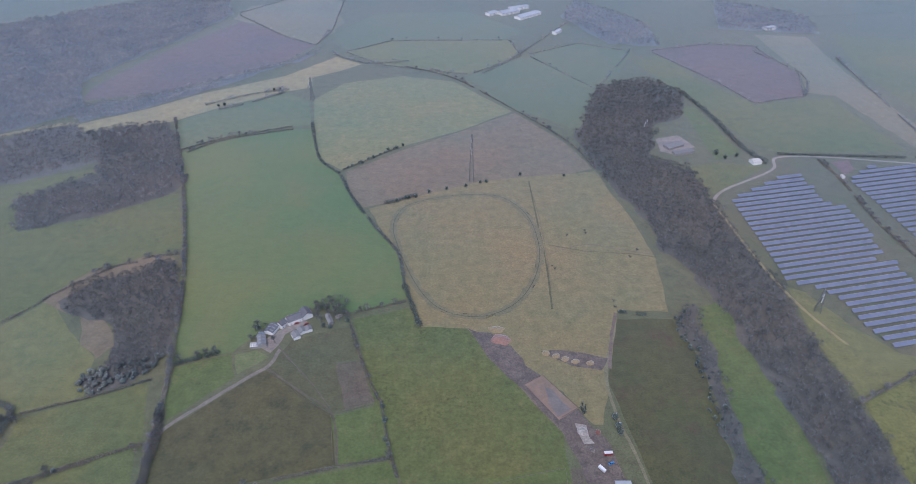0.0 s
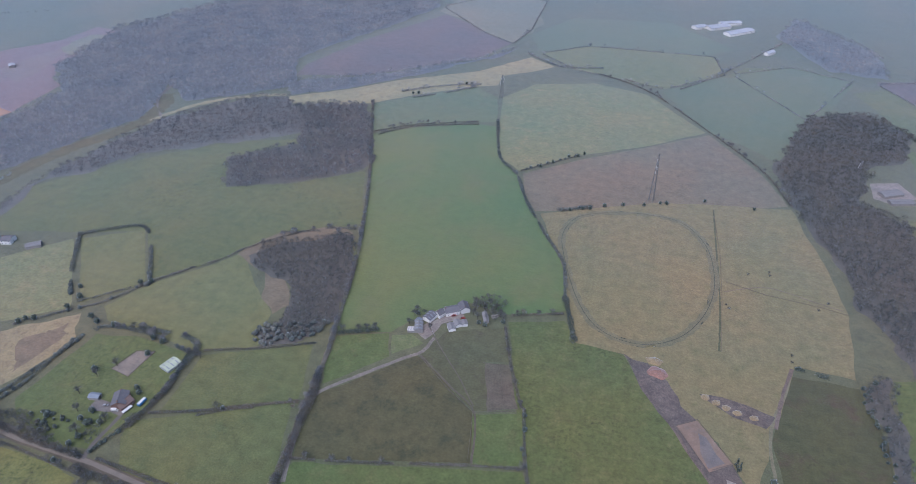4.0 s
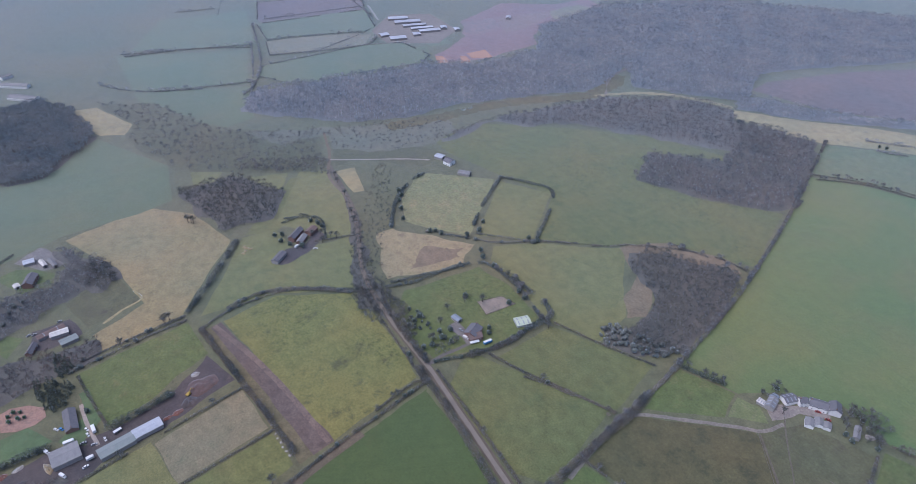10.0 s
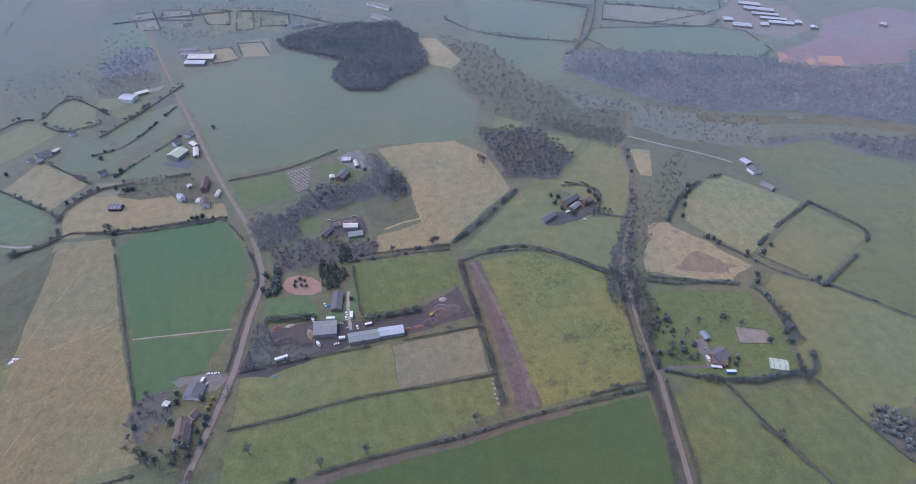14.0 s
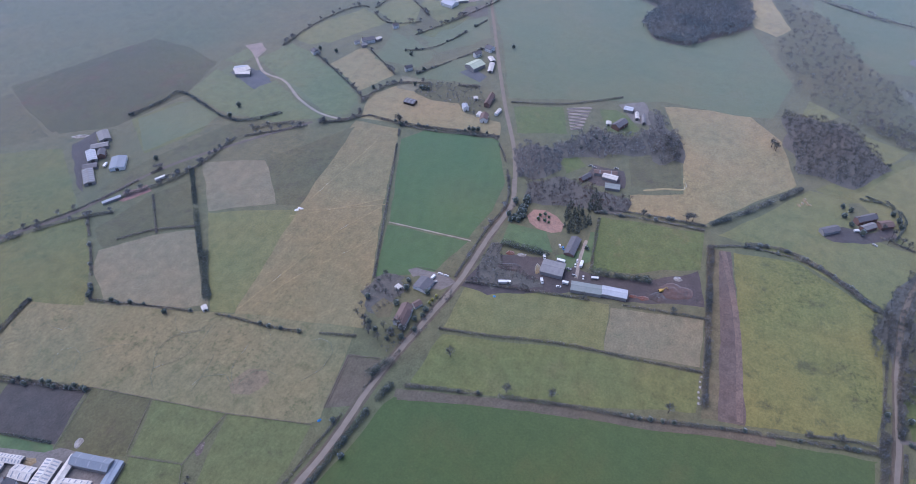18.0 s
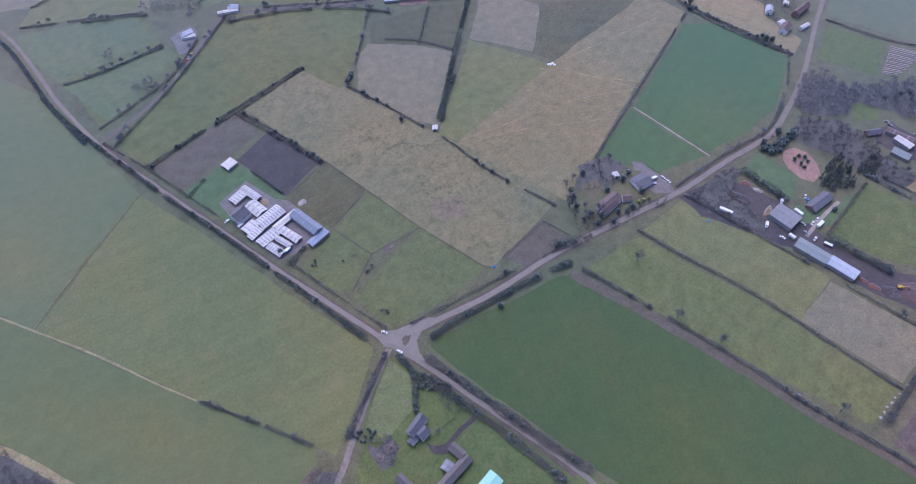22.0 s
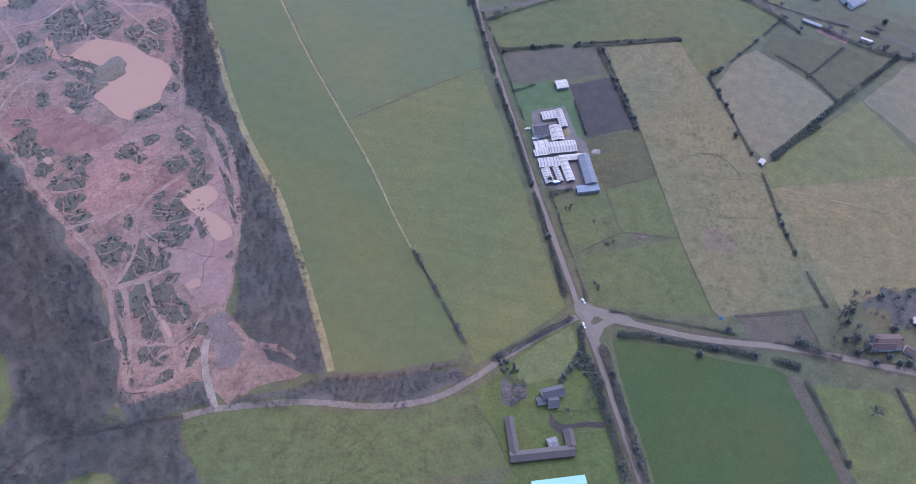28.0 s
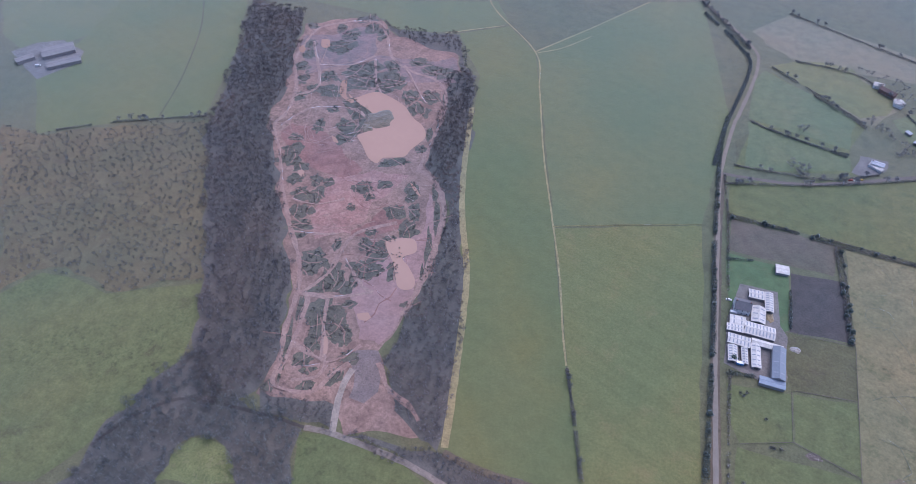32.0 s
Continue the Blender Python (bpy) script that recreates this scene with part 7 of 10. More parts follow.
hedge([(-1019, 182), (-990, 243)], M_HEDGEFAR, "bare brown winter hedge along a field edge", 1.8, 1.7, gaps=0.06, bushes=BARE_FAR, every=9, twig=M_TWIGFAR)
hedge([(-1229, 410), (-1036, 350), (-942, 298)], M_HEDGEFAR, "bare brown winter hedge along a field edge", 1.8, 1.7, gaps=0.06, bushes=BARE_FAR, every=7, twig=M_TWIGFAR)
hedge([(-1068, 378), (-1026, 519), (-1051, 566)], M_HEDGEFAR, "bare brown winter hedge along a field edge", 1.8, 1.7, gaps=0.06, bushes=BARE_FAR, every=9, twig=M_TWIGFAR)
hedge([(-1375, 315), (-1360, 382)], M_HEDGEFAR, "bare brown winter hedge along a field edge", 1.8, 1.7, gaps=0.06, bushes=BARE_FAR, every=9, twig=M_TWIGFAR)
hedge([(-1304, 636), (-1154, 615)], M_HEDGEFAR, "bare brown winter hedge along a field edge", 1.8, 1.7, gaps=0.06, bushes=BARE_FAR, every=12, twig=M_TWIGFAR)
hedge([(-338, 754), (-297, 791), (-219, 820)], M_HEDGEMID, "bare brown winter hedge along a field edge", 1.8, 1.7, gaps=0.06, bushes=BARE, every=14, twig=M_TWIGMID)
hedge([(-336, 883), (-300, 906), (-257, 946)], M_HEDGEFAR, "dark evergreen hedge and bushes along a field edge", 2.6, 2.6, gaps=0.06, bushes=BARE_FAR, every=8, twig=M_TWIGFAR)
hedge([(-484, 83), (-442, 87), (-391, 92), (-346, 96), (-315, 98)], M_HEDGE, "bare brown winter hedge along a field edge", 4, 2.6, gaps=0.06, bushes=BARE, every=6, twig=M_TWIG)
hedge([(-327, 288), (-330, 312), (-331, 337), (-346, 346), (-382, 346), (-394, 348)], M_LEAFMID, "dark evergreen hedge and bushes along a field edge", 4, 3, gaps=0.02, bushes=BARE, every=7, twig=M_TWIGMID)
hedge([(-332, 253), (-328, 275), (-328, 299)], M_HEDGE, "bare brown winter hedge along a field edge", 3.5, 2.2, gaps=0.05, bushes=BARE, every=7, twig=M_TWIG)
hedge([(-499, 111), (-503, 140), (-490, 172), (-459, 210)], M_HEDGEMID, "bare brown winter hedge along a field edge", 3.2, 2.4, gaps=0.02, bushes=LEAFY, every=7, twig=M_LEAFMID)

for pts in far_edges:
    hedge(pts, M_HEDGEFAR, "bare winter hedge along a far field edge, greyed for haze", 1.6, 1.6, 9, 0.9, gaps=0.2, bushes=BARE_FAR, every=22, twig=M_TWIGFAR)

# ---------- things ----------
def box(bm, x0, x1, y0, y1, z0, z1):
    """A block with its six faces, added to the mesh."""
    v = [bm.verts.new((x, y, z)) for z in (z0, z1) for x, y in ((x0, y0), (x1, y0), (x1, y1), (x0, y1))]
    for f in ((3, 2, 1, 0), (4, 5, 6, 7), (0, 1, 5, 4), (1, 2, 6, 5), (2, 3, 7, 6), (3, 0, 4, 7)):
        bm.faces.new([v[k] for k in f])
    return v


def block(x0, x1, y0, y1, z0, z1, bevel=0.0):
    bm = bmesh.new()
    box(bm, x0, x1, y0, y1, z0, z1)
    if bevel:
        bmesh.ops.bevel(bm, geom=bm.edges[:], offset=bevel, segments=1, affect="EDGES")
    return bm


def shared(name, mesh, parent, m=None):
    ob = new(name, mesh)
    ob.parent = parent
    if m is not None:
        ob.matrix_basis = m
    return ob


def mesh_of(name, bm, mat):
    me = bpy.data.meshes.new(name)
    bm.to_mesh(me)
    bm.free()
    me.materials.append(mat)
    return me


def gable_walls(L, W, eave, ridge):
    bm = bmesh.new()
    a, b = L / 2, W / 2
    lo = [bm.verts.new(p) for p in ((-a, -b, 0), (a, -b, 0), (a, b, 0), (-a, b, 0))]
    hi = [bm.verts.new(p) for p in ((-a, -b, eave), (a, -b, eave), (a, b, eave), (-a, b, eave))]
    r = [bm.verts.new((-a, 0, ridge)), bm.verts.new((a, 0, ridge))]
    for f in ((lo[0], lo[1], hi[1], hi[0]), (lo[2], lo[3], hi[3], hi[2]), (lo[1], lo[2], hi[2], r[1], hi[1]), (lo[3], lo[0], hi[0], r[0], hi[3]), (hi[0], hi[1], r[1], r[0]), (hi[2], hi[3], r[0], r[1]), tuple(reversed(lo))):
        bm.faces.new(f)
    return bm


def slope(L, W, eave, ridge, side, over=0.35, thick=0.18):
    """One roof slope with its thickness, past the wall at eave and gable."""
    bm = bmesh.new()
    a, b = L / 2 + over, W / 2 + over
    drop = (ridge - eave) / (W / 2) * over
    pts = [(-a, side * b, eave - drop + 0.03), (a, side * b, eave - drop + 0.03), (a, 0, ridge + 0.03), (-a, 0, ridge + 0.03)]
    lo = [bm.verts.new(p) for p in pts]
    hi = [bm.verts.new((x, y, z + thick)) for x, y, z in pts]
    bm.faces.new(lo)
    bm.faces.new(hi)
    for k in range(4):
        bm.faces.new((lo[k], lo[(k + 1) % 4], hi[(k + 1) % 4], hi[k]))
    bmesh.ops.recalc_face_normals(bm, faces=bm.faces[:])
    return bm


WINDOW = {}


def window(parent, x, y, z, turn, w=1.1, h=1.1):
    key = (round(w, 1), round(h, 1))
    if key not in WINDOW:
        bm = bmesh.new()
        t = 0.09
        for x0, x1, z0, z1 in ((-w / 2, w / 2, -h / 2, -h / 2 + t), (-w / 2, w / 2, h / 2 - t, h / 2), (-w / 2, -w / 2 + t, -h / 2 + t, h / 2 - t), (w / 2 - t, w / 2, -h / 2 + t, h / 2 - t), (-t / 2, t / 2, -h / 2 + t, h / 2 - t)):
            box(bm, x0, x1, -0.08, 0.02, z0, z1)
        WINDOW[key] = mesh_of("window", bm, M_WHITE), mesh_of("pane", block(-w / 2 + t, w / 2 - t, -0.03, 0.0, -h / 2 + t, h / 2 - t), M_GLASS)
    win = shared("window", WINDOW[key][0], parent, pose(x, y, z, 0, 0, turn))
    shared("pane", WINDOW[key][1], win)
    return win


def building(x, y, L, W, turn, name, label, category, wall, roof, eave=2.6, rise=None, chimneys=0, windows=0, door=True, lights=0, group=""):
    """A house, barn or shed with a pitched roof."""
    ridge = eave + (rise if rise is not None else W * 0.32)
    root = new(name)
    part("wall", gable_walls(L, W, eave, ridge), wall, root)
    slopes = [part("roof_slope", slope(L, W, eave, ridge, s), roof, root) for s in (-1, 1)]
    part("ridge_cap", block(-L / 2 - 0.35, L / 2 + 0.35, -0.16, 0.16, ridge + 0.12, ridge + 0.3, 0.05), roof, root)
    for k in range(chimneys):
        cx = (-L / 2 + 0.8) if k == 0 else (L / 2 - 0.8)
        stack = part("chimney", block(cx - 0.4, cx + 0.4, -0.35, 0.35, ridge - 0.6, ridge + 1.1, 0.04), M_BRICK, root)
        part("chimney_pot", block(cx - 0.15, cx + 0.15, -0.15, 0.15, ridge + 1.1, ridge + 1.5, 0.04), M_BRICK, stack)
    if windows:
        floors = [1.4] if eave < 4 else [1.3, 3.9]
        n = max(2, int(L / 3.2))
        for z in floors:
            for k in range(n):
                wx = -L / 2 + (k + 0.5) * L / n
                window(root, wx, -W / 2 - 0.02, z, 0)
                window(root, wx, W / 2 + 0.02, z, 180)
    if door:
        w, h = (1.0, 2.0) if windows else (min(3.2, W * 0.45), min(eave - 0.3, 3.0))
        part("door", block(L / 2 - 0.03, L / 2 + 0.07, -w / 2, w / 2, 0.02, h, 0.02), M_DOOR, root)
    if lights:
        # translucent roof sheets set into both slopes
        tilt = math.degrees(math.atan2(ridge - eave, W / 2))
        me = mesh_of("roof_light", block(-0.45, 0.45, -W * 0.19, W * 0.19, 0, 0.05), M_ROOFLIGHT)
        for k in range(lights):
            lx = -L / 2 + (k + 0.5) * L / lights
            for s in (-1, 1):
                shared("roof_light", me, root, pose(lx, s * W * 0.26, eave + (ridge - eave) * 0.48 + 0.23, -s * tilt, 0, 0))
    root.matrix_basis = pose(x, y, ground_z(x, y) - 0.01, 0, 0, turn)
    return tagged(root, label, category, group)


WHEEL = []


def wheel(parent, x, y, r=0.33):
    if not WHEEL:
        bm = bmesh.new()
        bmesh.ops.create_cone(bm, cap_ends=True, segments=12, radius1=0.33, radius2=0.33, depth=0.22)
        bmesh.ops.rotate(bm, verts=bm.verts[:], matrix=Matrix.Rotation(radians(90), 3, "X"))
        WHEEL.append(mesh_of("wheel", bm, M_TYRE))
        bm = bmesh.new()
        bmesh.ops.create_cone(bm, cap_ends=True, segments=10, radius1=0.19, radius2=0.19, depth=0.24)
        bmesh.ops.rotate(bm, verts=bm.verts[:], matrix=Matrix.Rotation(radians(90), 3, "X"))
        WHEEL.append(mesh_of("rim", bm, M_METAL))
    s = r / 0.33
    w = shared("wheel", WHEEL[0], parent, Matrix.Translation((x, y, r)) @ Matrix.Diagonal((s, s, s, 1)))
    shared("rim", WHEEL[1], w)


def tapered(L, W, z0, z1, inset_x, inset_y, shift=0.0):
    bm = bmesh.new()
    v = [bm.verts.new((x, y, z0)) for x, y in ((-L / 2, -W / 2), (L / 2, -W / 2), (L / 2, W / 2), (-L / 2, W / 2))]
    u = [bm.verts.new((x + shift, y, z1)) for x, y in ((-L / 2 + inset_x, -W / 2 + inset_y), (L / 2 - inset_x, -W / 2 + inset_y), (L / 2 - inset_x, W / 2 - inset_y), (-L / 2 + inset_x, W / 2 - inset_y))]
    bm.faces.new(v[::-1])
    bm.faces.new(u)
    for k in range(4):
        bm.faces.new((v[k], v[(k + 1) % 4], u[(k + 1) % 4], u[k]))
    return bm


def car(x, y, turn, paint, label):
    root = new("car")
    bm = tapered(4.3, 1.75, 0.3, 0.95, 0.12, 0.06)
    bmesh.ops.bevel(bm, geom=bm.edges[:], offset=0.08, segments=2, affect="EDGES")
    part("body", bm, paint, root)
    glass = part("cabin_glass", tapered(2.5, 1.6, 0.93, 1.38, 0.42, 0.12), M_GLASS, root, "dark tinted windows")
    glass.location = (-0.2, 0, 0)
    roof = part("roof", block(-0.95, 0.55, -0.66, 0.66, 1.37, 1.43, 0.03), paint, root)
    for sx in (-1.35, 1.35):
        for sy in (-0.78, 0.78):
            wheel(root, sx, sy)
    root.matrix_basis = pose(x, y, ground_z(x, y), 0, 0, turn)
    return tagged(root, label, "car", "parked cars")


def van(x, y, turn, paint, label, L=5.4, H=2.4, name="van", category="van"):
    root = new(name)
    bm = block(-L / 2, L / 2 - 1.1, -1.0, 1.0, 0.45, H, 0.1)
    part("body", bm, paint, root)
    bm = tapered(1.5, 1.9, 0.45, H * 0.62, 0.25, 0.1)
    cab = part("cab", bm, paint, root)
    cab.location = (L / 2 - 0.75, 0, 0)
    ws = part("windscreen", block(L / 2 - 1.12, L / 2 - 1.04, -0.8, 0.8, H * 0.6, H * 0.88, 0.01), M_GLASS, root)
    for sx in (-L / 2 + 0.9, L / 2 - 0.9):
        for sy in (-0.85, 0.85):
            wheel(root, sx, sy, 0.36)
    root.matrix_basis = pose(x, y, ground_z(x, y), 0, 0, turn)
    return tagged(root, label, category, "parked vehicles")


def trailer(x, y, turn, paint, label, L=9.0, H=3.2, W=2.5, name="trailer", category="trailer"):
    root = new(name)
    part("body", block(-L / 2, L / 2, -W / 2, W / 2, 0.9, H, 0.08), paint, root)
    part("chassis", block(-L / 2 + 0.3, L / 2 - 0.3, -0.5, 0.5, 0.6, 0.9), M_RUST, root)
    part("roof", block(-L / 2 + 0.1, L / 2 - 0.1, -W / 2 + 0.1, W / 2 - 0.1, H, H + 0.08, 0.03), M_WHITE, root)
    for sx in (-L / 2 + 1.2, -L / 2 + 2.3, L / 2 - 1.6):
        for sy in (-W / 2 + 0.25, W / 2 - 0.25):
            wheel(root, sx, sy, 0.46)
    root.matrix_basis = pose(x, y, ground_z(x, y), 0, 0, turn)
    return tagged(root, label, category, "parked vehicles")


POST = []


def fence(pts, label="grey wooden post and rail fence", gap=4.0, height=1.25, rails=2, wood=None):
    wood = wood or M_WOOD
    if not POST:
        POST.append(mesh_of("post", block(-0.09, 0.09, -0.09, 0.09, -0.2, height, 0.02), M_WOOD))
    root = new("fence")
    p = [np.array(q, float) for q in pts]
    root.location = (*p[0], ground_z(*p[0]) - 0.05)
    for a, b in zip(p, p[1:]):
        d = b - a
        n = max(1, int(np.hypot(*d) / gap))
        turn = math.degrees(math.atan2(d[1], d[0]))
        o = a - p[0]
        for k in range(n + (b is p[-1])):
            q = o + d * k / n
            shared("post", POST[0], root, pose(q[0], q[1], 0, 0, 0, turn))
        for r in range(rails):
            z = 0.65 + 0.45 * r
            L = float(np.hypot(*d))
            rail = part("rail", block(0, L, -0.05, 0.05, z, z + 0.12), wood, root)
            rail.matrix_basis = pose(o[0], o[1], 0, 0, 0, turn)
    return tagged(root, label, "fence", "paddock fences")


def mound(x, y, rx, ry, turn, h, mat, label, name="mound", category="mound", rough=0.35, rings=7, spokes=22):
    """A low heap with an uneven outline and a broken top."""
    v, f = [(0, 0, h)], []
    for i in range(1, rings + 1):
        u = i / rings
        for k in range(spokes):
            a = k * 6.2832 / spokes
            w = 1 + rough * noise.noise(Vector((np.cos(a) * 1.3 + x, np.sin(a) * 1.3 + y, 2)))
            z = h * (1 - u * u) ** 0.8 * (0.75 + 0.6 * noise.noise(Vector((np.cos(a) * u * 3 + x, np.sin(a) * u * 3 + y, 7)))) if i < rings else -0.1
            v.append((rx * u * w * np.cos(a), ry * u * w * np.sin(a), z))
    for k in range(spokes):
        f.append((0, 1 + k, 1 + (k + 1) % spokes))
    for i in range(rings - 1):
        for k in range(spokes):
            a, b = 1 + i * spokes + k, 1 + i * spokes + (k + 1) % spokes
            f += [(a, a + spokes, b + spokes), (a, b + spokes, b)]
    ob = new(name, tri_mesh(name, v, f, mat))
    ob.matrix_basis = pose(x, y, ground_z(x, y) - 0.02, 0, 0, turn)
    return tagged(ob, label, category)


def scrub_isle(x, y, rx, ry, turn, dense=1.0):
    """A patch of the quarry floor grown over with dark heather and low bushes, ragged at the edge."""
    rx, ry = rx * 1.25, ry * 1.25
    edge = []
    c, s = math.cos(radians(turn)), math.sin(radians(turn))
    for k in range(30):
        a = k * 6.2832 / 30
        w = 1 + 0.55 * noise.noise(Vector((np.cos(a) * 1.1 + x, np.sin(a) * 1.1 + y, 2))) + 0.4 * noise.noise(Vector((np.cos(a) * 3.5 + x, np.sin(a) * 3.5 + y, 5)))
        u, v = rx * w * np.cos(a), ry * w * np.sin(a)
        edge.append((x + u * c - v * s, y + u * s + v * c))
    patch = sheet("heather_patch", edge, M_HEATH, "dark ragged patch of heather and scrub on the quarry floor", "heather", "thing", 0.5, step=5)
    n = int(rx * ry * 0.3 * dense) + 2
    r, a = np.sqrt(RNG.uniform(size=n)) * 0.92, RNG.uniform(0, 6.283, n)
    u, v = rx * r * np.cos(a), ry * r * np.sin(a)
    v, f = planted(SCRUB, np.stack([x + u * c - v * s, y + u * s + v * c], 1), 0.5, 0.05)
    b = new("scrub", tri_mesh("scrub", v, f, M_HEATHTWIG))
    b.parent = patch
    tagged(b, "low dark bushes", kind="stuff")
    # wheel ruts driven across the patch
    for k in range(int(1 + rx * ry / 130)):
        a = RNG.uniform(0, 6.283)
        o = RNG.uniform(-0.5, 0.5, 2) * (rx, ry)
        d = np.array([np.cos(a), np.sin(a)]) * max(rx, ry) * RNG.uniform(0.6, 1.1)
        bend = np.array([-d[1], d[0]]) * RNG.uniform(-0.35, 0.35)
        line = [o - d, o + bend, o + d]
        strip("wheel_rut", [(x + p[0] * c - p[1] * s, y + p[0] * s + p[1] * c) for p in line], RNG.uniform(0.5, 1.1), M_RUT, "pale wheel rut through the heather", "wheel rut", wobble=0.15, z=LAYER[0] + RNG.uniform(0.002, 0.006))
    return patch


# ---------- the trodden ring in the tan field ----------
RING = [(5.8, 651.9), (46.8, 647.0), (73.3, 610.2), (81.3, 555.0), (75.0, 508.5), (56.0, 468.3), (28.9, 447.5), (1.8, 447.0), (-22.0, 462.0), (-41.2, 496.0), (-59.4, 549.2), (-67.6, 590.2), (-57.6, 625.7), (-28.7, 643.1), (5.8, 651.9)]
strip("trodden_ring", RING, 7.5, M_RINGPALE, "broad dull green ring worn into the tan grass", "path", wobble=0.8)
strip("trodden_ring", RING, 5.0, M_RING, "dark trodden ring in the tan grass", "path", wobble=0.7)

# ---------- quarry: ponds, hummocks, wheel tracks ----------
sheet("gravel", [(129.7, -124.2), (111.8, -134.2), (99.6, -119.4), (94.0, -107.1), (97.6, -95.1), (108.6, -94.0), (115.4, -110.6)], M_GRAVEL, "grey gravel at the quarry entrance", "gravel", amount=2)
sheet("red_soil", [(327.6, -291.9), (326.3, -307.8), (298.0, -311.6), (269.6, -304.9), (230.1, -285.5), (237.0, -268.4), (266.4, -265.1), (298.5, -272.6)], M_DEEPRED, "deep red turned soil on the quarry floor", "soil", amount=3)
sheet("red_soil", [(188.7, -242.1), (174.8, -265.8), (162.1, -245.5), (173.5, -227.8), (192.4, -213.6)], M_DEEPRED, "deep red turned soil on the quarry floor", "soil", amount=3)
sheet("pale_soil", [(252.7, -263.9), (221.0, -290.6), (189.7, -299.3), (196.0, -262.0), (194.2, -216.2), (215.2, -197.1), (237.4, -230.6)], M_PINK, "pale pink driven-over soil", "soil", amount=4)
sheet("pale_soil", [(159.6, -166.8), (156.9, -237.1), (144.4, -244.1), (162.6, -289.0), (154.6, -285.2), (125.4, -226.0), (112.5, -174.4), (114.4, -138.2), (129.9, -135.3)], M_PINK2, "wet pinkish silt beside the haul road", "soil", amount=3)
sheet("dark_soil", [(322.3, -442.4), (286.7, -456.1), (243.2, -480.7), (222.5, -443.4), (264.2, -419.8), (301.8, -422.6)], M_MUDPURPLE, "purple-grey mud at the quarry end", "soil", amount=4)
sheet("dark_soil", [(412.7, -438.0), (355.2, -491.7), (319.2, -437.7), (352.8, -399.9), (366.9, -373.7)], M_MUDPURPLE, "purple-grey mud at the quarry end", "soil", amount=4)
for spot in (
    (417, -458, 5.3, 5.1, -150),
    (386, -471, 4.6, 7.5, -150),
    (373, -501, 9.4, 6.5, -150),
    (356, -487, 6.6, 8.8, -150),
    (339, -483, 5.2, 9.8, -150),
    (368, -464, 9.1, 9.8, -150),
    (365, -438, 14.0, 11.8, -150),
    (396, -427, 5.7, 7.1, -150),
    (386, -410, 5.6, 6.9, -150),
    (379, -389, 7.4, 6.6, -151),
    (364, -373, 5.4, 8.5, -151),
    (343, -387, 8.4, 8.5, -151),
    (323, -369, 13.0, 8.1, -151),
    (343, -362, 5.9, 6.1, -151),
    (347, -345, 4.7, 5.9, -151),
    (318, -414, 15.3, 13.0, -151),
    (306, -396, 16.7, 10.4, -151),
    (282, -410, 13.2, 14.6, -151),
):
    scrub_isle(*spot)
for spot in (
    (295, -436, 7.4, 8.8, -151),
    (276, -456, 7.4, 6.6, -150),
    (255, -451, 8.6, 8.6, -151),
    (241, -451, 11.0, 8.5, -151),
    (233, -409, 8.2, 8.9, -151),
    (251, -399, 7.0, 8.9, -151),
    (236, -385, 6.9, 7.6, -151),
    (226, -385, 4.6, 6.6, -151),
    (295, -360, 6.9, 7.7, -151),
    (306, -344, 4.6, 4.7, -151),
    (278, -351, 7.9, 13.1, -151),
    (280, -329, 6.7, 9.0, -151),
    (302, -317, 4.4, 9.0, -151),
    (270, -315, 7.7, 6.9, -151),
    (267, -329, 4.4, 5.3, -151),
    (310, -292, 5.5, 4.3, -151),
    (302, -277, 7.5, 6.7, -151),
    (296, -265, 9.5, 8.2, -151),
):
    scrub_isle(*spot)
for spot in (
    (280, -262, 6.3, 4.8, -151),
    (211, -308, 11.6, 4.8, -151),
    (204, -359, 2.8, 7.9, -151),
    (200, -335, 4.3, 5.0, -151),
    (275, -247, 6.2, 6.2, -151),
    (258, -254, 4.1, 6.1, -151),
    (247, -258, 4.1, 4.6, -151),
    (259, -235, 6.0, 6.6, -151),
    (246, -238, 5.5, 9.5, -151),
    (247, -216, 6.9, 7.0, -151),
    (240, -221, 3.9, 4.2, -151),
    (236, -204, 8.7, 5.4, -151),
    (230, -195, 6.6, 3.9, -151),
    (217, -267, 7.1, 6.7, -151),
    (202, -279, 5.6, 4.5, -151),
    (205, -260, 4.0, 3.6, -151),
    (212, -242, 3.0, 3.5, -151),
    (178, -285, 5.1, 8.9, -151),
):
    scrub_isle(*spot)
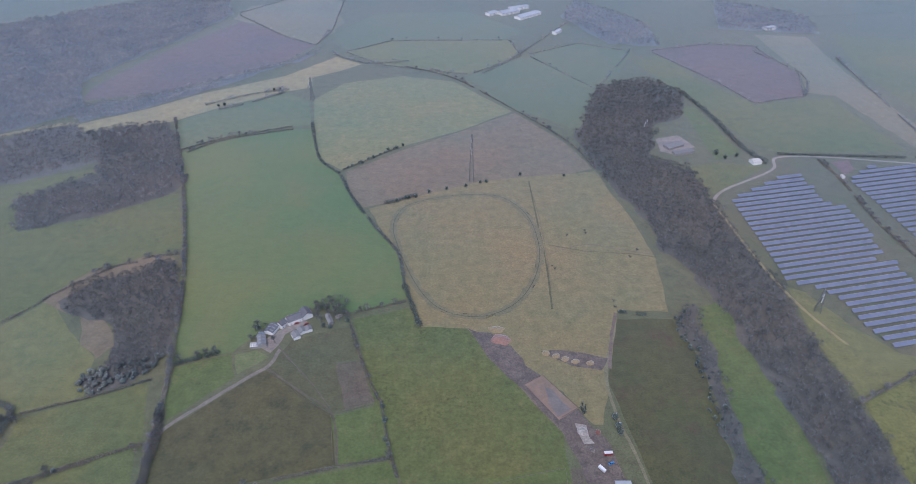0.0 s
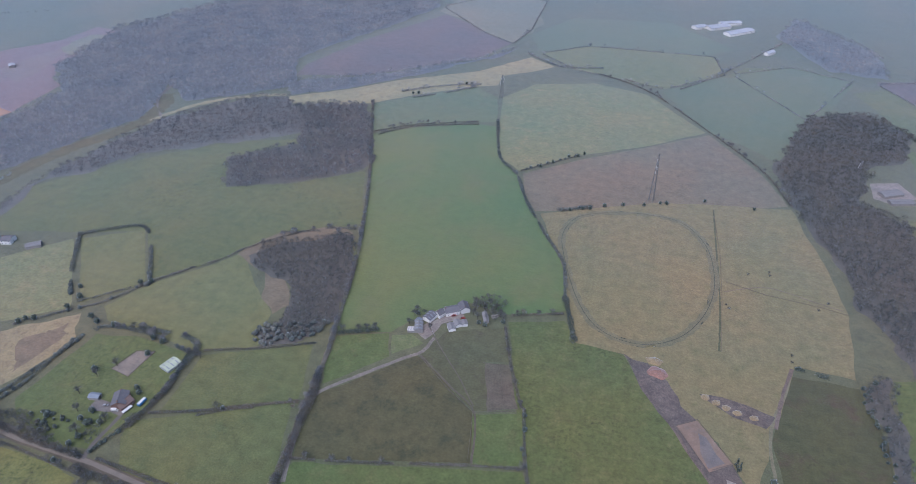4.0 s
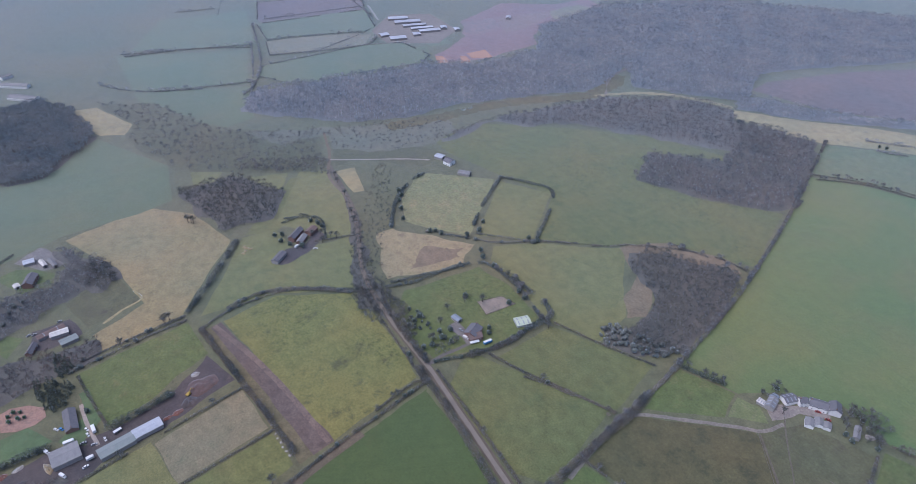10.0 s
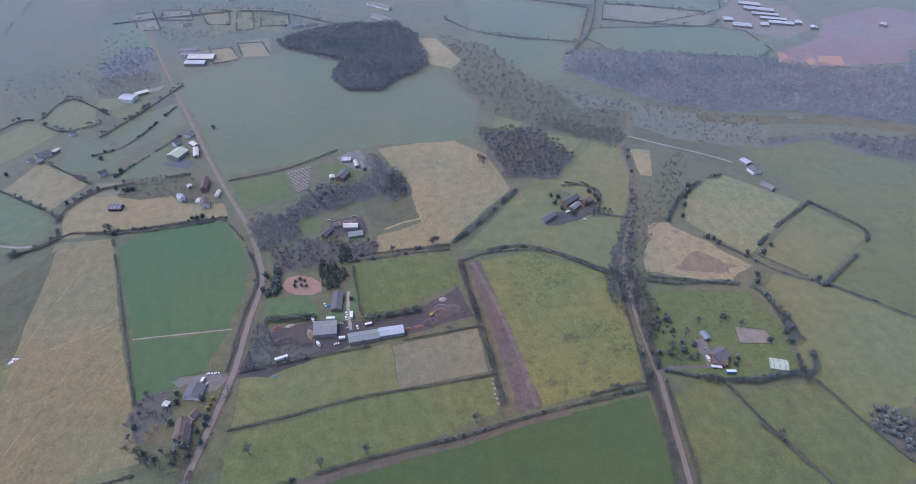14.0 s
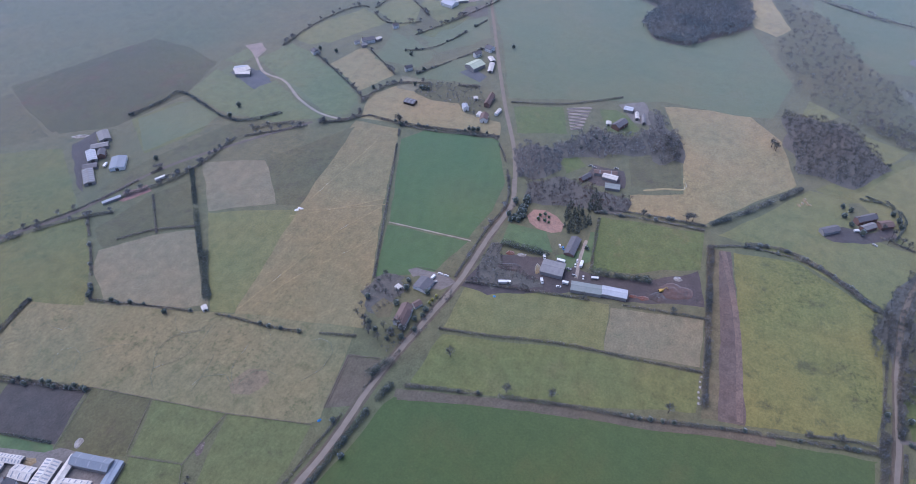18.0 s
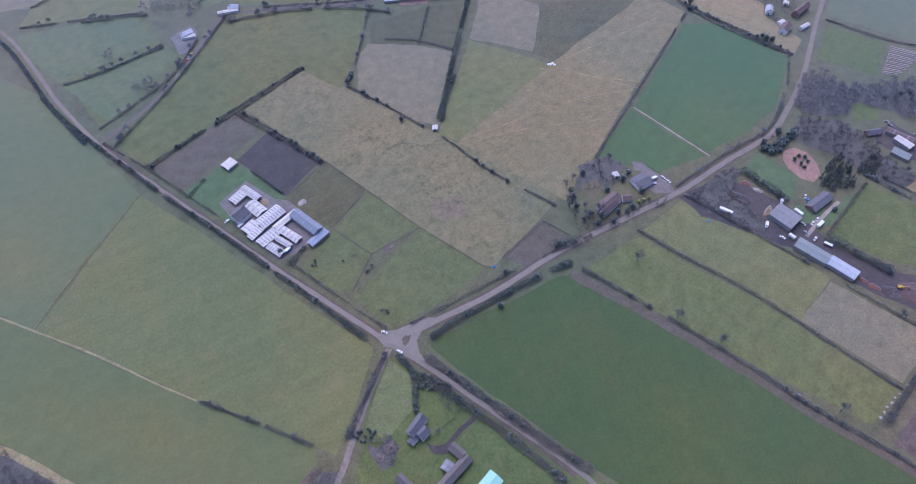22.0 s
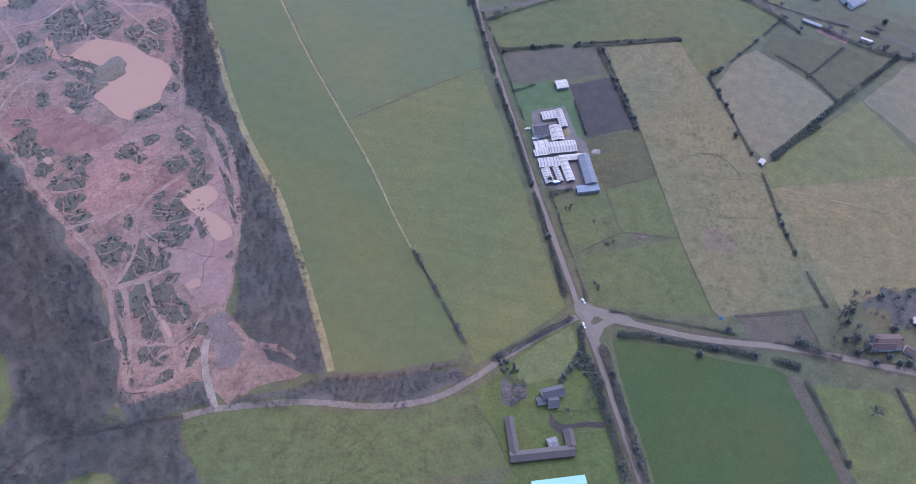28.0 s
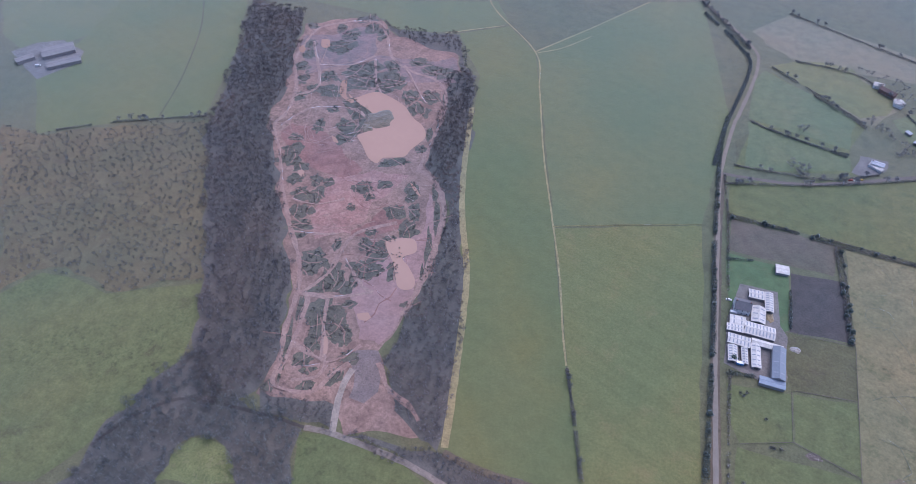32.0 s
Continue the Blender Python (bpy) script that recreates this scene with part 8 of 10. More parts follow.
for spot in (
    (173, -275, 4.0, 4.3, -151),
    (161, -262, 4.4, 8.3, -151),
    (156, -243, 6.2, 7.9, -151),
    (176, -255, 6.9, 7.0, -151),
    (181, -227, 3.8, 3.9, -151),
    (163, -227, 5.7, 3.2, -151),
    (165, -211, 7.4, 8.8, -151),
    (161, -192, 10.9, 8.4, -151),
    (180, -172, 8.1, 10.6, -151),
    (167, -169, 5.3, 5.7, -151),
    (165, -180, 3.1, 9.4, -151),
    (202, -180, 9.2, 8.6, -151),
    (200, -169, 5.4, 4.8, -151),
    (197, -202, 2.8, 5.1, -151),
    (178, -214, 3.8, 5.1, -151),
    (150, -218, 4.2, 5.0, -151),
    (143, -201, 4.1, 8.3, -151),
    (160, -295, 2.5, 10.4, -151),
):
    scrub_isle(*spot)
for spot in (
    (143, -268, 2.0, 16.6, -151),
    (129, -231, 2.3, 19.0, -151),
    (119, -206, 2.2, 10.5, -151),
    (113, -180, 6.1, 3.3, -151),
    (163, -134, 8.5, 14.9, -151),
    (156, -115, 5.0, 6.0, -151),
    (149, -136, 5.1, 10.4, -151),
    (140, -133, 4.2, 7.6, -151),
    (154, -102, 5.7, 4.3, -151),
    (146, -98, 4.8, 3.3, -151),
    (139, -87, 4.7, 3.6, -151),
    (126, -102, 4.8, 5.5, -151),
    (127, -120, 5.7, 4.8, -151),
    (182, -135, 2.2, 9.8, -151),
    (169, -102, 2.1, 20.1, -151),
    (162, -74, 3.9, 3.6, -151),
    (160, -148, 5.2, 4.3, -151),
    (179, -159, 8.0, 2.8, -151),
):
    scrub_isle(*spot)
for spot in (
    (153, -158, 4.3, 3.3, -151),
):
    scrub_isle(*spot)
for pts, width in (
    ([(188.3, -309.0), (173.9, -308.2), (153.8, -293.9), (139.3, -273.7), (131.1, -251.6), (123.4, -227.1), (116.3, -197.5), (113.5, -167.8)], 4.5),
    ([(283.9, -237.8), (246.0, -202.2), (215.1, -175.7), (194.2, -147.5), (181.7, -117.9), (166.7, -92.6), (158.4, -76.2), (134.5, -83.5), (130.1, -97.2), (124.2, -116.3)], 3.5),
    ([(194.2, -147.5), (168.5, -156.8), (144.2, -175.4)], 3.0),
    ([(170.3, -153.3), (157.4, -131.4), (139.8, -107.6)], 3.0),
    ([(170.2, -109.9), (148.3, -108.3), (138.4, -108.4), (130.0, -117.4), (125.3, -132.2)], 3.0),
    ([(156.7, -92.8), (140.8, -104.9)], 2.6),
    ([(150.6, -85.2), (136.7, -96.1), (136.3, -106.9)], 2.6),
    ([(186.5, -151.8), (177.0, -132.3), (170.4, -115.5), (160.8, -85.3)], 3.0),
    ([(395.0, -394.8), (359.4, -354.4), (342.7, -319.5), (339.0, -295.5), (309.7, -268.1), (283.0, -238.3)], 3.0),
    ([(393.4, -395.8), (407.1, -441.2), (403.4, -468.7), (361.6, -501.2), (333.7, -482.8), (307.1, -451.0), (275.2, -437.6), (238.1, -434.6), (212.3, -403.8), (194.2, -342.6), (186.2, -308.4)], 3.2),
    ([(319.2, -437.7), (287.2, -395.1), (271.4, -387.0)], 2.4),
    ([(364.0, -399.7), (334.5, -416.4), (322.3, -442.4)], 3.0),
    ([(397.0, -433.2), (351.1, -382.6), (341.4, -364.6), (352.6, -341.2)], 3.0),
    ([(333.2, -298.8), (325.7, -334.4), (290.9, -354.1), (270.6, -349.6)], 3.0),
    ([(190.4, -149.6), (185.2, -172.1), (187.8, -191.0), (190.1, -218.5), (168.1, -246.0)], 3.2),
    ([(183.8, -193.3), (155.1, -175.8), (144.2, -175.4)], 3.0),
    ([(286.2, -443.7), (240.9, -404.3), (230.8, -398.8)], 2.4),
    ([(261.2, -225.3), (239.5, -229.4), (222.1, -247.3)], 2.4),
    ([(106.5, -126.2), (87.1, -111.0), (72.2, -109.3), (58.9, -102.2)], 3.5),
    ([(237.7, -195.5), (219.1, -202.3), (202.5, -211.6)], 2.4),
):
    strip("wheel_track", pts, width, M_PINKTRACK, "pale pink wheel track over the quarry floor", "track", wobble=0.5)

def winding(outline, count, width, mat, name, label, category, long=40.0):
    """Paths that wind about inside an outline."""
    p = np.array(outline, float)
    made = 0
    while made < count:
        q = RNG.uniform(p.min(0), p.max(0))
        a = RNG.uniform(0, 6.283)
        line = [q]
        turn = RNG.normal() * 0.25
        for k in range(int(RNG.uniform(4, 9))):
            a += turn + RNG.normal() * 0.3
            line.append(line[-1] + np.array([np.cos(a), np.sin(a)]) * long / 6)
        if inside(outline, np.array(line)).all():
            strip(name, [tuple(v) for v in line], width * RNG.uniform(0.7, 1.4), mat, label, category, wobble=0.12, z=LAYER[0] + RNG.uniform(0.002, 0.006))
            made += 1


winding([(412.7, -438.0), (358.7, -497.0), (315.2, -466.0), (243.2, -468.1), (220.1, -433.1), (200.9, -348.5), (153.8, -293.9), (122.3, -220.8), (113.5, -167.8), (115.4, -132.2), (132.8, -100.9), (155.0, -78.2), (169.2, -102.1), (196.1, -146.4), (263.3, -216.1), (340.5, -294.7), (388.1, -386.1)], 55, 0.9, M_RUT, "wheel_rut", "pale wheel rut on the quarry floor", "wheel rut", 60)
winding([(266.4, -265.1), (189.7, -299.3), (156.7, -284.0), (125.4, -226.0), (113.5, -167.8), (118.1, -136.2), (141.2, -140.5), (203.2, -196.6)], 12, 0.7, M_DEEPRED, "wheel_rut", "dark red wheel rut on the quarry floor", "wheel rut", 60)
winding([(-164.3, -396.4), (-227.0, -404.2), (-250.5, -325.1), (-280.1, -219.1), (-295.0, -160.5), (-219.5, -144.7), (-214.3, -149.5), (-200.9, -202.6), (-183.8, -306.3)], 14, 0.5, M_RUTGRASS, "animal_path", "dark narrow animal path winding through rough grass", "animal path", 50)

# ponds lie over the ruts that run into them
for n, pts in enumerate((
    [(306.8, -372.7), (299.2, -368.0), (285.9, -387.9), (268.9, -388.5), (248.5, -383.4), (231.2, -371.8), (216.3, -365.7), (205.3, -353.8), (205.8, -340.8), (207.2, -329.6), (207.6, -318.1), (222.9, -307.7), (223.5, -299.1), (234.4, -301.2), (248.3, -312.1), (261.3, -322.3), (258.0, -331.1), (260.7, -350.0), (272.3, -359.2), (289.7, -364.5)],
    [(326.3, -387.1), (321.6, -389.7), (306.0, -367.5), (297.1, -367.0), (295.8, -361.1), (314.9, -368.1)],
    [(165.1, -223.7), (154.5, -233.3), (145.2, -236.3), (137.4, -226.3), (143.5, -215.8), (134.7, -210.4), (122.4, -200.6), (120.9, -192.3), (131.0, -189.2), (146.7, -207.1), (157.3, -215.1)],
    [(391.9, -440.1), (383.9, -443.3), (375.5, -431.9), (382.7, -427.8)],
    [(403.7, -415.9), (402.5, -420.6), (394.8, -415.7), (393.3, -408.7), (398.0, -408.6)],
    [(143.6, -152.8), (136.7, -157.9), (132.4, -155.4), (133.3, -151.4), (140.1, -149.4)],
    [(185.7, -292.9), (178.2, -290.3), (167.3, -282.2), (172.7, -283.3)],
    [(282.7, -310.2), (277.9, -310.0), (270.5, -304.4), (275.3, -303.7)],
    [(152.9, -125.3), (150.1, -125.7), (141.9, -114.6), (143.5, -112.6)],
    [(279.9, -255.7), (276.4, -259.5), (269.8, -252.6), (274.3, -251.8)],
)):
    shore = spline([*pts, pts[0]], 2.5)[:-1]
    sheet("pond", [tuple(q) for q in shore], M_SILTWATER, "still pond of milky pink silt water", "pond", amount=0.8, step=3, z=LAYER[0] + 0.13)
for x, y, rx, ry, turn in (
    (257, -354, 18.0, 14.8, -151), (260, -337, 6.7, 8.9, -151),
):
    mound(x, y, rx * 0.9, ry * 0.9, turn, 0.9, M_REED, "reed-grown island in the pink pond", "island", "island", 0.5)

# ---------- solar farm ----------
def solar_field(outline, a, b, pitch, depth):
    """Rows of tilted panel tables that fill the outline, parallel to the line from a to b."""
    a, b = np.array(a, float), np.array(b, float)
    d = (b - a) / np.linalg.norm(b - a)
    n = np.array([-d[1], d[0]])
    p = np.array(outline, float)
    s = (p - a) @ n
    table, rail = 6.4, 0.08
    panel = mesh_of("panel", block(-table / 2 + 0.04, table / 2 - 0.04, -depth / 2, depth / 2, -0.03, 0.03), M_SOLAR)
    edge = mesh_of("panel_edge", block(-table / 2, table / 2, depth / 2, depth / 2 + 0.16, -0.05, 0.05), M_ALU)
    leg = mesh_of("leg", block(-0.08, 0.08, -0.08, 0.08, -1.9, 0), M_ALU)
    tilt = 20 if n[1] > 0 else -20
    for k in np.arange(np.ceil(s.min() / pitch), s.max() / pitch):
        o = a + n * k * pitch
        cuts = []
        for q, r in zip(p, np.roll(p, -1, 0)):
            u, v = (q - o) @ n, (r - o) @ n
            if (u > 0) != (v > 0):
                cuts.append((q + (r - q) * u / (u - v) - o) @ d)
        cuts.sort()
        for lo, hi in zip(cuts[::2], cuts[1::2]):
            m = int((hi - lo) / table)
            if m < 1:
                continue
            root = new("solar_panel_row")
            c = o + d * lo
            root.matrix_basis = pose(c[0], c[1], ground_z(*c) - 0.02, 0, 0, math.degrees(math.atan2(d[1], d[0])))
            for j in range(m):
                t = shared("panel", panel, root, pose(table * (j + 0.5), 0, 1.7, tilt, 0, 0))
                shared("edge", edge, t)
                if j % 2 == 0:
                    shared("leg", leg, root, pose(table * (j + 0.5), 0, 1.7))
            tagged(root, "long row of tilted blue-grey solar panels on posts", "solar panels", "rows of solar panels")


PITCH = 9.0
solar_field([(302.0, 638.6), (391.4, 699.6), (404.8, 695.4), (408.3, 630.1), (424.4, 630.1), (424.3, 540.2), (410.3, 527.5), (424.9, 522.8), (428.3, 495.4), (436.6, 461.7), (428.3, 430.8), (361.5, 402.4), (348.2, 430.8), (344.5, 465.7), (330.8, 482.4), (305.4, 492.7), (306.3, 516.2)], *[(298.2, 495.3), (425.4, 522.8)], PITCH, 3.9)
solar_field([(453.3, 681.6), (491.9, 714.0), (576.0, 719.9), (630.9, 655.2), (522.2, 495.4), (490.1, 532.4), (465.7, 562.5), (459.7, 630.1)], *[(298.2, 495.3), (425.4, 522.8)], PITCH, 3.9)


# ---------- kennels with white roofs ----------
KW = dict(name="kennel_block", category="kennel", wall=M_BLOCK, roof=M_TINWHITE, eave=2.4, group="kennel blocks")
building(-121.2, -350.1, 9.6, 8.5, 13, "shed", "white-roofed field shed on a lawn", "shed", M_BLOCK, M_TINWHITE, 2.6, 0.7)
building(-109.1, -315.5, 10.7, 7.9, 13, label="low kennel block with a stained white roof", lights=4, rise=0.8, **KW)
building(-119.1, -312.7, 18.1, 5.6, 103, label="narrow white-roofed kennel block with skylights", lights=8, rise=1.0, **KW)
building(-114.8, -297.0, 14.7, 9.5, 100, label="white gabled kennel block with skylights", lights=3, rise=1.6, **KW)
building(-102.2, -298.3, 11.4, 10.6, 13, "house", "grey slate-roofed house beside the kennels", "house", M_RENDER, M_SLATE, 4.8, None, 2, 1)
building(-102.6, -284.5, 10.8, 8.0, 13, label="white flat-pitched kennel block", lights=2, rise=0.7, **KW)
building(-118.8, -283.1, 20.9, 10.8, 9, label="long white kennel block with dark skylight strips", lights=9, rise=1.2, **KW)
building(-102.5, -276.9, 11.2, 5.6, 13, label="low grey and white kennel block", lights=5, rise=0.5, **KW)
building(-107.7, -267.5, 15.3, 8.3, 9, label="white kennel block with skylight strips", lights=6, rise=0.9, **KW)
building(-126.3, -273.2, 21.0, 5.0, 9, label="long clean white roof joining the kennels", lights=0, rise=0.7, **KW)
building(-106.4, -254.5, 13.4, 6.0, 105, label="white kennel block with skylight strips", lights=6, rise=0.9, **KW)
building(-114.3, -256.4, 13.4, 3.8, 106, label="white kennel block with skylight strips", lights=6, rise=0.8, **KW)
building(-121.2, -260.3, 19.9, 6.0, 105, label="pale kennel block with long skylights", lights=5, rise=0.9, **KW)
building(-136.3, -260.2, 26.7, 8.4, 100, "barn", "blue-grey steel barn beside the kennels", "barn", M_BLOCK, M_TINBLUE, 4.6, 1.8, lights=3)
building(-135.8, -243.4, 16.5, 5.7, 10, "lean_to", "pale blue-grey lean-to of the steel barn", "shed", M_BLOCK, M_TINBLUE2, 3.2, 0.5)
van(-98.4, -291.3, -167, M_WHITE, "white van beside the kennels")
car(-104.1, -295.4, -156, M_BLACK, "dark car beside the kennels")
car(-92.3, -302.0, -167, M_WHITE, "white car beside the lane")
trailer(-113.1, -249.2, -167, M_BLUE, "bright blue covered trailer by the kennels", 5.0, 2.6, name="covered_trailer")
mound(-145, -281, 4.0, 2.8, -167, 1.1, M_RUBBLE, "heap of pale pallets and rubble", "mound", "rubble")
mound(-123, -301, 2.7, 5.4, -167, 0.9, M_STRAWPILE, "heap of straw bedding", "mound", "heap")

# ---------- old farmstead and green barn ----------
building(-103.9, -85.0, 13.3, 6.1, 16, "house", "white rendered farmhouse with a grey slate roof", "house", M_RENDER, M_SLATE, 4.9, 2.4, 2, 1)
building(-104.0, -78.9, 6.4, 5.7, 9, "house_wing", "gabled white wing of the farmhouse", "house", M_RENDER, M_SLATE, 4.6, 2.2, 0, 1)
building(-97.0, -79.9, 5.4, 4.4, 14, "lean_to", "grey lean-to behind the farmhouse", "shed", M_RENDER, M_SLATE, 2.3, 0.6)
building(-78.7, -56.9, 23.0, 5.2, 99, "barn_range", "long grey-tiled old barn range", "barn", M_BRICK, M_OLDTILE, 3.2, 2.2)
building(-96.6, -47.6, 38.3, 5.9, 8, "barn_range", "long grey-tiled old barn range facing the yard", "barn", M_BRICK, M_OLDTILE, 3.2, 2.2)
building(-113.0, -57.6, 9.8, 5.7, 100, "barn_range", "short grey-tiled old barn range", "barn", M_BRICK, M_OLDTILE, 3.1, 2.0)
building(-102.9, -54.3, 5.9, 5.8, 17, "shed", "shed with a pale patched roof", "shed", M_BRICK, M_TINGREY, 2.6, 0.6, lights=2)
building(-105.8, -28.9, 30.8, 9.3, 9, "barn", "long barn with a mint-green steel roof", "barn", M_BLOCK, M_MINT, 4.2, 1.2)
sheet("farm_yard", [(-102.1, -73.7), (-105.2, -69.0), (-114.4, -62.7), (-113.3, -59.3), (-106.4, -61.1), (-101.3, -66.3)], M_YARD, "dark gravel farmyard", "yard")
strip("drive", [(-134.6, -66.8), (-123.3, -66.8), (-113.2, -64.9), (-103.9, -64.8)], 3.0, M_YARD, "dark gravel farm drive", "drive")
mound(-84, -85, 5.1, 4.5, 165, 1.6, M_RUBBLEDARK, "overgrown heap of brown rubble", "mound", "rubble")
mound(-75, -85, 2.9, 3.8, 165, 1.2, M_RUBBLEDARK, "overgrown heap of brown rubble", "mound", "rubble")
mound(-88, -26, 2.7, 2.6, 165, 1.6, M_REDSCRAP, "heap of rusty red scrap", "mound", "scrap")
fence([(-59.8, -71.9), (-68.2, -62.2), (-73.9, -49.9), (-73.7, -42.9)])
fence([(-106.1, -74.5), (-116.7, -75.5), (-125.3, -75.1), (-125.6, -68.1)])
fence([(-125.6, -68.1), (-135.3, -68.5), (-136.8, -64.3), (-113.8, -61.0)])
tree(-111.9, -96.8, "leafy", 1.1, "dark evergreen shrub by the farmhouse", M_BARK, M_DARKLEAF)
tree(-109.7, -93.3, "leafy", 0.9, "dark evergreen shrub by the farmhouse", M_BARK, M_DARKLEAF)
tree(-111.7, -74.2, "bare", 0.6, "small bare tree on the lawn", M_BARK, M_TWIG)

# ---------- yard with sheds and vehicles ----------
sheet("turning_circle", [(-467, -74), (-477, -71), (-480, -61), (-476, -49), (-467, -40), (-457, -40), (-453, -48), (-454, -60), (-459, -69)], M_PINKGRAVEL, "pinkish gravel turning circle", "gravel", amount=0.3)
for x, y in [(-471, -63), (-473, -59), (-471, -55), (-465, -57), (-465, -63), (-464, -53)]:
    tree(x, y, "leafy", 0.75, "clipped evergreen shrub in the gravel circle", M_BARK, M_GREENLEAF)
sheet("lawn", [(-425.0, -84.5), (-451.7, -85.6), (-452.9, -52.5), (-429.9, -39.6), (-426.8, -64.4)], M_LAWN, "green lawn beside the yard", "lawn")
sheet("lawn", [(-427.1, -36.5), (-444.2, -14.6), (-466.8, -16.2), (-468.9, -8.7), (-431.5, -7.3), (-420.8, -20.2), (-413.5, -21.2), (-421.0, -32.7)], M_LAWN, "green lawn beside the yard", "lawn")
building(-409.7, -34.0, 18.2, 14.8, 92, "shed", "large shed with a grey fibre-cement roof", "shed", M_BLOCK, M_TINGREY, 4.0, 1.2)
building(-398.3, -3.2, 24.0, 9.6, 98, "shed", "long shed with a green-grey tin roof", "shed", M_BLOCK, M_TINGREEN, 3.6, 0.9)
building(-402.0, 18.6, 19.6, 8.9, 96, "shed", "long shed with a pale new tin roof", "shed", M_BLOCK, M_TINPALE, 3.6, 0.9)
building(-441.5, -25.7, 21.4, 8.5, 177, "bungalow", "brick bungalow with a grey roof", "house", M_BRICK, M_SLATE, 2.7, 2.0, 1, 1)
strip("drive", [(-455.0, -16.6), (-436.2, -16.7), (-408.6, -13.9)], 3.0, M_PALE, "pale drive beside the bungalow", "drive")
trailer(-381.9, -66.1, 109, M_WHITE, "white lorry trailer parked by the hedge", 10)
trailer(-424.1, -13.6, -178, M_WHITE, "white box trailer in the yard", 7)
trailer(-422.0, -30.4, 88, M_WHITE, "white static caravan in the yard", 7, 2.6, name="caravan", category="caravan")
trailer(-399.4, -20.6, 91, M_WHITE, "white box body used as a store", 5, 2.8, name="store_box", category="store")
for n, (x, y, turn) in enumerate(((-394.3, -24.6, 105), (-411.2, -8.6, 10), (-410.8, -16.0, 78), (-416.1, -22.0, 88), (-427.6, -17.8, 17), (-422.2, -18.0, 11), (-439.8, -35.9, 31), (-438.1, -32.7, 28))):
    car(x, y, turn, (M_WHITE, M_WHITE, M_SILVER, M_SILVER, M_WHITE, M_WHITE, M_WHITE, M_BLUE)[n], ("white car in the muddy yard", "white car in the muddy yard", "silver car in the muddy yard", "silver car in the muddy yard", "white car in the muddy yard", "white car in the muddy yard", "white car beside the bungalow", "blue car beside the bungalow")[n])
van(-422.0, -44.7, 28, M_WHITE, "white van beside the grey shed")
van(-394.8, -38.7, 29, M_WHITE, "white van among scrap")
trailer(-413.2, 0.3, 105, M_GREYPAINT, "grey flat lorry in the yard", 6, 2.2, name="lorry", category="lorry")
mound(-407, -46, 2.4, 6.1, 105, 2.2, M_STRAWPILE, "stack of yellow straw bales", "mound", "straw")
mound(-423, 64, 13.3, 9.3, 105, 1.5, M_EARTHHEAP, "wide heap of brown spoil", "mound", "heap")
mound(-412, 51, 7.5, 5.2, 105, 1.4, M_DARKHEAP, "dark spoil heap in the yard", "mound", "heap")
mound(-407, 41, 4.7, 2.6, 105, 1.3, M_REDSCRAP, "row of red rusting machines", "mound", "scrap")
mound(-406, 33, 3.8, 1.9, 105, 1.3, M_REDSCRAP, "row of red rusting machines", "mound", "scrap")
mound(-438, 63, 3.4, 2.8, 105, 1.2, M_RUBBLE, "heap of white rubble on mud", "mound", "rubble")
mound(-417, -73, 3.9, 2.8, 105, 1.4, M_REDSCRAP, "heap of red scrap by the conifer hedge", "mound", "scrap")
mound(-418, -63, 4.4, 2.1, 105, 1.0, M_RUBBLE, "row of pale scrap metal", "mound", "scrap")
mound(-401, -68, 12.0, 4.7, 105, 0.9, M_DARKHEAP, "low bank of dark spoil", "mound", "heap")
for k in range(9):
    mound(-362 + k * 4.6, 93.5 + RNG.normal() * 1.4, RNG.uniform(0.6, 1.3), RNG.uniform(0.7, 1.6), RNG.uniform(0, 180), 0.6, M_RUBBLE, "small heap of pale rubble beside the turned earth", "mound", "rubble")
for x, y in [(-476.3, -40.2), (-481.9, -34.9), (-487.7, -29.1), (-471.3, -29.1), (-465.8, -34.3)]:
    tree(x, y, "fir", 1.0, "tall dark conifer behind the bungalow", M_BARK, M_DARKLEAF)
tree(-444.3, -14.1, "leafy", 1.1, "dark round evergreen by the drive", M_BARK, M_DARKLEAF)
for x, y in [(-479.7, -88.8), (-469.3, -80.6), (-461.2, -89.3), (-486.5, -79.6)]:
    tree(x, y, "leafy", 1.3, "dark evergreen tree by the road", M_BARK, M_DARKLEAF)

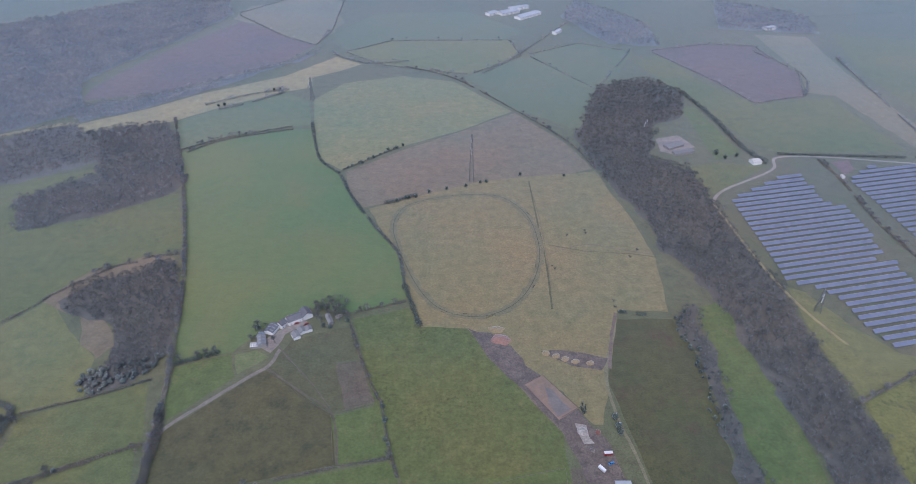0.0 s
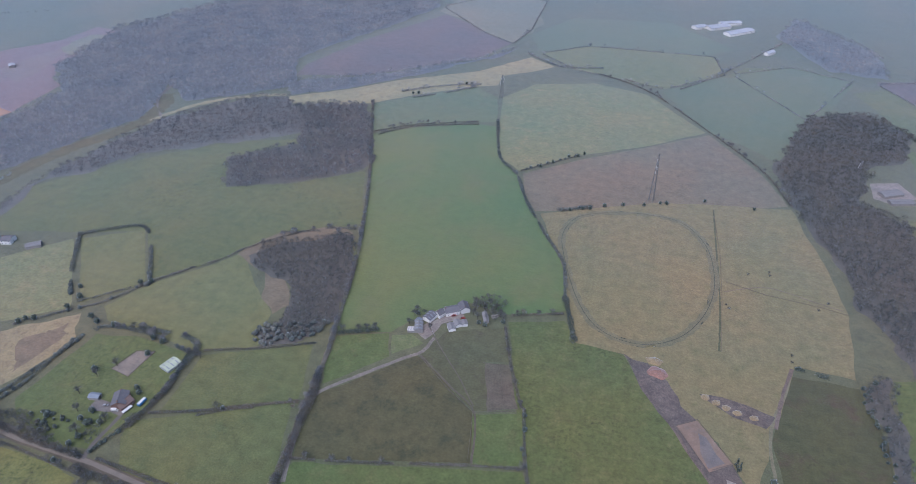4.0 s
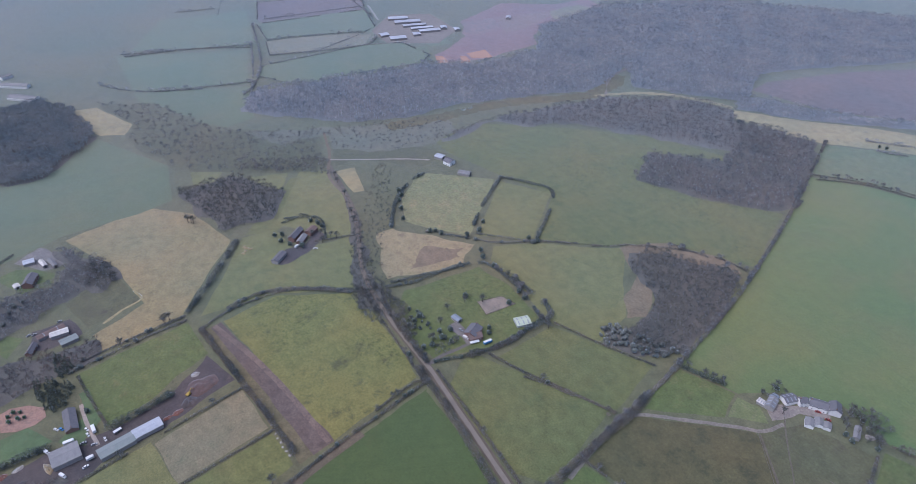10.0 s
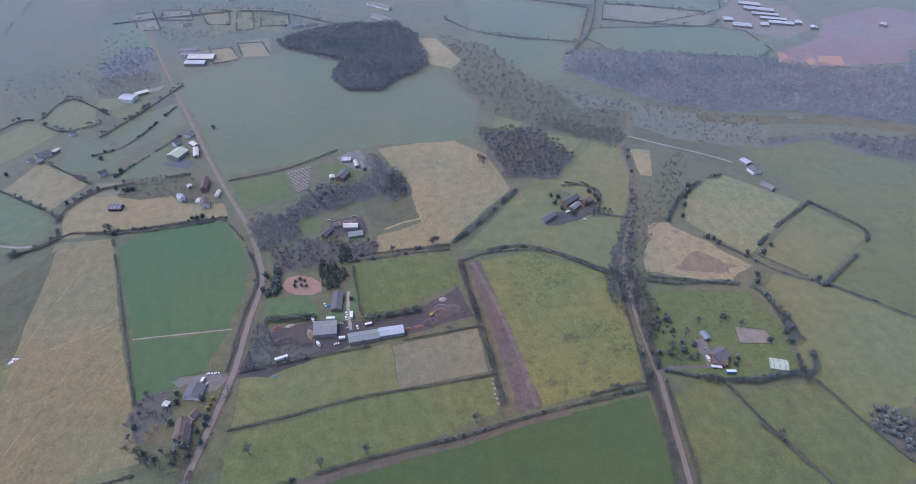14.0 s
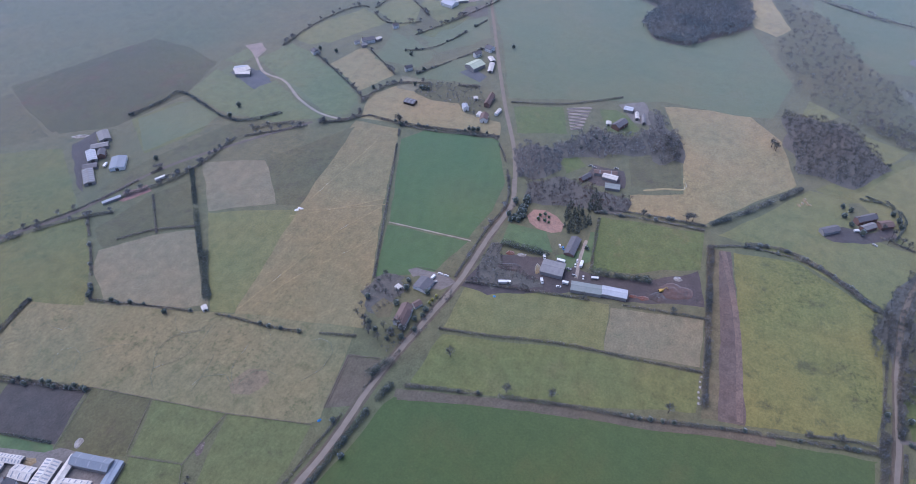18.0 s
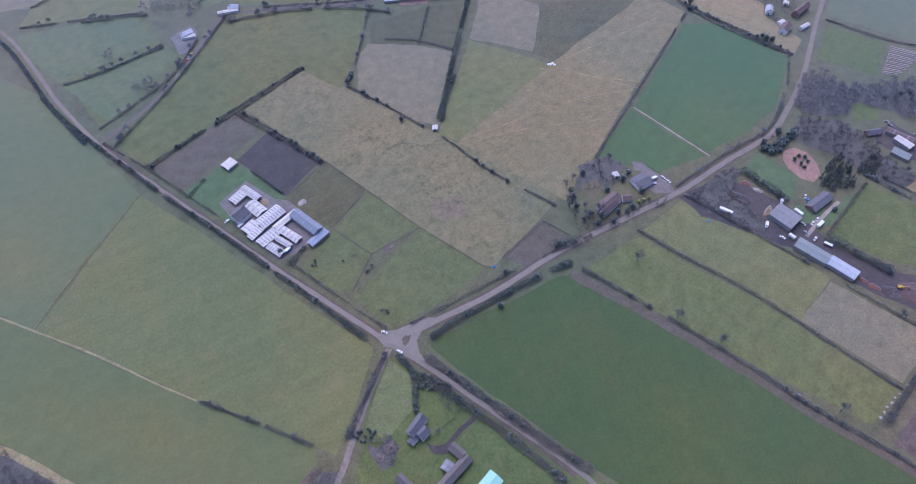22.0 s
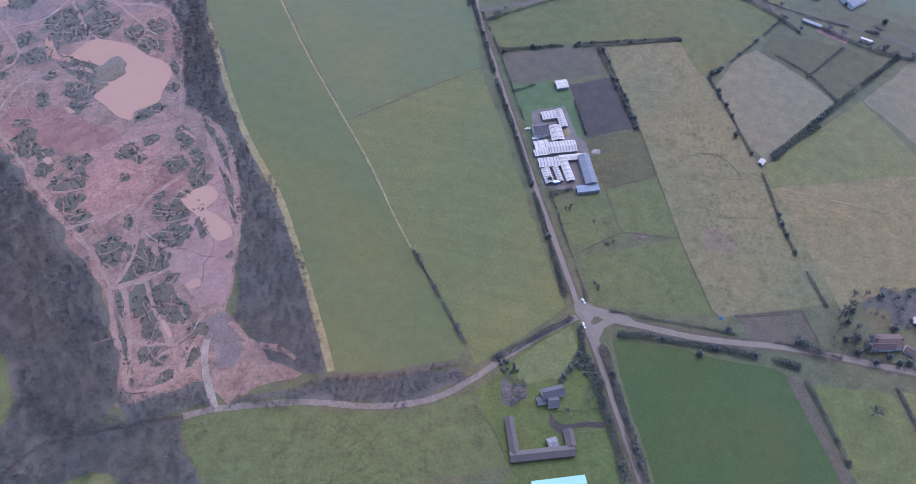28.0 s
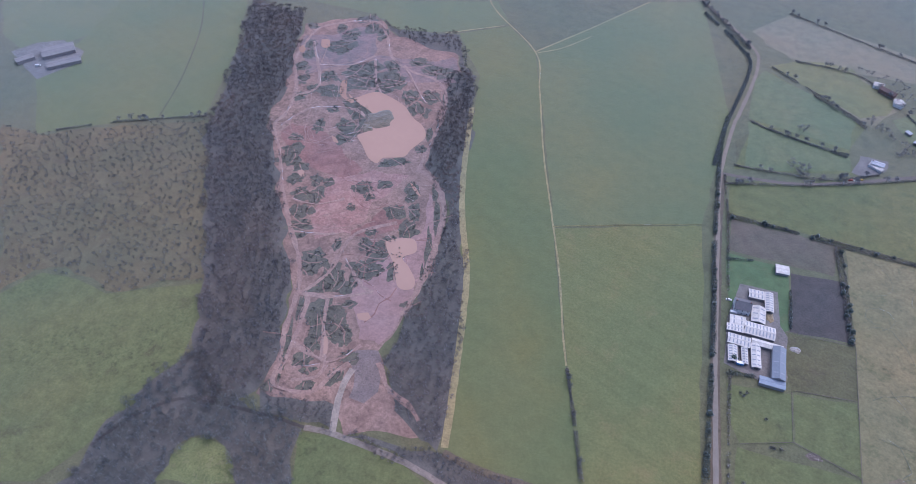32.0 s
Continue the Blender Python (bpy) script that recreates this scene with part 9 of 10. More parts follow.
# ---------- digger ----------
def digger(x, y, turn):
    root = new("digger")
    for s in (-1, 1):
        part("track", block(-1.9, 1.9, s * 1.1 - 0.3, s * 1.1 + 0.3, 0, 0.85, 0.2), M_TYRE, root)
    part("body", block(-1.7, 1.3, -1.25, 1.25, 0.95, 2.0, 0.12), M_YELLOW, root)
    cab = part("cab", block(0.0, 1.4, -1.2, -0.1, 2.0, 3.1, 0.08), M_YELLOW, root)
    part("cab_window", block(1.4, 1.45, -1.1, -0.2, 2.2, 3.0), M_GLASS, cab)
    arm = part("boom", block(0, 3.6, -0.2, 0.2, -0.22, 0.22, 0.05), M_YELLOW, root)
    arm.matrix_basis = pose(1.2, 0.4, 1.8, 0, -35, 0)
    stick = part("stick", block(0, 2.6, -0.15, 0.15, -0.18, 0.18, 0.04), M_YELLOW, root)
    stick.matrix_basis = pose(4.1, 0.4, 3.8, 0, 55, 0)
    part("bucket", block(5.2, 6.2, -0.2, 1.0, 1.0, 1.8, 0.15), M_RUST, root)
    root.matrix_basis = pose(x, y, ground_z(x, y), 0, 0, turn)
    return tagged(root, "yellow tracked digger on the spoil", "digger")


digger(-419.4, 52.5, 120)

# ---------- houses by the road ----------
building(-320.2, -127.2, 18.3, 9.2, 2, "house", "white gabled house with a brown tiled roof", "house", M_RENDER, M_TILE, 4.8, 2.8, 2, 1)
building(-316.7, -124.2, 14.7, 5.1, 3, "house_wing", "white gabled wing with a brown tiled roof", "house", M_RENDER, M_TILE, 4.6, 2.4, 0, 1)
building(-334.9, -122.2, 6.7, 5.2, 148, "garage", "small white gabled garage", "garage", M_RENDER, M_TILE, 2.6, 1.6)
building(-355.6, -125.7, 12.9, 12.3, 171, "bungalow", "bungalow with a wide grey roof", "house", M_RENDER, M_SLATE, 2.7, 1.8, 0, 1)
building(-345.8, -143.4, 4.3, 4.3, 69, "shed", "small white shed by the hedge", "shed", M_RENDER, M_TINWHITE, 2.3, 0.5)
sheet("forecourt", [(-367.3, -145.1), (-372.2, -139.9), (-373.0, -111.6), (-368.6, -102.9), (-356.8, -111.2), (-353.8, -123.2), (-361.9, -123.5), (-364.6, -134.2), (-361.4, -137.6)], M_YARDGREY, "pale forecourt with parked cars", "yard")
sheet("garden", [(-319.9, -155.0), (-332.5, -150.4), (-330.1, -139.7), (-316.2, -137.3), (-312.3, -145.8)], M_SCRUBLAND, "brown bare garden ground", "garden")
car(-372.5, -118.4, 93, M_WHITE, "white car by the fence")
car(-372.4, -113.1, 93, M_WHITE, "white car by the fence")
van(-366.7, -121.9, 165, M_WHITE, "white van on the forecourt")
car(-362.2, -118.6, 151, M_SILVER, "silver car on the forecourt")
car(-360.4, -123.2, 153, M_RED, "red car on the forecourt")
car(-352.4, -129.6, 70, M_WHITE, "white car beside the bungalow")
fence([(-372.2, -139.9), (-374.1, -126.7), (-374.6, -109.9)], "pale boundary fence of the forecourt")
for x, y in [(-339.7, -113.9), (-343.8, -113.0), (-348.2, -111.7)]:
    tree(x, y, "leafy", 0.7, "yellow-leaved shrub in a garden", M_BARK, M_YELLOWLEAF)
for x, y in [(-348.9, -119.6), (-332.0, -113.7), (-347.2, -137.3), (-354.7, -138.4), (-327.9, -161.6), (-305.4, -148.9), (-300.3, -141.7), (-329.7, -137.6), (-320.4, -117.8), (-303.6, -130.0), (-296.2, -129.7), (-301.6, -119.9), (-326.3, -113.9), (-311.3, -113.6), (-309.7, -123.5)]:
    tree(x, y, "leafy", 1.1, "dark evergreen garden tree", M_BARK, M_DARKLEAF)
for x, y in [(-309.8, -161.5), (-317.5, -162.0), (-336.5, -150.6), (-336.5, -159.6), (-300.1, -150.3), (-293.8, -136.3), (-304.9, -136.8), (-340.4, -141.9), (-344.6, -160.1), (-354.4, -158.9)]:
    tree(x, y, "bare", 0.8, "bare tree in a garden", M_BARK, M_TWIG)

# ---------- white farm ----------
sheet("farm_yard", [(-161.5, 405.9), (-160.9, 417.6), (-153.2, 426.3), (-146.4, 433.9), (-131.6, 441.2), (-129.5, 437.2), (-137.7, 429.9), (-146.2, 423.0), (-149.1, 409.0), (-153.2, 400.8)], M_PALEYARD, "pale stony farmyard", "yard")
building(-150.5, 433.4, 6.5, 6.3, 59, "cottage", "white cottage of the farm range with a grey roof", "house", M_RENDER, M_SLATE, 4.2, 2.2, 1, 1)
building(-141.8, 440.2, 12.5, 8.8, 31, "cottage", "long white farm cottage with a grey roof", "house", M_RENDER, M_SLATE, 4.2, 2.2, 1, 1)
building(-132.6, 447.0, 10.2, 8.6, 122, "cottage", "white farm cottage with a dark roof", "house", M_RENDER, M_SLATE, 4.2, 2.4, 1, 1)
building(-157.9, 427.5, 10.2, 8.1, 70, "barn", "grey-roofed barn set across the yard", "barn", M_RENDER, M_SLATE, 3.4, 1.6, lights=3)
building(-162.9, 412.5, 11.4, 6.8, 106, "barn", "grey barn with skylights", "barn", M_BLOCK, M_TINGREY, 3.4, 1.4, lights=3)
building(-168.1, 408.0, 5.8, 4.7, 9, "shed", "white shed with a ribbed roof", "shed", M_BLOCK, M_TINWHITE, 2.6, 0.6, lights=3)
building(-165.7, 419.9, 5.6, 4.7, 82, "shed", "blue-grey shed behind the barn", "shed", M_BLOCK, M_TINBLUE, 2.8, 0.7)
building(-136.2, 420.2, 7.9, 5.9, 121, "stable", "low white stable with a grey roof", "stable", M_RENDER, M_TINGREY, 2.6, 1.2)
building(-132.4, 426.3, 7.1, 5.5, 126, "stable", "low white stable with a grey roof", "stable", M_RENDER, M_TINGREY, 2.6, 1.2)
building(-126.9, 428.3, 5.9, 5.0, 118, "stable", "low white stable with a grey roof", "stable", M_RENDER, M_TINGREY, 2.6, 1.0)
building(-111.2, 440.4, 12.0, 4.1, 114, "shed", "long grey shed under trees", "shed", M_BLOCK, M_TINGREY, 2.6, 0.9)
car(-138.7, 436.1, 28, M_RED, "dark red car in the farmyard")
car(-130.2, 435.5, 25, M_RED, "red car beside the stable")
mound(-104, 446, 4.0, 2.5, 48, 1.0, M_RUBBLE, "heap of white bales and rubble", "mound", "rubble")
for x, y in [(-171.2, 432.8), (-171.6, 426.5), (-172.8, 415.6), (-125.5, 457.4), (-119.4, 454.9), (-111.8, 458.8), (-118.1, 438.4), (-122.5, 442.3), (-104.6, 453.5), (-96.2, 445.6), (-152.9, 412.8)]:
    tree(x, y, "bare", 0.9, "bare tree round the white farm", M_BARK, M_TWIG)
for x, y in [(-169.8, 429.6), (-115.2, 432.9), (-114.9, 455.4), (-109.5, 430.7), (-95.1, 438.5)]:
    tree(x, y, "leafy", 1.0, "dark evergreen by the white farm", M_BARK, M_DARKLEAF)

# ---------- brick farmhouse with paddocks ----------
sheet("farm_yard", [(-373.2, 260.2), (-372.9, 269.4), (-356.0, 268.8), (-341.2, 269.6), (-344.0, 259.3), (-353.7, 260.8), (-365.2, 258.5)], M_YARDGREY, "grey gravel yard by the farmhouse", "yard")
sheet("riding_arena", [(-384.0, 298.4), (-377.7, 321.2), (-362.5, 324.8), (-365.5, 294.6)], M_ARENA, "grey-brown sand riding arena", "arena", amount=0.2)
fence([(-384.0, 298.4), (-377.7, 321.2), (-362.5, 324.8), (-365.5, 294.6), (-384.0, 298.4)], "rail fence round the riding arena")
building(-352.3, 271.1, 13.2, 10.8, 116, "farmhouse", "red brick farmhouse with a dark roof", "house", M_BRICK, M_SLATE, 4.8, 2.6, 2, 1)
building(-348.0, 269.6, 11.1, 8.9, 74, "farmhouse_wing", "red brick wing with a brown roof", "house", M_BRICK, M_TILE, 3.4, 2.0, 1, 1)
building(-374.7, 269.4, 8.2, 5.1, 9, "shed", "blue-grey shed beside the yard", "shed", M_BLOCK, M_TINBLUE, 2.8, 0.8)
building(-340.1, 314.6, 12.7, 10.4, 72, "polytunnel", "pale green glasshouse with a ridged roof", "glasshouse", M_TINPALE, M_GREENHOUSE, 2.2, 1.4, lights=3)
trailer(-336.7, 274.7, 84, M_BLUE, "bright blue horse lorry by the house", 7.5, 3.0, name="horse_lorry", category="lorry")
van(-351.5, 262.8, 8, M_WHITE, "white van in the yard")
trailer(-343.0, 266.0, 75, M_WHITE, "long white flat trailer", 8, 1.6)
car(-361.7, 265.1, 14, M_SILVER, "silver car in the yard")
for x, y in [(-361.0, 227.1), (-369.6, 248.2), (-362.3, 245.9), (-366.5, 257.0), (-393.2, 237.9), (-395.7, 243.8), (-389.6, 231.2), (-395.1, 293.2), (-350.0, 286.3), (-344.4, 281.7), (-360.7, 247.7), (-354.1, 250.0), (-397.1, 246.7)]:
    tree(x, y, "leafy", 1.1, "dark evergreen tree round the farmhouse", M_BARK, M_DARKLEAF)
for x, y in [(-388.8, 288.2), (-389.9, 269.6), (-381.5, 302.4), (-378.2, 254.6), (-364.4, 238.4), (-351.5, 252.9), (-332.5, 328.2), (-326.3, 329.4), (-322.0, 328.7), (-385.8, 341.1), (-396.0, 342.7)]:
    tree(x, y, "bare", 1.0, "bare tree round the farmhouse", M_BARK, M_TWIG)

# ---------- dirt yard and sand arena ----------
sheet("dirt", [(8.0, 430.6), (27.8, 424.8), (44.1, 409.1), (54.3, 385.7), (65.1, 376.1), (90.0, 341.6), (96.4, 326.7), (107.9, 308.5), (111.1, 289.0), (115.4, 266.4), (90.5, 266.4), (76.2, 318.8), (48.0, 363.8), (24.3, 395.5)], M_MAUVEMUD, "mauve-brown churned mud of a yard", "dirt", amount=2.0)
sheet("dirt", [(67.7, 402.3), (84.7, 403.7), (103.4, 400.3), (121.4, 394.2), (114.4, 381.2), (91.8, 385.7)], M_MAUVEMUD, "churned brown mud round a row of heaps", "dirt", amount=2.0)
sheet("sand_arena", [(51.3, 365.6), (66.4, 375.5), (90.1, 342.1), (74.3, 331.0)], M_SAND, "orange-brown sand arena with grey wet sand", "arena", amount=0.1)
sheet("wet_sand", [(67.0, 363.8), (72.6, 360.8), (84.8, 341.6), (73.8, 333.8), (68.7, 346.1)], M_WETSAND, "wet grey sand in the arena", "sand", amount=1.2)
fence([(51.3, 365.6), (66.4, 375.5), (90.1, 342.1), (76.7, 333.2)], "low timber kickboards round the sand arena", 3.0)
fence([(51.3, 365.6), (73.5, 331.0)], "low timber kickboards round the sand arena", 3.0)
mound(36, 416, 8.3, 6.5, 0, 2.0, M_PINKHEAP, "heap of pink sand on mud", "sand_heap", "heap")
mound(33, 429, 7.0, 4.4, 0, 1.8, M_STRAWPILE, "heap of tan soil on mud", "mound", "heap")
for x, y in [(72.3, 400.2), (80.0, 396.9), (87.2, 393.6), (94.9, 390.9), (106.4, 389.0)]:
    mound(x, y, 3.6, 3.0, 20, 1.2, M_STRAWPILE, "small tan soil heap in a row", "mound", "heap")
sheet("rubble_ground", [(85.1, 328.3), (93.4, 326.7), (93.8, 316.2), (97.0, 310.0), (89.5, 309.5), (86.7, 318.8)], M_RUBBLEFLAT, "pale crushed rubble on dirt", "rubble", amount=1.5)
mound(90, 321, 3.8, 4.8, 0, 0.8, M_RUBBLE, "heap of white rubble on mud", "mound", "rubble")
mound(93, 304, 4.1, 4.0, 0, 0.7, M_RUBBLEDARK, "scattered dark rubble on dirt", "mound", "rubble")
mound(101, 320, 2.1, 2.7, 0, 1.2, M_REDSCRAP, "heap of red bricks on dirt", "brick_heap", "heap")
trailer(104.6, 300.3, 5, M_RED, "red lorry body with a white roof", 6.2, 2.8, name="box_lorry", category="lorry")
car(105.6, 293.0, 25, M_BLUE, "blue car in the dirt yard")
trailer(98.1, 287.8, -51, M_WHITE, "white touring caravan in the yard", 5.6, 2.6, 2.2, name="caravan", category="caravan")
building(109.7, 272.9, 10.1, 8.0, 0, "shed", "pale grey shed at the end of the yard", "shed", M_BLOCK, M_TINPALE, 3.2, 1.0)
sheet("paddock", [(77.5, 289.0), (85.5, 289.0), (84.3, 276.1), (84.8, 266.4), (75.2, 266.4)], M_MUDGRASS, "small bare earth animal pen", "pen")
fence([(21.9, 276.1), (47.9, 283.4), (73.5, 289.0), (73.4, 276.1)])
for x, y in [(92.0, 340.5), (93.7, 337.1)]:
    tree(x, y, "fir", 0.9, "dark conifer beside the sand arena", M_BARK, M_DARKLEAF)
for x, y in [(115.3, 332.1), (116.3, 324.1), (117.0, 318.8), (193.7, 442.0), (189.1, 434.4), (197.3, 402.3), (198.9, 340.5), (198.3, 449.7)]:
    tree(x, y, "leafy", 1.1, "dark evergreen tree along the track", M_BARK, M_DARKLEAF)
for x, y in [(-32.3, 654.8), (-12.7, 662.6), (9.3, 667.9), (25.7, 677.3), (32.5, 678.6), (-67.2, 635.9), (-54.7, 642.2), (-47.0, 644.7), (-69.8, 770.5), (-76.7, 764.1), (-87.2, 757.7), (-116.3, 723.9), (-103.6, 739.0), (-339.5, 894.1), (-332.3, 898.2), (-265.8, 956.3), (-273.5, 951.8), (124.2, 692.4), (72.9, 695.2)]:
    tree(x, y, "leafy", 1.0, "dark evergreen bush on a field edge", M_BARK, M_DARKLEAF)
for x, y in [(-115.7, 453.5), (-107.3, 449.6), (-99.1, 445.7), (-122.7, 449.6), (-210.9, 395.4), (-204.4, 397.4), (-197.9, 399.5), (-223.4, 390.1)]:
    tree(x, y, "bare", 1.0, "bare tree near the white farm", M_BARK, M_TWIG)
for x, y in [(90.5, 517.9), (92.8, 513.3), (130.7, 578.3), (131.1, 572.9), (111.4, 569.7), (177.7, 544.0), (168.3, 532.2), (139.7, 465.6), (139.2, 457.6)]:
    tree(x, y, "scrub", 1.0, "dark gorse bush in the tan pasture", M_BARK, M_HEATHTWIG, "shrub")
fence([(81.8, 678.7), (87.0, 594.8), (87.1, 522.6), (84.9, 455.1)], "old wire fence with wooden posts", 6.0)
fence([(91.5, 552.0), (125.2, 542.0), (170.5, 537.1), (192.3, 532.2)], "old wire fence with wooden posts", 6.0)
fence([(-153.2, 382.4), (-117.2, 351.8), (-93.9, 335.9)], "paddock fence of dark posts", 5.0)
fence([(-93.9, 335.9), (-86.5, 296.1)], "paddock fence of dark posts", 5.0)
fence([(-93.9, 335.9), (-63.3, 346.1)], "paddock fence of dark posts", 5.0)
fence([(-99.5, 387.6), (-86.5, 388.9), (-72.1, 346.1)], "paddock fence of pale posts", 4.0)

# ---------- power line towers ----------
def pole_pair(x, y, h, turn):
    """Two tall wooden poles with a crossarm and insulators."""
    root = new("power_pole")
    for s in (-1, 1):
        v, f = cone((s * 1.6, 0, 0), (s * 1.3, 0, h), 0.32, 0.2, 8)
        o = new("pole", tri_mesh("pole", v, f, M_WOOD))
        o.parent = root
    part("crossarm", block(-4.2, 4.2, -0.15, 0.15, h - 1.4, h - 1.05), M_WOOD, root)
    for a, b in ((2.0, h * 0.45), (h * 0.5, h * 0.9)):
        v, f = cone((-1.5, 0, a), (1.4, 0, b), 0.1, 0.1, 4)
        o = new("brace", tri_mesh("brace", v, f, M_WOOD))
        o.parent = root
    for s in (-3.8, 0, 3.8):
        part("insulator", block(s - 0.12, s + 0.12, -0.12, 0.12, h - 2.2, h - 1.4, 0.04), M_GREYPAINT, root)
    root.matrix_basis = pose(x, y, ground_z(x, y) - 0.05, 0, 0, turn)
    return tagged(root, "tall double wooden power pole in a field", "power pole", "power poles")


def pylon(x, y, h, turn):
    """A lattice steel tower."""
    root = new("pylon")
    for sx in (-1, 1):
        for sy in (-1, 1):
            v, f = cone((sx * 2.6, sy * 2.6, 0), (sx * 0.5, sy * 0.5, h), 0.24, 0.14, 4)
            o = new("leg", tri_mesh("leg", v, f, M_STEEL))
            o.parent = root
    n = 7
    bits = []
    for k in range(n):
        za, zb = h * k / n, h * (k + 1) / n
        wa, wb = 2.6 - 2.1 * k / n, 2.6 - 2.1 * (k + 1) / n
        for (ax, ay), (bx, by) in (((-1, -1), (1, -1)), ((1, -1), (1, 1)), ((1, 1), (-1, 1)), ((-1, 1), (-1, -1))):
            bits.append(cone((ax * wa, ay * wa, za), (bx * wb, by * wb, zb), 0.09, 0.09, 3))
            bits.append(cone((bx * wa, by * wa, za), (ax * wb, ay * wb, zb), 0.09, 0.09, 3))
    o = new("lattice", tri_mesh("lattice", *gather(bits), M_STEEL))
    o.parent = root
    for z, w in ((h * 0.68, 5.0), (h * 0.8, 6.0), (h * 0.92, 4.4)):
        v, f = gather([cone((-w, 0, z), (w, 0, z), 0.14, 0.14, 4), cone((-w, 0, z), (0, 0, z + 1.4), 0.1, 0.1, 3), cone((w, 0, z), (0, 0, z + 1.4), 0.1, 0.1, 3)])
        a = new("crossarm", tri_mesh("crossarm", v, f, M_STEEL))
        a.parent = root
        for s in (-w, w):
            part("insulator", block(s - 0.28, s + 0.28, -0.28, 0.28, z - 3.4, z - 0.1, 0.1), M_WHITE, a)
    root.matrix_basis = pose(x, y, ground_z(x, y) - 0.05, 0, 0, turn)
    return tagged(root, "grey lattice steel electricity pylon", "pylon", "pylons")


pylon(15.6, 681.3, 59.8, 80)
pylon(-210.5, 918.5, 34.6, 80)
pylon(248.3, 818.4, 14.2, 60)
pylon(316.5, 452.1, 24.4, 60)

# ---------- ruin by the river wood ----------
sheet("hardstanding", [(255.6, 790.6), (287.1, 800.9), (300.3, 767.5), (265.8, 748.4), (252.8, 754.7)], M_PALEYARD, "pale cracked hardstanding with rubble", "yard")
building(272.5, 768.4, 24.4, 11.5, 28, "shed", "derelict grey shed on hardstanding", "shed", M_BLOCK, M_TINGREY, 3.0, 0.8)
building(280.0, 751.3, 26.7, 9.1, 17, "shed", "derelict grey shed on hardstanding", "shed", M_BLOCK, M_TINGREY, 3.0, 0.8)
building(360.5, 725.4, 11.5, 9.9, 15, "house", "small white house by the track", "house", M_RENDER, M_TINWHITE, 3.4, 1.2)
building(449.3, 688.7, 5.5, 3.4, 90, "substation", "small white substation hut", "hut", M_RENDER, M_TINWHITE, 2.6, 0.4)
sheet("site_yard", [(452.3, 727.2), (475.7, 731.7), (473.6, 709.6), (455.1, 695.4)], M_REDEARTH, "reddish bare site yard ground", "yard")
for x, y in [(319.8, 746.9), (327.2, 736.2), (343.6, 742.3), (321.2, 751.6)]:
    tree(x, y, "leafy", 1.2, "dark evergreen by the track", M_BARK, M_DARKLEAF)

# ---------- farm in the trees and the hay meadow houses ----------
building(-542.3, 176.3, 16.1, 6.9, 127, "barn", "dark-roofed barn in a paddock", "barn", M_BLOCK, M_SLATE, 3.4, 1.4)
building(-568.1, 205.3, 19.0, 6.8, 127, "farmhouse", "brick farmhouse with a dark roof", "house", M_BRICK, M_SLATE, 4.6, 2.2, 2, 1)
building(-558.2, 207.3, 13.5, 6.2, 132, "barn", "grey-roofed barn by the farmhouse", "barn", M_BRICK, M_TINGREY, 3.4, 1.4)
building(-567.1, 221.3, 11.8, 7.8, 119, "barn", "brown-roofed barn by the farmhouse", "barn", M_BRICK, M_TILE, 3.4, 1.6)
sheet("farm_yard", [(-533.3, 172.5), (-553.6, 187.4), (-551.9, 208.2), (-570.8, 226.4), (-554.3, 232.0), (-541.6, 212.1), (-530.6, 180.0)], M_YARD, "muddy brown farmyard", "yard", amount=2)
van(-551.2, 198.7, 115, M_WHITE, "white van in the farmyard")
car(-538.3, 212.5, 64, M_WHITE, "white car on the drive")
for x, y in [(-567.3, 188.7), (-577.6, 194.1), (-557.7, 194.1), (-548.1, 202.6), (-584.9, 228.4), (-576.6, 232.6), (-567.9, 234.0), (-580.9, 187.3)]:
    tree(x, y, "leafy", 1.2, "dark evergreen round the farm", M_BARK, M_DARKLEAF)
for x, y in [(-560.5, 219.8), (-555.9, 227.0), (-546.1, 233.3), (-543.8, 222.7), (-542.8, 237.9)]:
    tree(x, y, "bare", 1.0, "bare tree round the farm", M_BARK, M_TWIG)
for n, (x, y) in enumerate([(-573.8, 153.9), (-570.4, 151.0), (-577.3, 156.9), (-574.0, 159.4), (-580.7, 155.4)]):
    mound(x, y, 2.4, 1.6, 30 * n, 1.1, M_STRAWPILE, "heap of scattered hay", "hay_heap", "heap")
for row in range(8):
    a, b = [(-647.3, -85.7), (-658.5, -61.6)], [(-611.7, -72.6), (-618.5, -61.9)]
    u = row / 7
    p0 = [a[0][k] + (b[0][k] - a[0][k]) * u for k in (0, 1)]
    p1 = [a[1][k] + (b[1][k] - a[1][k]) * u for k in (0, 1)]
    bed = new("growing_bed")
    d = math.dist(p0, p1)
    part("edging", block(0, d, -1.55, 1.55, 0, 0.45, 0.06), M_PALEBED, bed)
    part("soil", block(0.2, d - 0.2, -0.6, 0.6, 0.45, 0.55), M_DARKEARTH, bed)
    bed.matrix_basis = pose(p0[0], p0[1], ground_z(*p0), 0, 0, math.degrees(math.atan2(p1[1] - p0[1], p1[0] - p0[0])))
    tagged(bed, "long pale raised growing bed in a row", "raised bed", "growing beds")
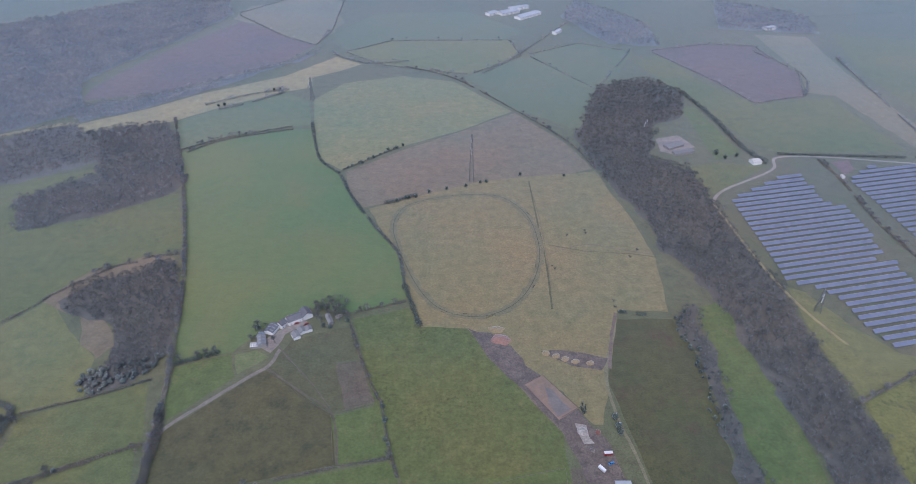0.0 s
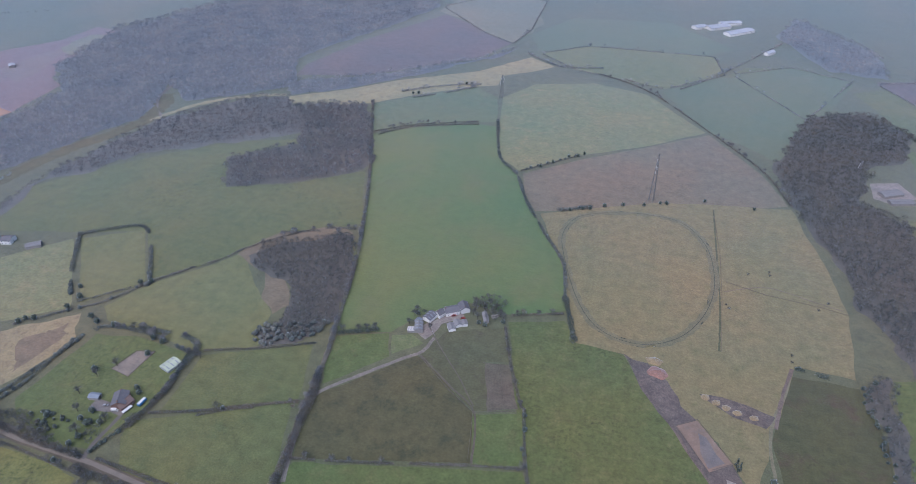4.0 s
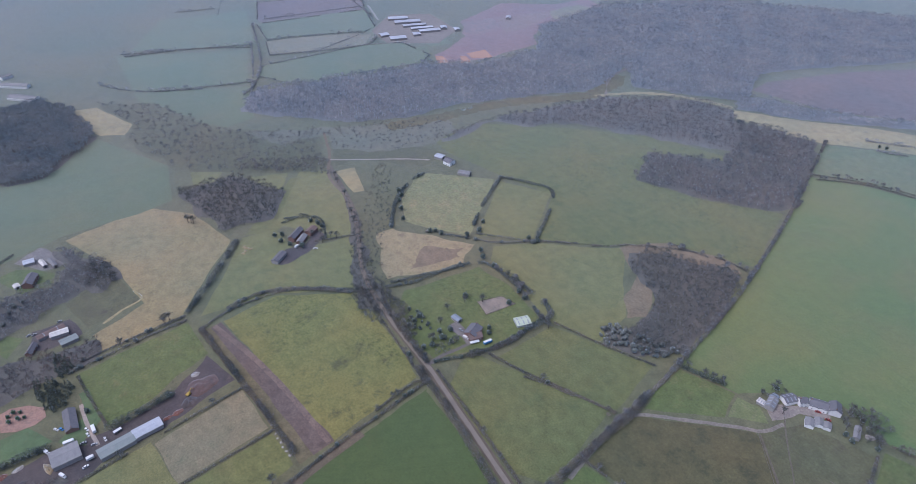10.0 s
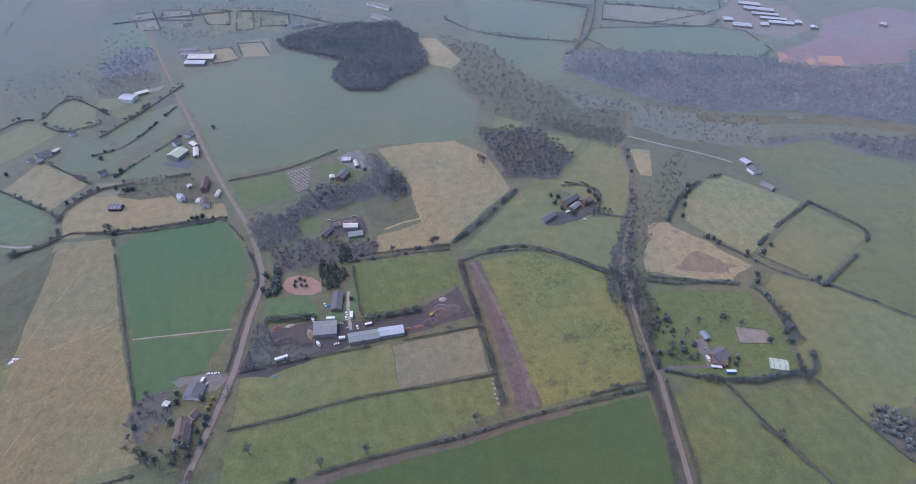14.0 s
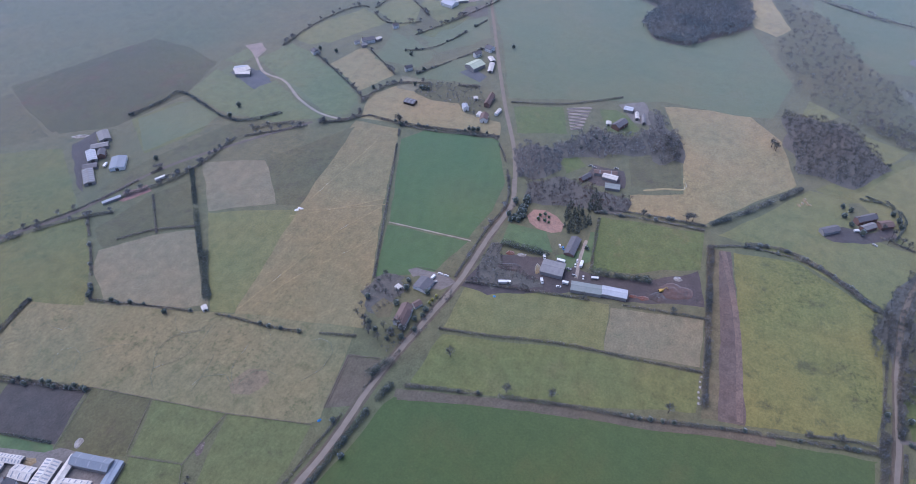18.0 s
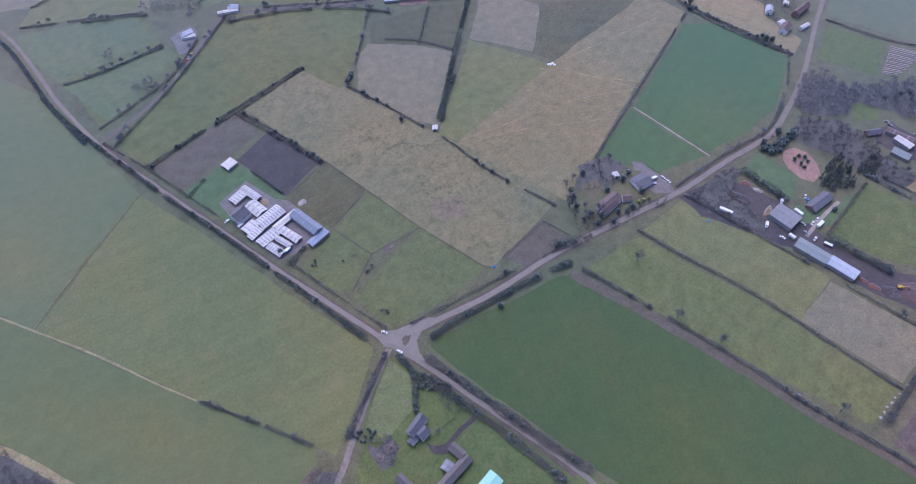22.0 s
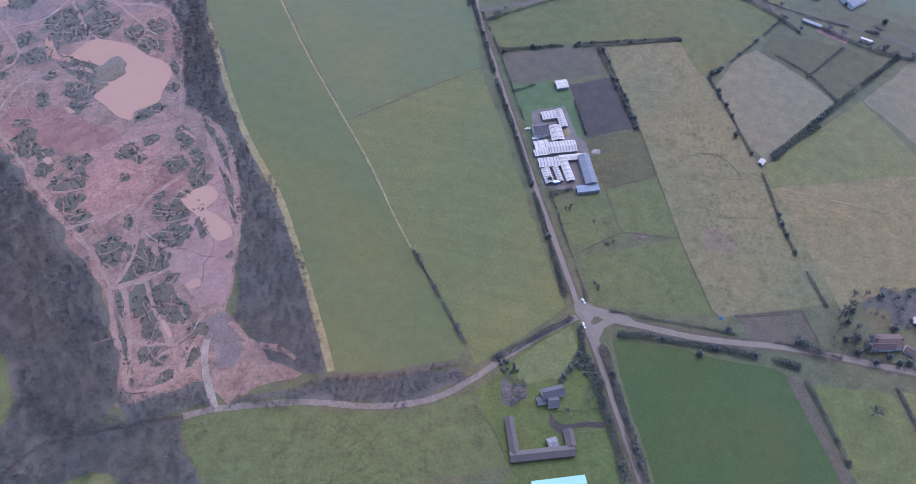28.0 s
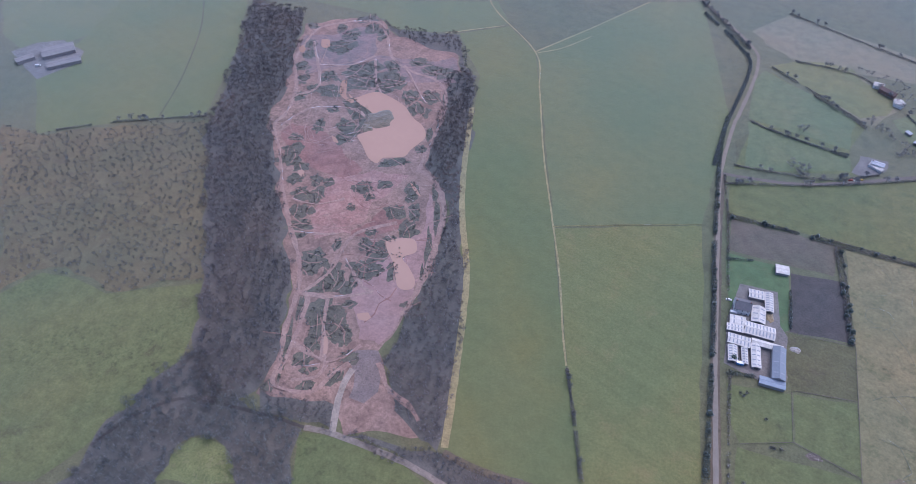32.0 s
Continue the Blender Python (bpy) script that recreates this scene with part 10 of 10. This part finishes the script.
building(-634.4, -26.3, 15.8, 9.0, 154, "house", "red brick house with a blue-grey roof", "house", M_BRICK, M_SLATE, 4.6, 2.2, 1, 1)
building(-634.4, -37.9, 5.7, 5.0, 12, "garage", "small white garage beside a house", "garage", M_RENDER, M_TINWHITE, 2.5, 0.6)
building(-667.7, -23.5, 9.2, 7.1, 87, "barn", "pale-roofed shed among trees", "shed", M_BLOCK, M_TINPALE, 3.0, 0.9)
building(-657.7, -12.8, 11.8, 3.8, 12, "shed", "white-roofed shed among trees", "shed", M_BLOCK, M_TINWHITE, 3.0, 0.9)
building(-654.0, -5.1, 15.1, 3.8, 12, "shed", "grey-roofed shed among trees", "shed", M_BLOCK, M_TINGREY, 3.0, 0.9)
building(-545.1, -16.5, 13.8, 6.5, 86, "barn", "barn with a white tin roof", "barn", M_BLOCK, M_TINWHITE, 3.4, 1.0)
building(-550.2, -22.1, 21.6, 5.7, 102, "barn", "barn with a brown rusted roof", "barn", M_BLOCK, M_TILE, 3.2, 0.9, lights=2)
building(-532.2, -11.5, 13.3, 7.2, 98, "shed", "shed with a green-grey roof", "shed", M_BLOCK, M_TINGREEN, 3.0, 0.8)
building(-537.3, -38.4, 12.4, 5.2, 150, "house", "dark-roofed bungalow among trees", "house", M_BRICK, M_SLATE, 2.7, 1.8, 1, 1)
sheet("farm_yard", [(-537.4, -40.3), (-562.6, -35.7), (-561.9, -6.4), (-536.5, -0.5), (-531.3, -25.2)], M_YARD, "muddy yard among bare trees", "yard", amount=2)
for x, y, turn in ((-558.6, -38.3, 120), (-557.0, -34.2, 102), (-563.2, -14.1, 102)):
    car(x, y, turn, M_SILVER, "silver car in the muddy yard among trees")

# ---------- houses along the straight road ----------
building(-693.6, -209.1, 18.3, 15.0, 153, "warehouse", "long warehouse with a pale green roof", "warehouse", M_BLOCK, M_GREENHOUSE, 4.5, 2.4)
sheet("slurry_pad", [(-676.6, -222.8), (-692.7, -211.6), (-679.8, -189.4), (-664.5, -192.6)], M_DARKPAD, "dark wet pad beside the warehouse", "yard", amount=0.4)
building(-697.0, -190.5, 19.0, 5.5, 12, "shed", "white-roofed shed by the road", "shed", M_BLOCK, M_TINWHITE, 3.0, 0.8)
building(-715.1, -196.4, 10.6, 6.1, 40, "shed", "white-roofed shed by the road", "shed", M_BLOCK, M_TINWHITE, 3.0, 0.8)
building(-737.8, -206.9, 8.9, 8.6, 71, "house", "white house by the road", "house", M_RENDER, M_SLATE, 4.6, 2.0, 1, 1)
building(-719.8, -216.0, 9.6, 5.7, 151, "house", "white house with a dark roof", "house", M_RENDER, M_SLATE, 4.4, 2.0, 1, 1)
building(-607.1, -187.7, 8.3, 5.8, 35, "house", "white gabled house beside the road", "house", M_RENDER, M_TINPALE, 4.2, 2.0, 1, 1)
building(-595.1, -161.9, 11.0, 7.9, 12, "house", "white gabled house with a tile roof", "house", M_RENDER, M_TILE, 4.4, 2.4, 1, 1)
building(-601.3, -169.8, 6.5, 3.9, 176, "garage", "small white garage beside a house", "garage", M_RENDER, M_TINWHITE, 2.5, 0.6)
building(-628.9, -168.0, 20.5, 5.9, 2, "house", "brick house with a brown roof", "house", M_BRICK, M_TILE, 4.6, 2.4, 1, 1)
building(-629.1, -183.9, 4.7, 4.5, 27, "shed", "small white shed behind a house", "shed", M_RENDER, M_TINWHITE, 2.4, 0.5)
building(-612.6, -152.4, 10.5, 3.4, 173, "shed", "small white shed by the road", "shed", M_RENDER, M_TINWHITE, 2.6, 0.6)
building(-597.0, -248.4, 12.2, 8.6, 86, "stable", "dark stable with roof lights", "stable", M_DARKWOOD, M_SLATE, 2.6, 1.0, lights=3)
building(-659.9, -279.2, 8.9, 4.0, 138, "house", "white house in a paddock", "house", M_RENDER, M_SLATE, 4.4, 2.0, 1, 1)
building(-704.3, -354.8, 15.7, 8.3, 130, "house", "white house with a grey roof", "house", M_RENDER, M_SLATE, 4.4, 2.0, 1, 1)
building(-695.3, -365.6, 6.3, 3.2, 145, "barn", "white barn by the lane", "barn", M_RENDER, M_TINGREY, 3.2, 1.2)
building(-691.5, -354.3, 6.8, 5.7, 141, "barn", "grey barn by the lane", "barn", M_BLOCK, M_TINGREY, 3.2, 1.2)
building(-712.9, -345.1, 7.9, 4.7, 151, "shed", "white shed by the lane", "shed", M_BLOCK, M_TINWHITE, 3.0, 0.8)
building(-750.4, -339.3, 6.8, 4.3, 130, "house", "white house by the lane", "house", M_RENDER, M_SLATE, 4.2, 1.8, 1, 1)
building(-836.4, -299.8, 18.8, 15.2, 74, "house", "large pale-roofed house by the road", "house", M_RENDER, M_TINPALE, 4.2, 1.6, 1, 1)
building(-851.2, -288.0, 16.2, 7.4, 122, "shed", "white-roofed sheds by the road", "shed", M_BLOCK, M_TINWHITE, 3.0, 0.8)
sheet("car_park", [(-856.6, -291.2), (-877.8, -264.4), (-861.7, -267.8), (-849.5, -280.5)], M_PALEYARD, "pale gravel car park ground", "yard")
sheet("garden_plot", [(-814.2, -277.0), (-837.5, -276.6), (-855.7, -252.8), (-827.4, -241.0), (-814.2, -253.0)], M_MUDGRASS, "brown garden plot by houses", "garden")
building(-957.8, -232.5, 35.8, 16.5, 86, "warehouse", "long warehouse with a white roof", "warehouse", M_BLOCK, M_TINWHITE, 4.0, 1.4)
building(-938.6, -237.3, 27.5, 11.9, 85, "warehouse", "long warehouse with a pale roof", "warehouse", M_BLOCK, M_TINPALE, 4.0, 1.4)
sheet("farm_yard", [(-580.3, -471.9), (-601.0, -463.4), (-588.3, -434.4), (-585.5, -418.8), (-558.3, -423.6), (-572.2, -452.8)], M_DARKPAD, "dark farmyard by the winding lane", "yard")
building(-589.2, -462.3, 13.8, 7.4, 123, "barn", "pale-roofed barn beside a farmyard", "barn", M_BLOCK, M_TINPALE, 3.6, 1.0)
building(-580.2, -453.0, 16.4, 7.4, 111, "barn", "white-roofed barn beside a farmyard", "barn", M_BLOCK, M_TINWHITE, 3.6, 1.0)
sheet("farm_yard", [(-641.5, -493.4), (-654.9, -477.3), (-641.4, -461.8), (-617.2, -460.8), (-631.3, -476.7)], M_PALEYARD, "pale gravel yard of a farm", "yard")
building(-655.5, -401.8, 7.8, 7.6, 58, "house", "small white house among fields", "house", M_RENDER, M_SLATE, 3.8, 1.6, 1, 1)
for x, y in [(-627.7, -245.4), (-628.7, -241.0), (-627.0, -248.6), (-572.2, -170.1), (-571.2, -164.8), (-574.2, -160.7), (-562.7, -245.3), (-553.2, -239.1), (-665.8, -400.7), (-666.3, -378.8), (-608.8, -299.2), (-632.3, -258.8), (-522.4, -418.7), (-664.1, -262.2), (-692.4, -290.9), (-753.1, -181.6), (-502.0, -415.9), (-412.9, -439.4), (-403.3, -406.0)]:
    tree(x, y, "leafy", 1.2, "dark evergreen tree among fields", M_BARK, M_DARKLEAF)
for x, y in [(-649.7, 126.6), (-654.5, 122.4), (-299.0, -79.4), (-285.0, -31.4), (-292.6, -1.1), (-309.9, 75.6), (-556.9, -241.8), (-559.4, -245.3), (-509.4, 59.2), (-513.0, 64.4), (-306.2, -121.5), (-299.5, -128.0), (-310.4, -127.5), (-296.1, -144.6), (-305.2, -152.8), (-501.7, 22.5)]:
    tree(x, y, "bare", 1.15, "spreading bare tree in the fields", M_BARK, M_TWIG)

# ---------- farm cluster by the side lane ----------
building(-365.4, -479.5, 23.2, 9.7, 48, "poultry_shed", "long grey shed with rows of white vents", "shed", M_BLOCK, M_TINGREY, 3.0, 1.2, lights=7)
building(-423.0, -513.3, 17.3, 10.8, 53, "barn", "grey-roofed barn in a farmyard", "barn", M_BLOCK, M_TINGREY, 3.6, 1.4)
building(-408.2, -505.0, 16.4, 7.5, 130, "barn", "grey-roofed barn in a farmyard", "barn", M_BLOCK, M_TINGREY, 3.4, 1.0)
building(-392.0, -500.6, 18.2, 8.7, 50, "barn", "barn with white roof lights", "barn", M_BLOCK, M_TINPALE, 3.4, 1.0, lights=5)
building(-378.8, -490.4, 13.1, 7.2, 128, "shed", "dark-roofed shed in a farmyard", "shed", M_BLOCK, M_SLATE, 2.8, 0.8)
building(-398.5, -493.5, 10.6, 7.0, 38, "house", "brick house with a grey roof", "house", M_BRICK, M_SLATE, 4.4, 1.8, 1, 1)
building(-392.7, -467.9, 19.1, 13.9, 33, "barn", "barn with a blue-grey roof and a white edge", "barn", M_RENDER, M_TINBLUE, 3.4, 1.2)
building(-347.1, -435.3, 16.4, 2.9, 148, "stable", "long low pale stable", "stable", M_BLOCK, M_TINPALE, 2.4, 0.7)
sheet("red_plot", [(-360.6, -435.6), (-376.4, -420.4), (-371.7, -413.9), (-354.6, -426.1)], M_REDEARTH, "plot of reddish bare ground", "yard")
sheet("farm_yard", [(-401.5, -536.0), (-429.5, -530.7), (-390.4, -491.9), (-379.5, -501.0), (-347.3, -470.5), (-354.7, -485.9)], M_YARD, "muddy farmyard with scrap", "yard", amount=2)
trailer(-386.4, -478.7, -163, M_WHITE, "white caravan by the lane", 6, 2.6, name="caravan", category="caravan")
trailer(-388.9, -414.2, 151, M_WHITE, "white lorry trailer on the lane", 10)
mound(-416, -539, 8.7, 3.5, 119, 1.2, M_RUBBLE, "row of scrapped pale vehicles and rubble", "mound", "scrap")
building(-223.2, -526.3, 9.4, 6.1, 143, "house", "pale-roofed house by the lane", "house", M_RENDER, M_TINPALE, 3.6, 1.4, 1, 1)
building(-586.3, -459.0, 17.5, 11.0, 142, "barn", "white-roofed barn beside a farmyard", "barn", M_BLOCK, M_TINWHITE, 3.6, 1.0)
building(-170.2, -516.1, 12.3, 4.4, 156, "stable", "long white mobile home", "mobile home", M_RENDER, M_TINWHITE, 2.4, 0.5)
building(-216.5, -525.0, 18.9, 3.8, 157, "stable", "long white-roofed stable by the lane", "stable", M_RENDER, M_TINWHITE, 2.4, 0.5)
building(-191.4, -584.1, 5.4, 3.7, 143, "shed", "small pale shed in a paddock", "shed", M_BLOCK, M_TINPALE, 2.4, 0.5)
building(-199.6, -571.8, 5.6, 4.8, 65, "shed", "small pale shed in a paddock", "shed", M_BLOCK, M_TINPALE, 2.4, 0.5)
building(-207.9, -562.5, 5.5, 4.3, 162, "shed", "small white shed in a paddock", "shed", M_RENDER, M_TINWHITE, 2.4, 0.8)
building(-166.0, -643.0, 16.2, 6.0, 157, "house", "brick house with a brown roof", "house", M_BRICK, M_TILE, 4.4, 1.8, 1, 1)
building(-178.4, -628.0, 8.2, 7.7, 160, "house", "white house beside a lane", "house", M_RENDER, M_TINWHITE, 4.0, 1.4, 1, 1)
sheet("smallholding_yard", [(-155.9, -527.7), (-179.2, -532.5), (-178.3, -515.6), (-162.2, -498.1), (-151.9, -500.1)], M_YARDGREY, "grey cluttered smallholding yard", "yard", amount=2)
for n, (x, y, turn) in enumerate(((-152.9, -488.5, -143), (-157.0, -490.7, -143), (-160.8, -493.3, -143))):
    car(x, y, turn, (M_RED, M_WHITE, M_YELLOW)[n], ("red car parked on the verge", "white car parked on the verge", "yellow car parked on the verge")[n])
building(-270.7, -274.7, 4.5, 3.9, 53, "field_shelter", "small white field shelter by a hedge", "shed", M_RENDER, M_TINWHITE, 2.3, 0.6)
for n, (x, y) in enumerate([(-398.0, -271.1), (-399.1, -269.9), (-401.7, -269.4), (-401.6, -267.2)]):
    mound(x, y, 1.6, 1.2, 40 * n, 1.0, M_WHITE, "white wrapped bale on the field edge", "bale", "bale")
mound(-218, -142, 1.7, 1.0, 147, 1.0, M_BLUE, "blue tarpaulin over a heap", "tarpaulin", "tarpaulin")
mound(-366, -69, 1.4, 1.2, 105, 0.9, M_BLUE, "blue tarpaulin over a heap", "tarpaulin", "tarpaulin")
car(-127.2, -150.5, 122, M_WHITE, "white car at the junction")
car(-126.4, -132.6, 111, M_WHITE, "white car at the junction")
sheet("traffic_island", [(-131.5, -136.4), (-136.9, -138.7), (-140.0, -137.7), (-136.4, -135.0), (-131.7, -133.4)], M_MUDGRASS, "grass island in the road junction", "island")
for x, y in [(-220.1, -132.7), (-255.7, -300.9), (-250.0, -347.6), (-247.4, -368.3), (-253.8, -372.3), (-105.0, -200.0), (-178.3, -306.3), (-199.6, -115.3), (-108.1, -250.9)]:
    tree(x, y, "leafy", 1.1, "dark round evergreen on a field edge", M_BARK, M_DARKLEAF)
sheet("rush_patch", [(-219.5, -215.7), (-236.0, -210.5), (-239.7, -198.3), (-231.9, -190.4), (-217.6, -197.7), (-213.8, -209.7)], M_BRACKEN, "pinkish brown patch of dead rush", "rushes", amount=1.2)
mound(-171, -204, 5.7, 2.8, -167, 0.5, M_RUBBLEDARK, "low patch of rubble and weeds", "rubble_patch", "rubble")
for x, y in [(-121.3, -225.3), (-123.1, -228.3), (-119.1, -226.3), (-138.5, -215.2), (-147.5, -197.0), (-151.4, -198.4), (-145.6, -196.6), (-135.8, -164.6), (-137.8, -162.5), (-138.0, -160.8)]:
    tree(x, y, "scrub", 1.0, "low dark bush in a paddock", M_BARK, M_HEATHTWIG, "shrub")
fence([(-149.3, -243.9), (-157.0, -208.3)], "pale wooden paddock fence rails")
fence([(-128.1, -190.1), (-157.0, -207.4), (-199.3, -203.2)])
fence([(-182.1, -302.9), (-199.3, -202.3), (-213.1, -145.2)])
fence([(-135.9, -293.1), (-182.0, -304.1)])
fence([(-188.7, -258.5), (-151.3, -246.4)])
fence([(-228.3, -142.8), (-272.6, -148.2), (-278.7, -126.3)])
fence([(-278.5, -124.6), (-273.4, -149.5), (-227.7, -144.5)])

# ---------- far farms and works ----------
sheet("farm_yard", [(665.6, -254.5), (655.8, -279.8), (635.9, -297.8), (597.9, -292.8), (585.4, -274.5), (597.6, -233.8), (624.0, -240.4)], M_YARDGREY, "grey concrete yard of a far farm", "yard")
building(620.1, -278.8, 32.2, 18.0, 57, "barn", "low grey-roofed barn in a farmyard", "barn", M_BLOCK, M_TINGREY, 3.4, 1.0)
building(596.1, -266.6, 32.6, 10.6, 55, "barn", "low grey-roofed barn in a farmyard", "barn", M_BLOCK, M_TINGREY, 3.4, 1.0)
building(637.0, -250.6, 17.6, 8.8, 68, "barn", "grey-roofed barn in a farmyard", "barn", M_BLOCK, M_TINGREY, 3.4, 1.0)
van(616.5, -250.1, -137, M_WHITE, "white van in a far farmyard")
building(-170.5, -519.6, 10.8, 5.7, 179, "house", "pale-roofed house by the lane", "house", M_RENDER, M_TINPALE, 3.6, 1.2, 1, 1)
building(-156.3, -652.0, 8.9, 6.9, 2, "house", "white house beside a lane", "house", M_RENDER, M_TINWHITE, 3.6, 1.2, 1, 1)
building(-177.6, -629.3, 8.7, 8.0, 98, "house", "white house beside a lane", "house", M_RENDER, M_TINWHITE, 3.6, 1.2, 1, 1)
for spot in ((-1021.5, 591.7, 28.1, 13.9, 72), (-1021.7, 629.1, 12.7, 11.4, 76), (-1025.9, 659.1, 38.0, 11.6, 72), (-1088.9, 651.2, 47.5, 13.1, 68), (-1064.9, 651.3, 42.3, 9.5, 71), (-1044.6, 655.0, 40.1, 9.3, 71), (-1115.2, 646.6, 35.8, 13.5, 65), (-1048.7, 579.5, 15.1, 13.6, 84), (-1003.9, 703.2, 12.3, 9.5, 158), (-1025.2, 688.9, 12.6, 10.5, 156), (-1007.4, 822.8, 14.0, 8.7, 138)):
    building(*spot, "works_shed", "long pale-roofed shed of the brickworks", "works shed", M_BLOCK, M_TINPALE, 3.4, 1.0, group="works sheds")
for pts in ([(-917.9, 600.6), (-911.9, 611.3), (-880.2, 604.7), (-888.4, 588.0)], [(-895.1, 634.0), (-890.9, 642.7), (-866.1, 635.8), (-869.9, 620.1)], [(-900.3, 652.1), (-898.3, 687.0), (-861.3, 676.1), (-877.1, 646.5)]):
    sheet("settling_pond", pts, M_SILTWATER, "pale settling pond at the brickworks", "pond", amount=1)
building(-608.0, 419.3, 10.5, 10.5, 16, "house", "white house on the meadow edge", "house", M_RENDER, M_SLATE, 4.4, 2.0, 1, 1)
building(-625.8, 417.6, 10.5, 9.1, 24, "barn", "pale-roofed barn by the white house", "barn", M_BLOCK, M_TINPALE, 3.2, 1.0)
building(-576.4, 419.4, 14.0, 8.0, 37, "barn", "grey-roofed barn in a farmyard", "barn", M_BLOCK, M_TINGREY, 3.2, 1.0)
for x, y in [(-499.6, 322.2), (-496.5, 327.2), (-490.0, 329.8), (-575.7, 333.1), (-567.0, 325.3), (-552.4, 319.4), (-534.6, 311.4), (-585.0, 335.4), (-472.2, 349.8), (-432.3, 397.7), (-424.8, 403.0), (-482.9, 377.4), (-472.4, 365.1), (-358.9, 234.4), (-360.8, 212.6), (-365.8, 320.0), (-363.0, 335.2), (-372.7, 336.7), (-415.5, 341.0), (-433.7, 341.4), (-443.0, 345.3)]:
    tree(x, y, "leafy", 1.25, "dark evergreen thorn bush", M_BARK, M_DARKLEAF)
for x, y in [(-652.1, 125.3), (-600.3, 39.4), (-599.5, 34.5), (-513.8, 60.8), (-612.3, 26.0), (-622.6, 26.1), (-385.8, 341.1), (-523.5, 255.0), (-505.1, 247.3), (-485.7, 242.1), (-467.1, 237.1), (-451.1, 230.3), (-439.1, 231.9), (-427.2, 233.4), (-403.2, 226.7), (-386.3, 224.2), (-377.3, 224.0), (-654.5, 290.9), (-641.0, 287.2), (-612.9, 282.4), (-576.5, 272.4), (-560.3, 266.5)]:
    tree(x, y, "bare", 1.0, "bare tree along the lane", M_BARK, M_TWIG)
for spot in ((-983.4, -256.6, 26.0, 10.1, 94), (-967.5, -242.0, 41.2, 11.7, 87), (-1088.4, -281.0, 12.8, 8.5, 121), (-1200.9, -226.8, 18.5, 8.3, 112), (-1147.3, 18.6, 45.9, 9.3, 52), (-1091.1, 24.4, 42.7, 11.7, 45), (-1067.3, -109.1, 17.1, 7.1, 100), (-1075.2, -88.6, 17.9, 7.0, 108), (-1050.6, -60.1, 13.3, 6.8, 107), (-1190.1, 13.7, 15.6, 8.1, 110)):
    building(*spot, "house", "far white and grey village building", "house", M_RENDER, M_TINGREY, 4.2, 1.6, 1, 1, group="far village")
for spot in ((99.0, 1343.7, 43.2, 20.2, 34), (135.3, 1322.1, 57.7, 18.2, 42), (66.1, 1334.7, 23.7, 14.8, 41), (571.6, 1240.0, 20.9, 11.3, 19), (179.5, 1219.9, 21.0, 8.5, 53), (121.5, 1373.8, 40.0, 14.4, 24)):
    building(*spot, "house", "far white village building", "house", M_RENDER, M_TINPALE, 4.2, 1.6, 1, 1, group="far village")


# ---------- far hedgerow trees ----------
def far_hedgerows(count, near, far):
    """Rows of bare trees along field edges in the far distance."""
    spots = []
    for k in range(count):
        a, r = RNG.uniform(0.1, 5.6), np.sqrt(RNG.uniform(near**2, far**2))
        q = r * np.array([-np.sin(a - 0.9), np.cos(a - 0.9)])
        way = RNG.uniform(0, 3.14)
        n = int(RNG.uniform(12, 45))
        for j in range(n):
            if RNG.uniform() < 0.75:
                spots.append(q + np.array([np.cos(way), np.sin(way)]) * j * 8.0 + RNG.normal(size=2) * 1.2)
    # M_TWIGFAR already holds the haze of the distance in its colour
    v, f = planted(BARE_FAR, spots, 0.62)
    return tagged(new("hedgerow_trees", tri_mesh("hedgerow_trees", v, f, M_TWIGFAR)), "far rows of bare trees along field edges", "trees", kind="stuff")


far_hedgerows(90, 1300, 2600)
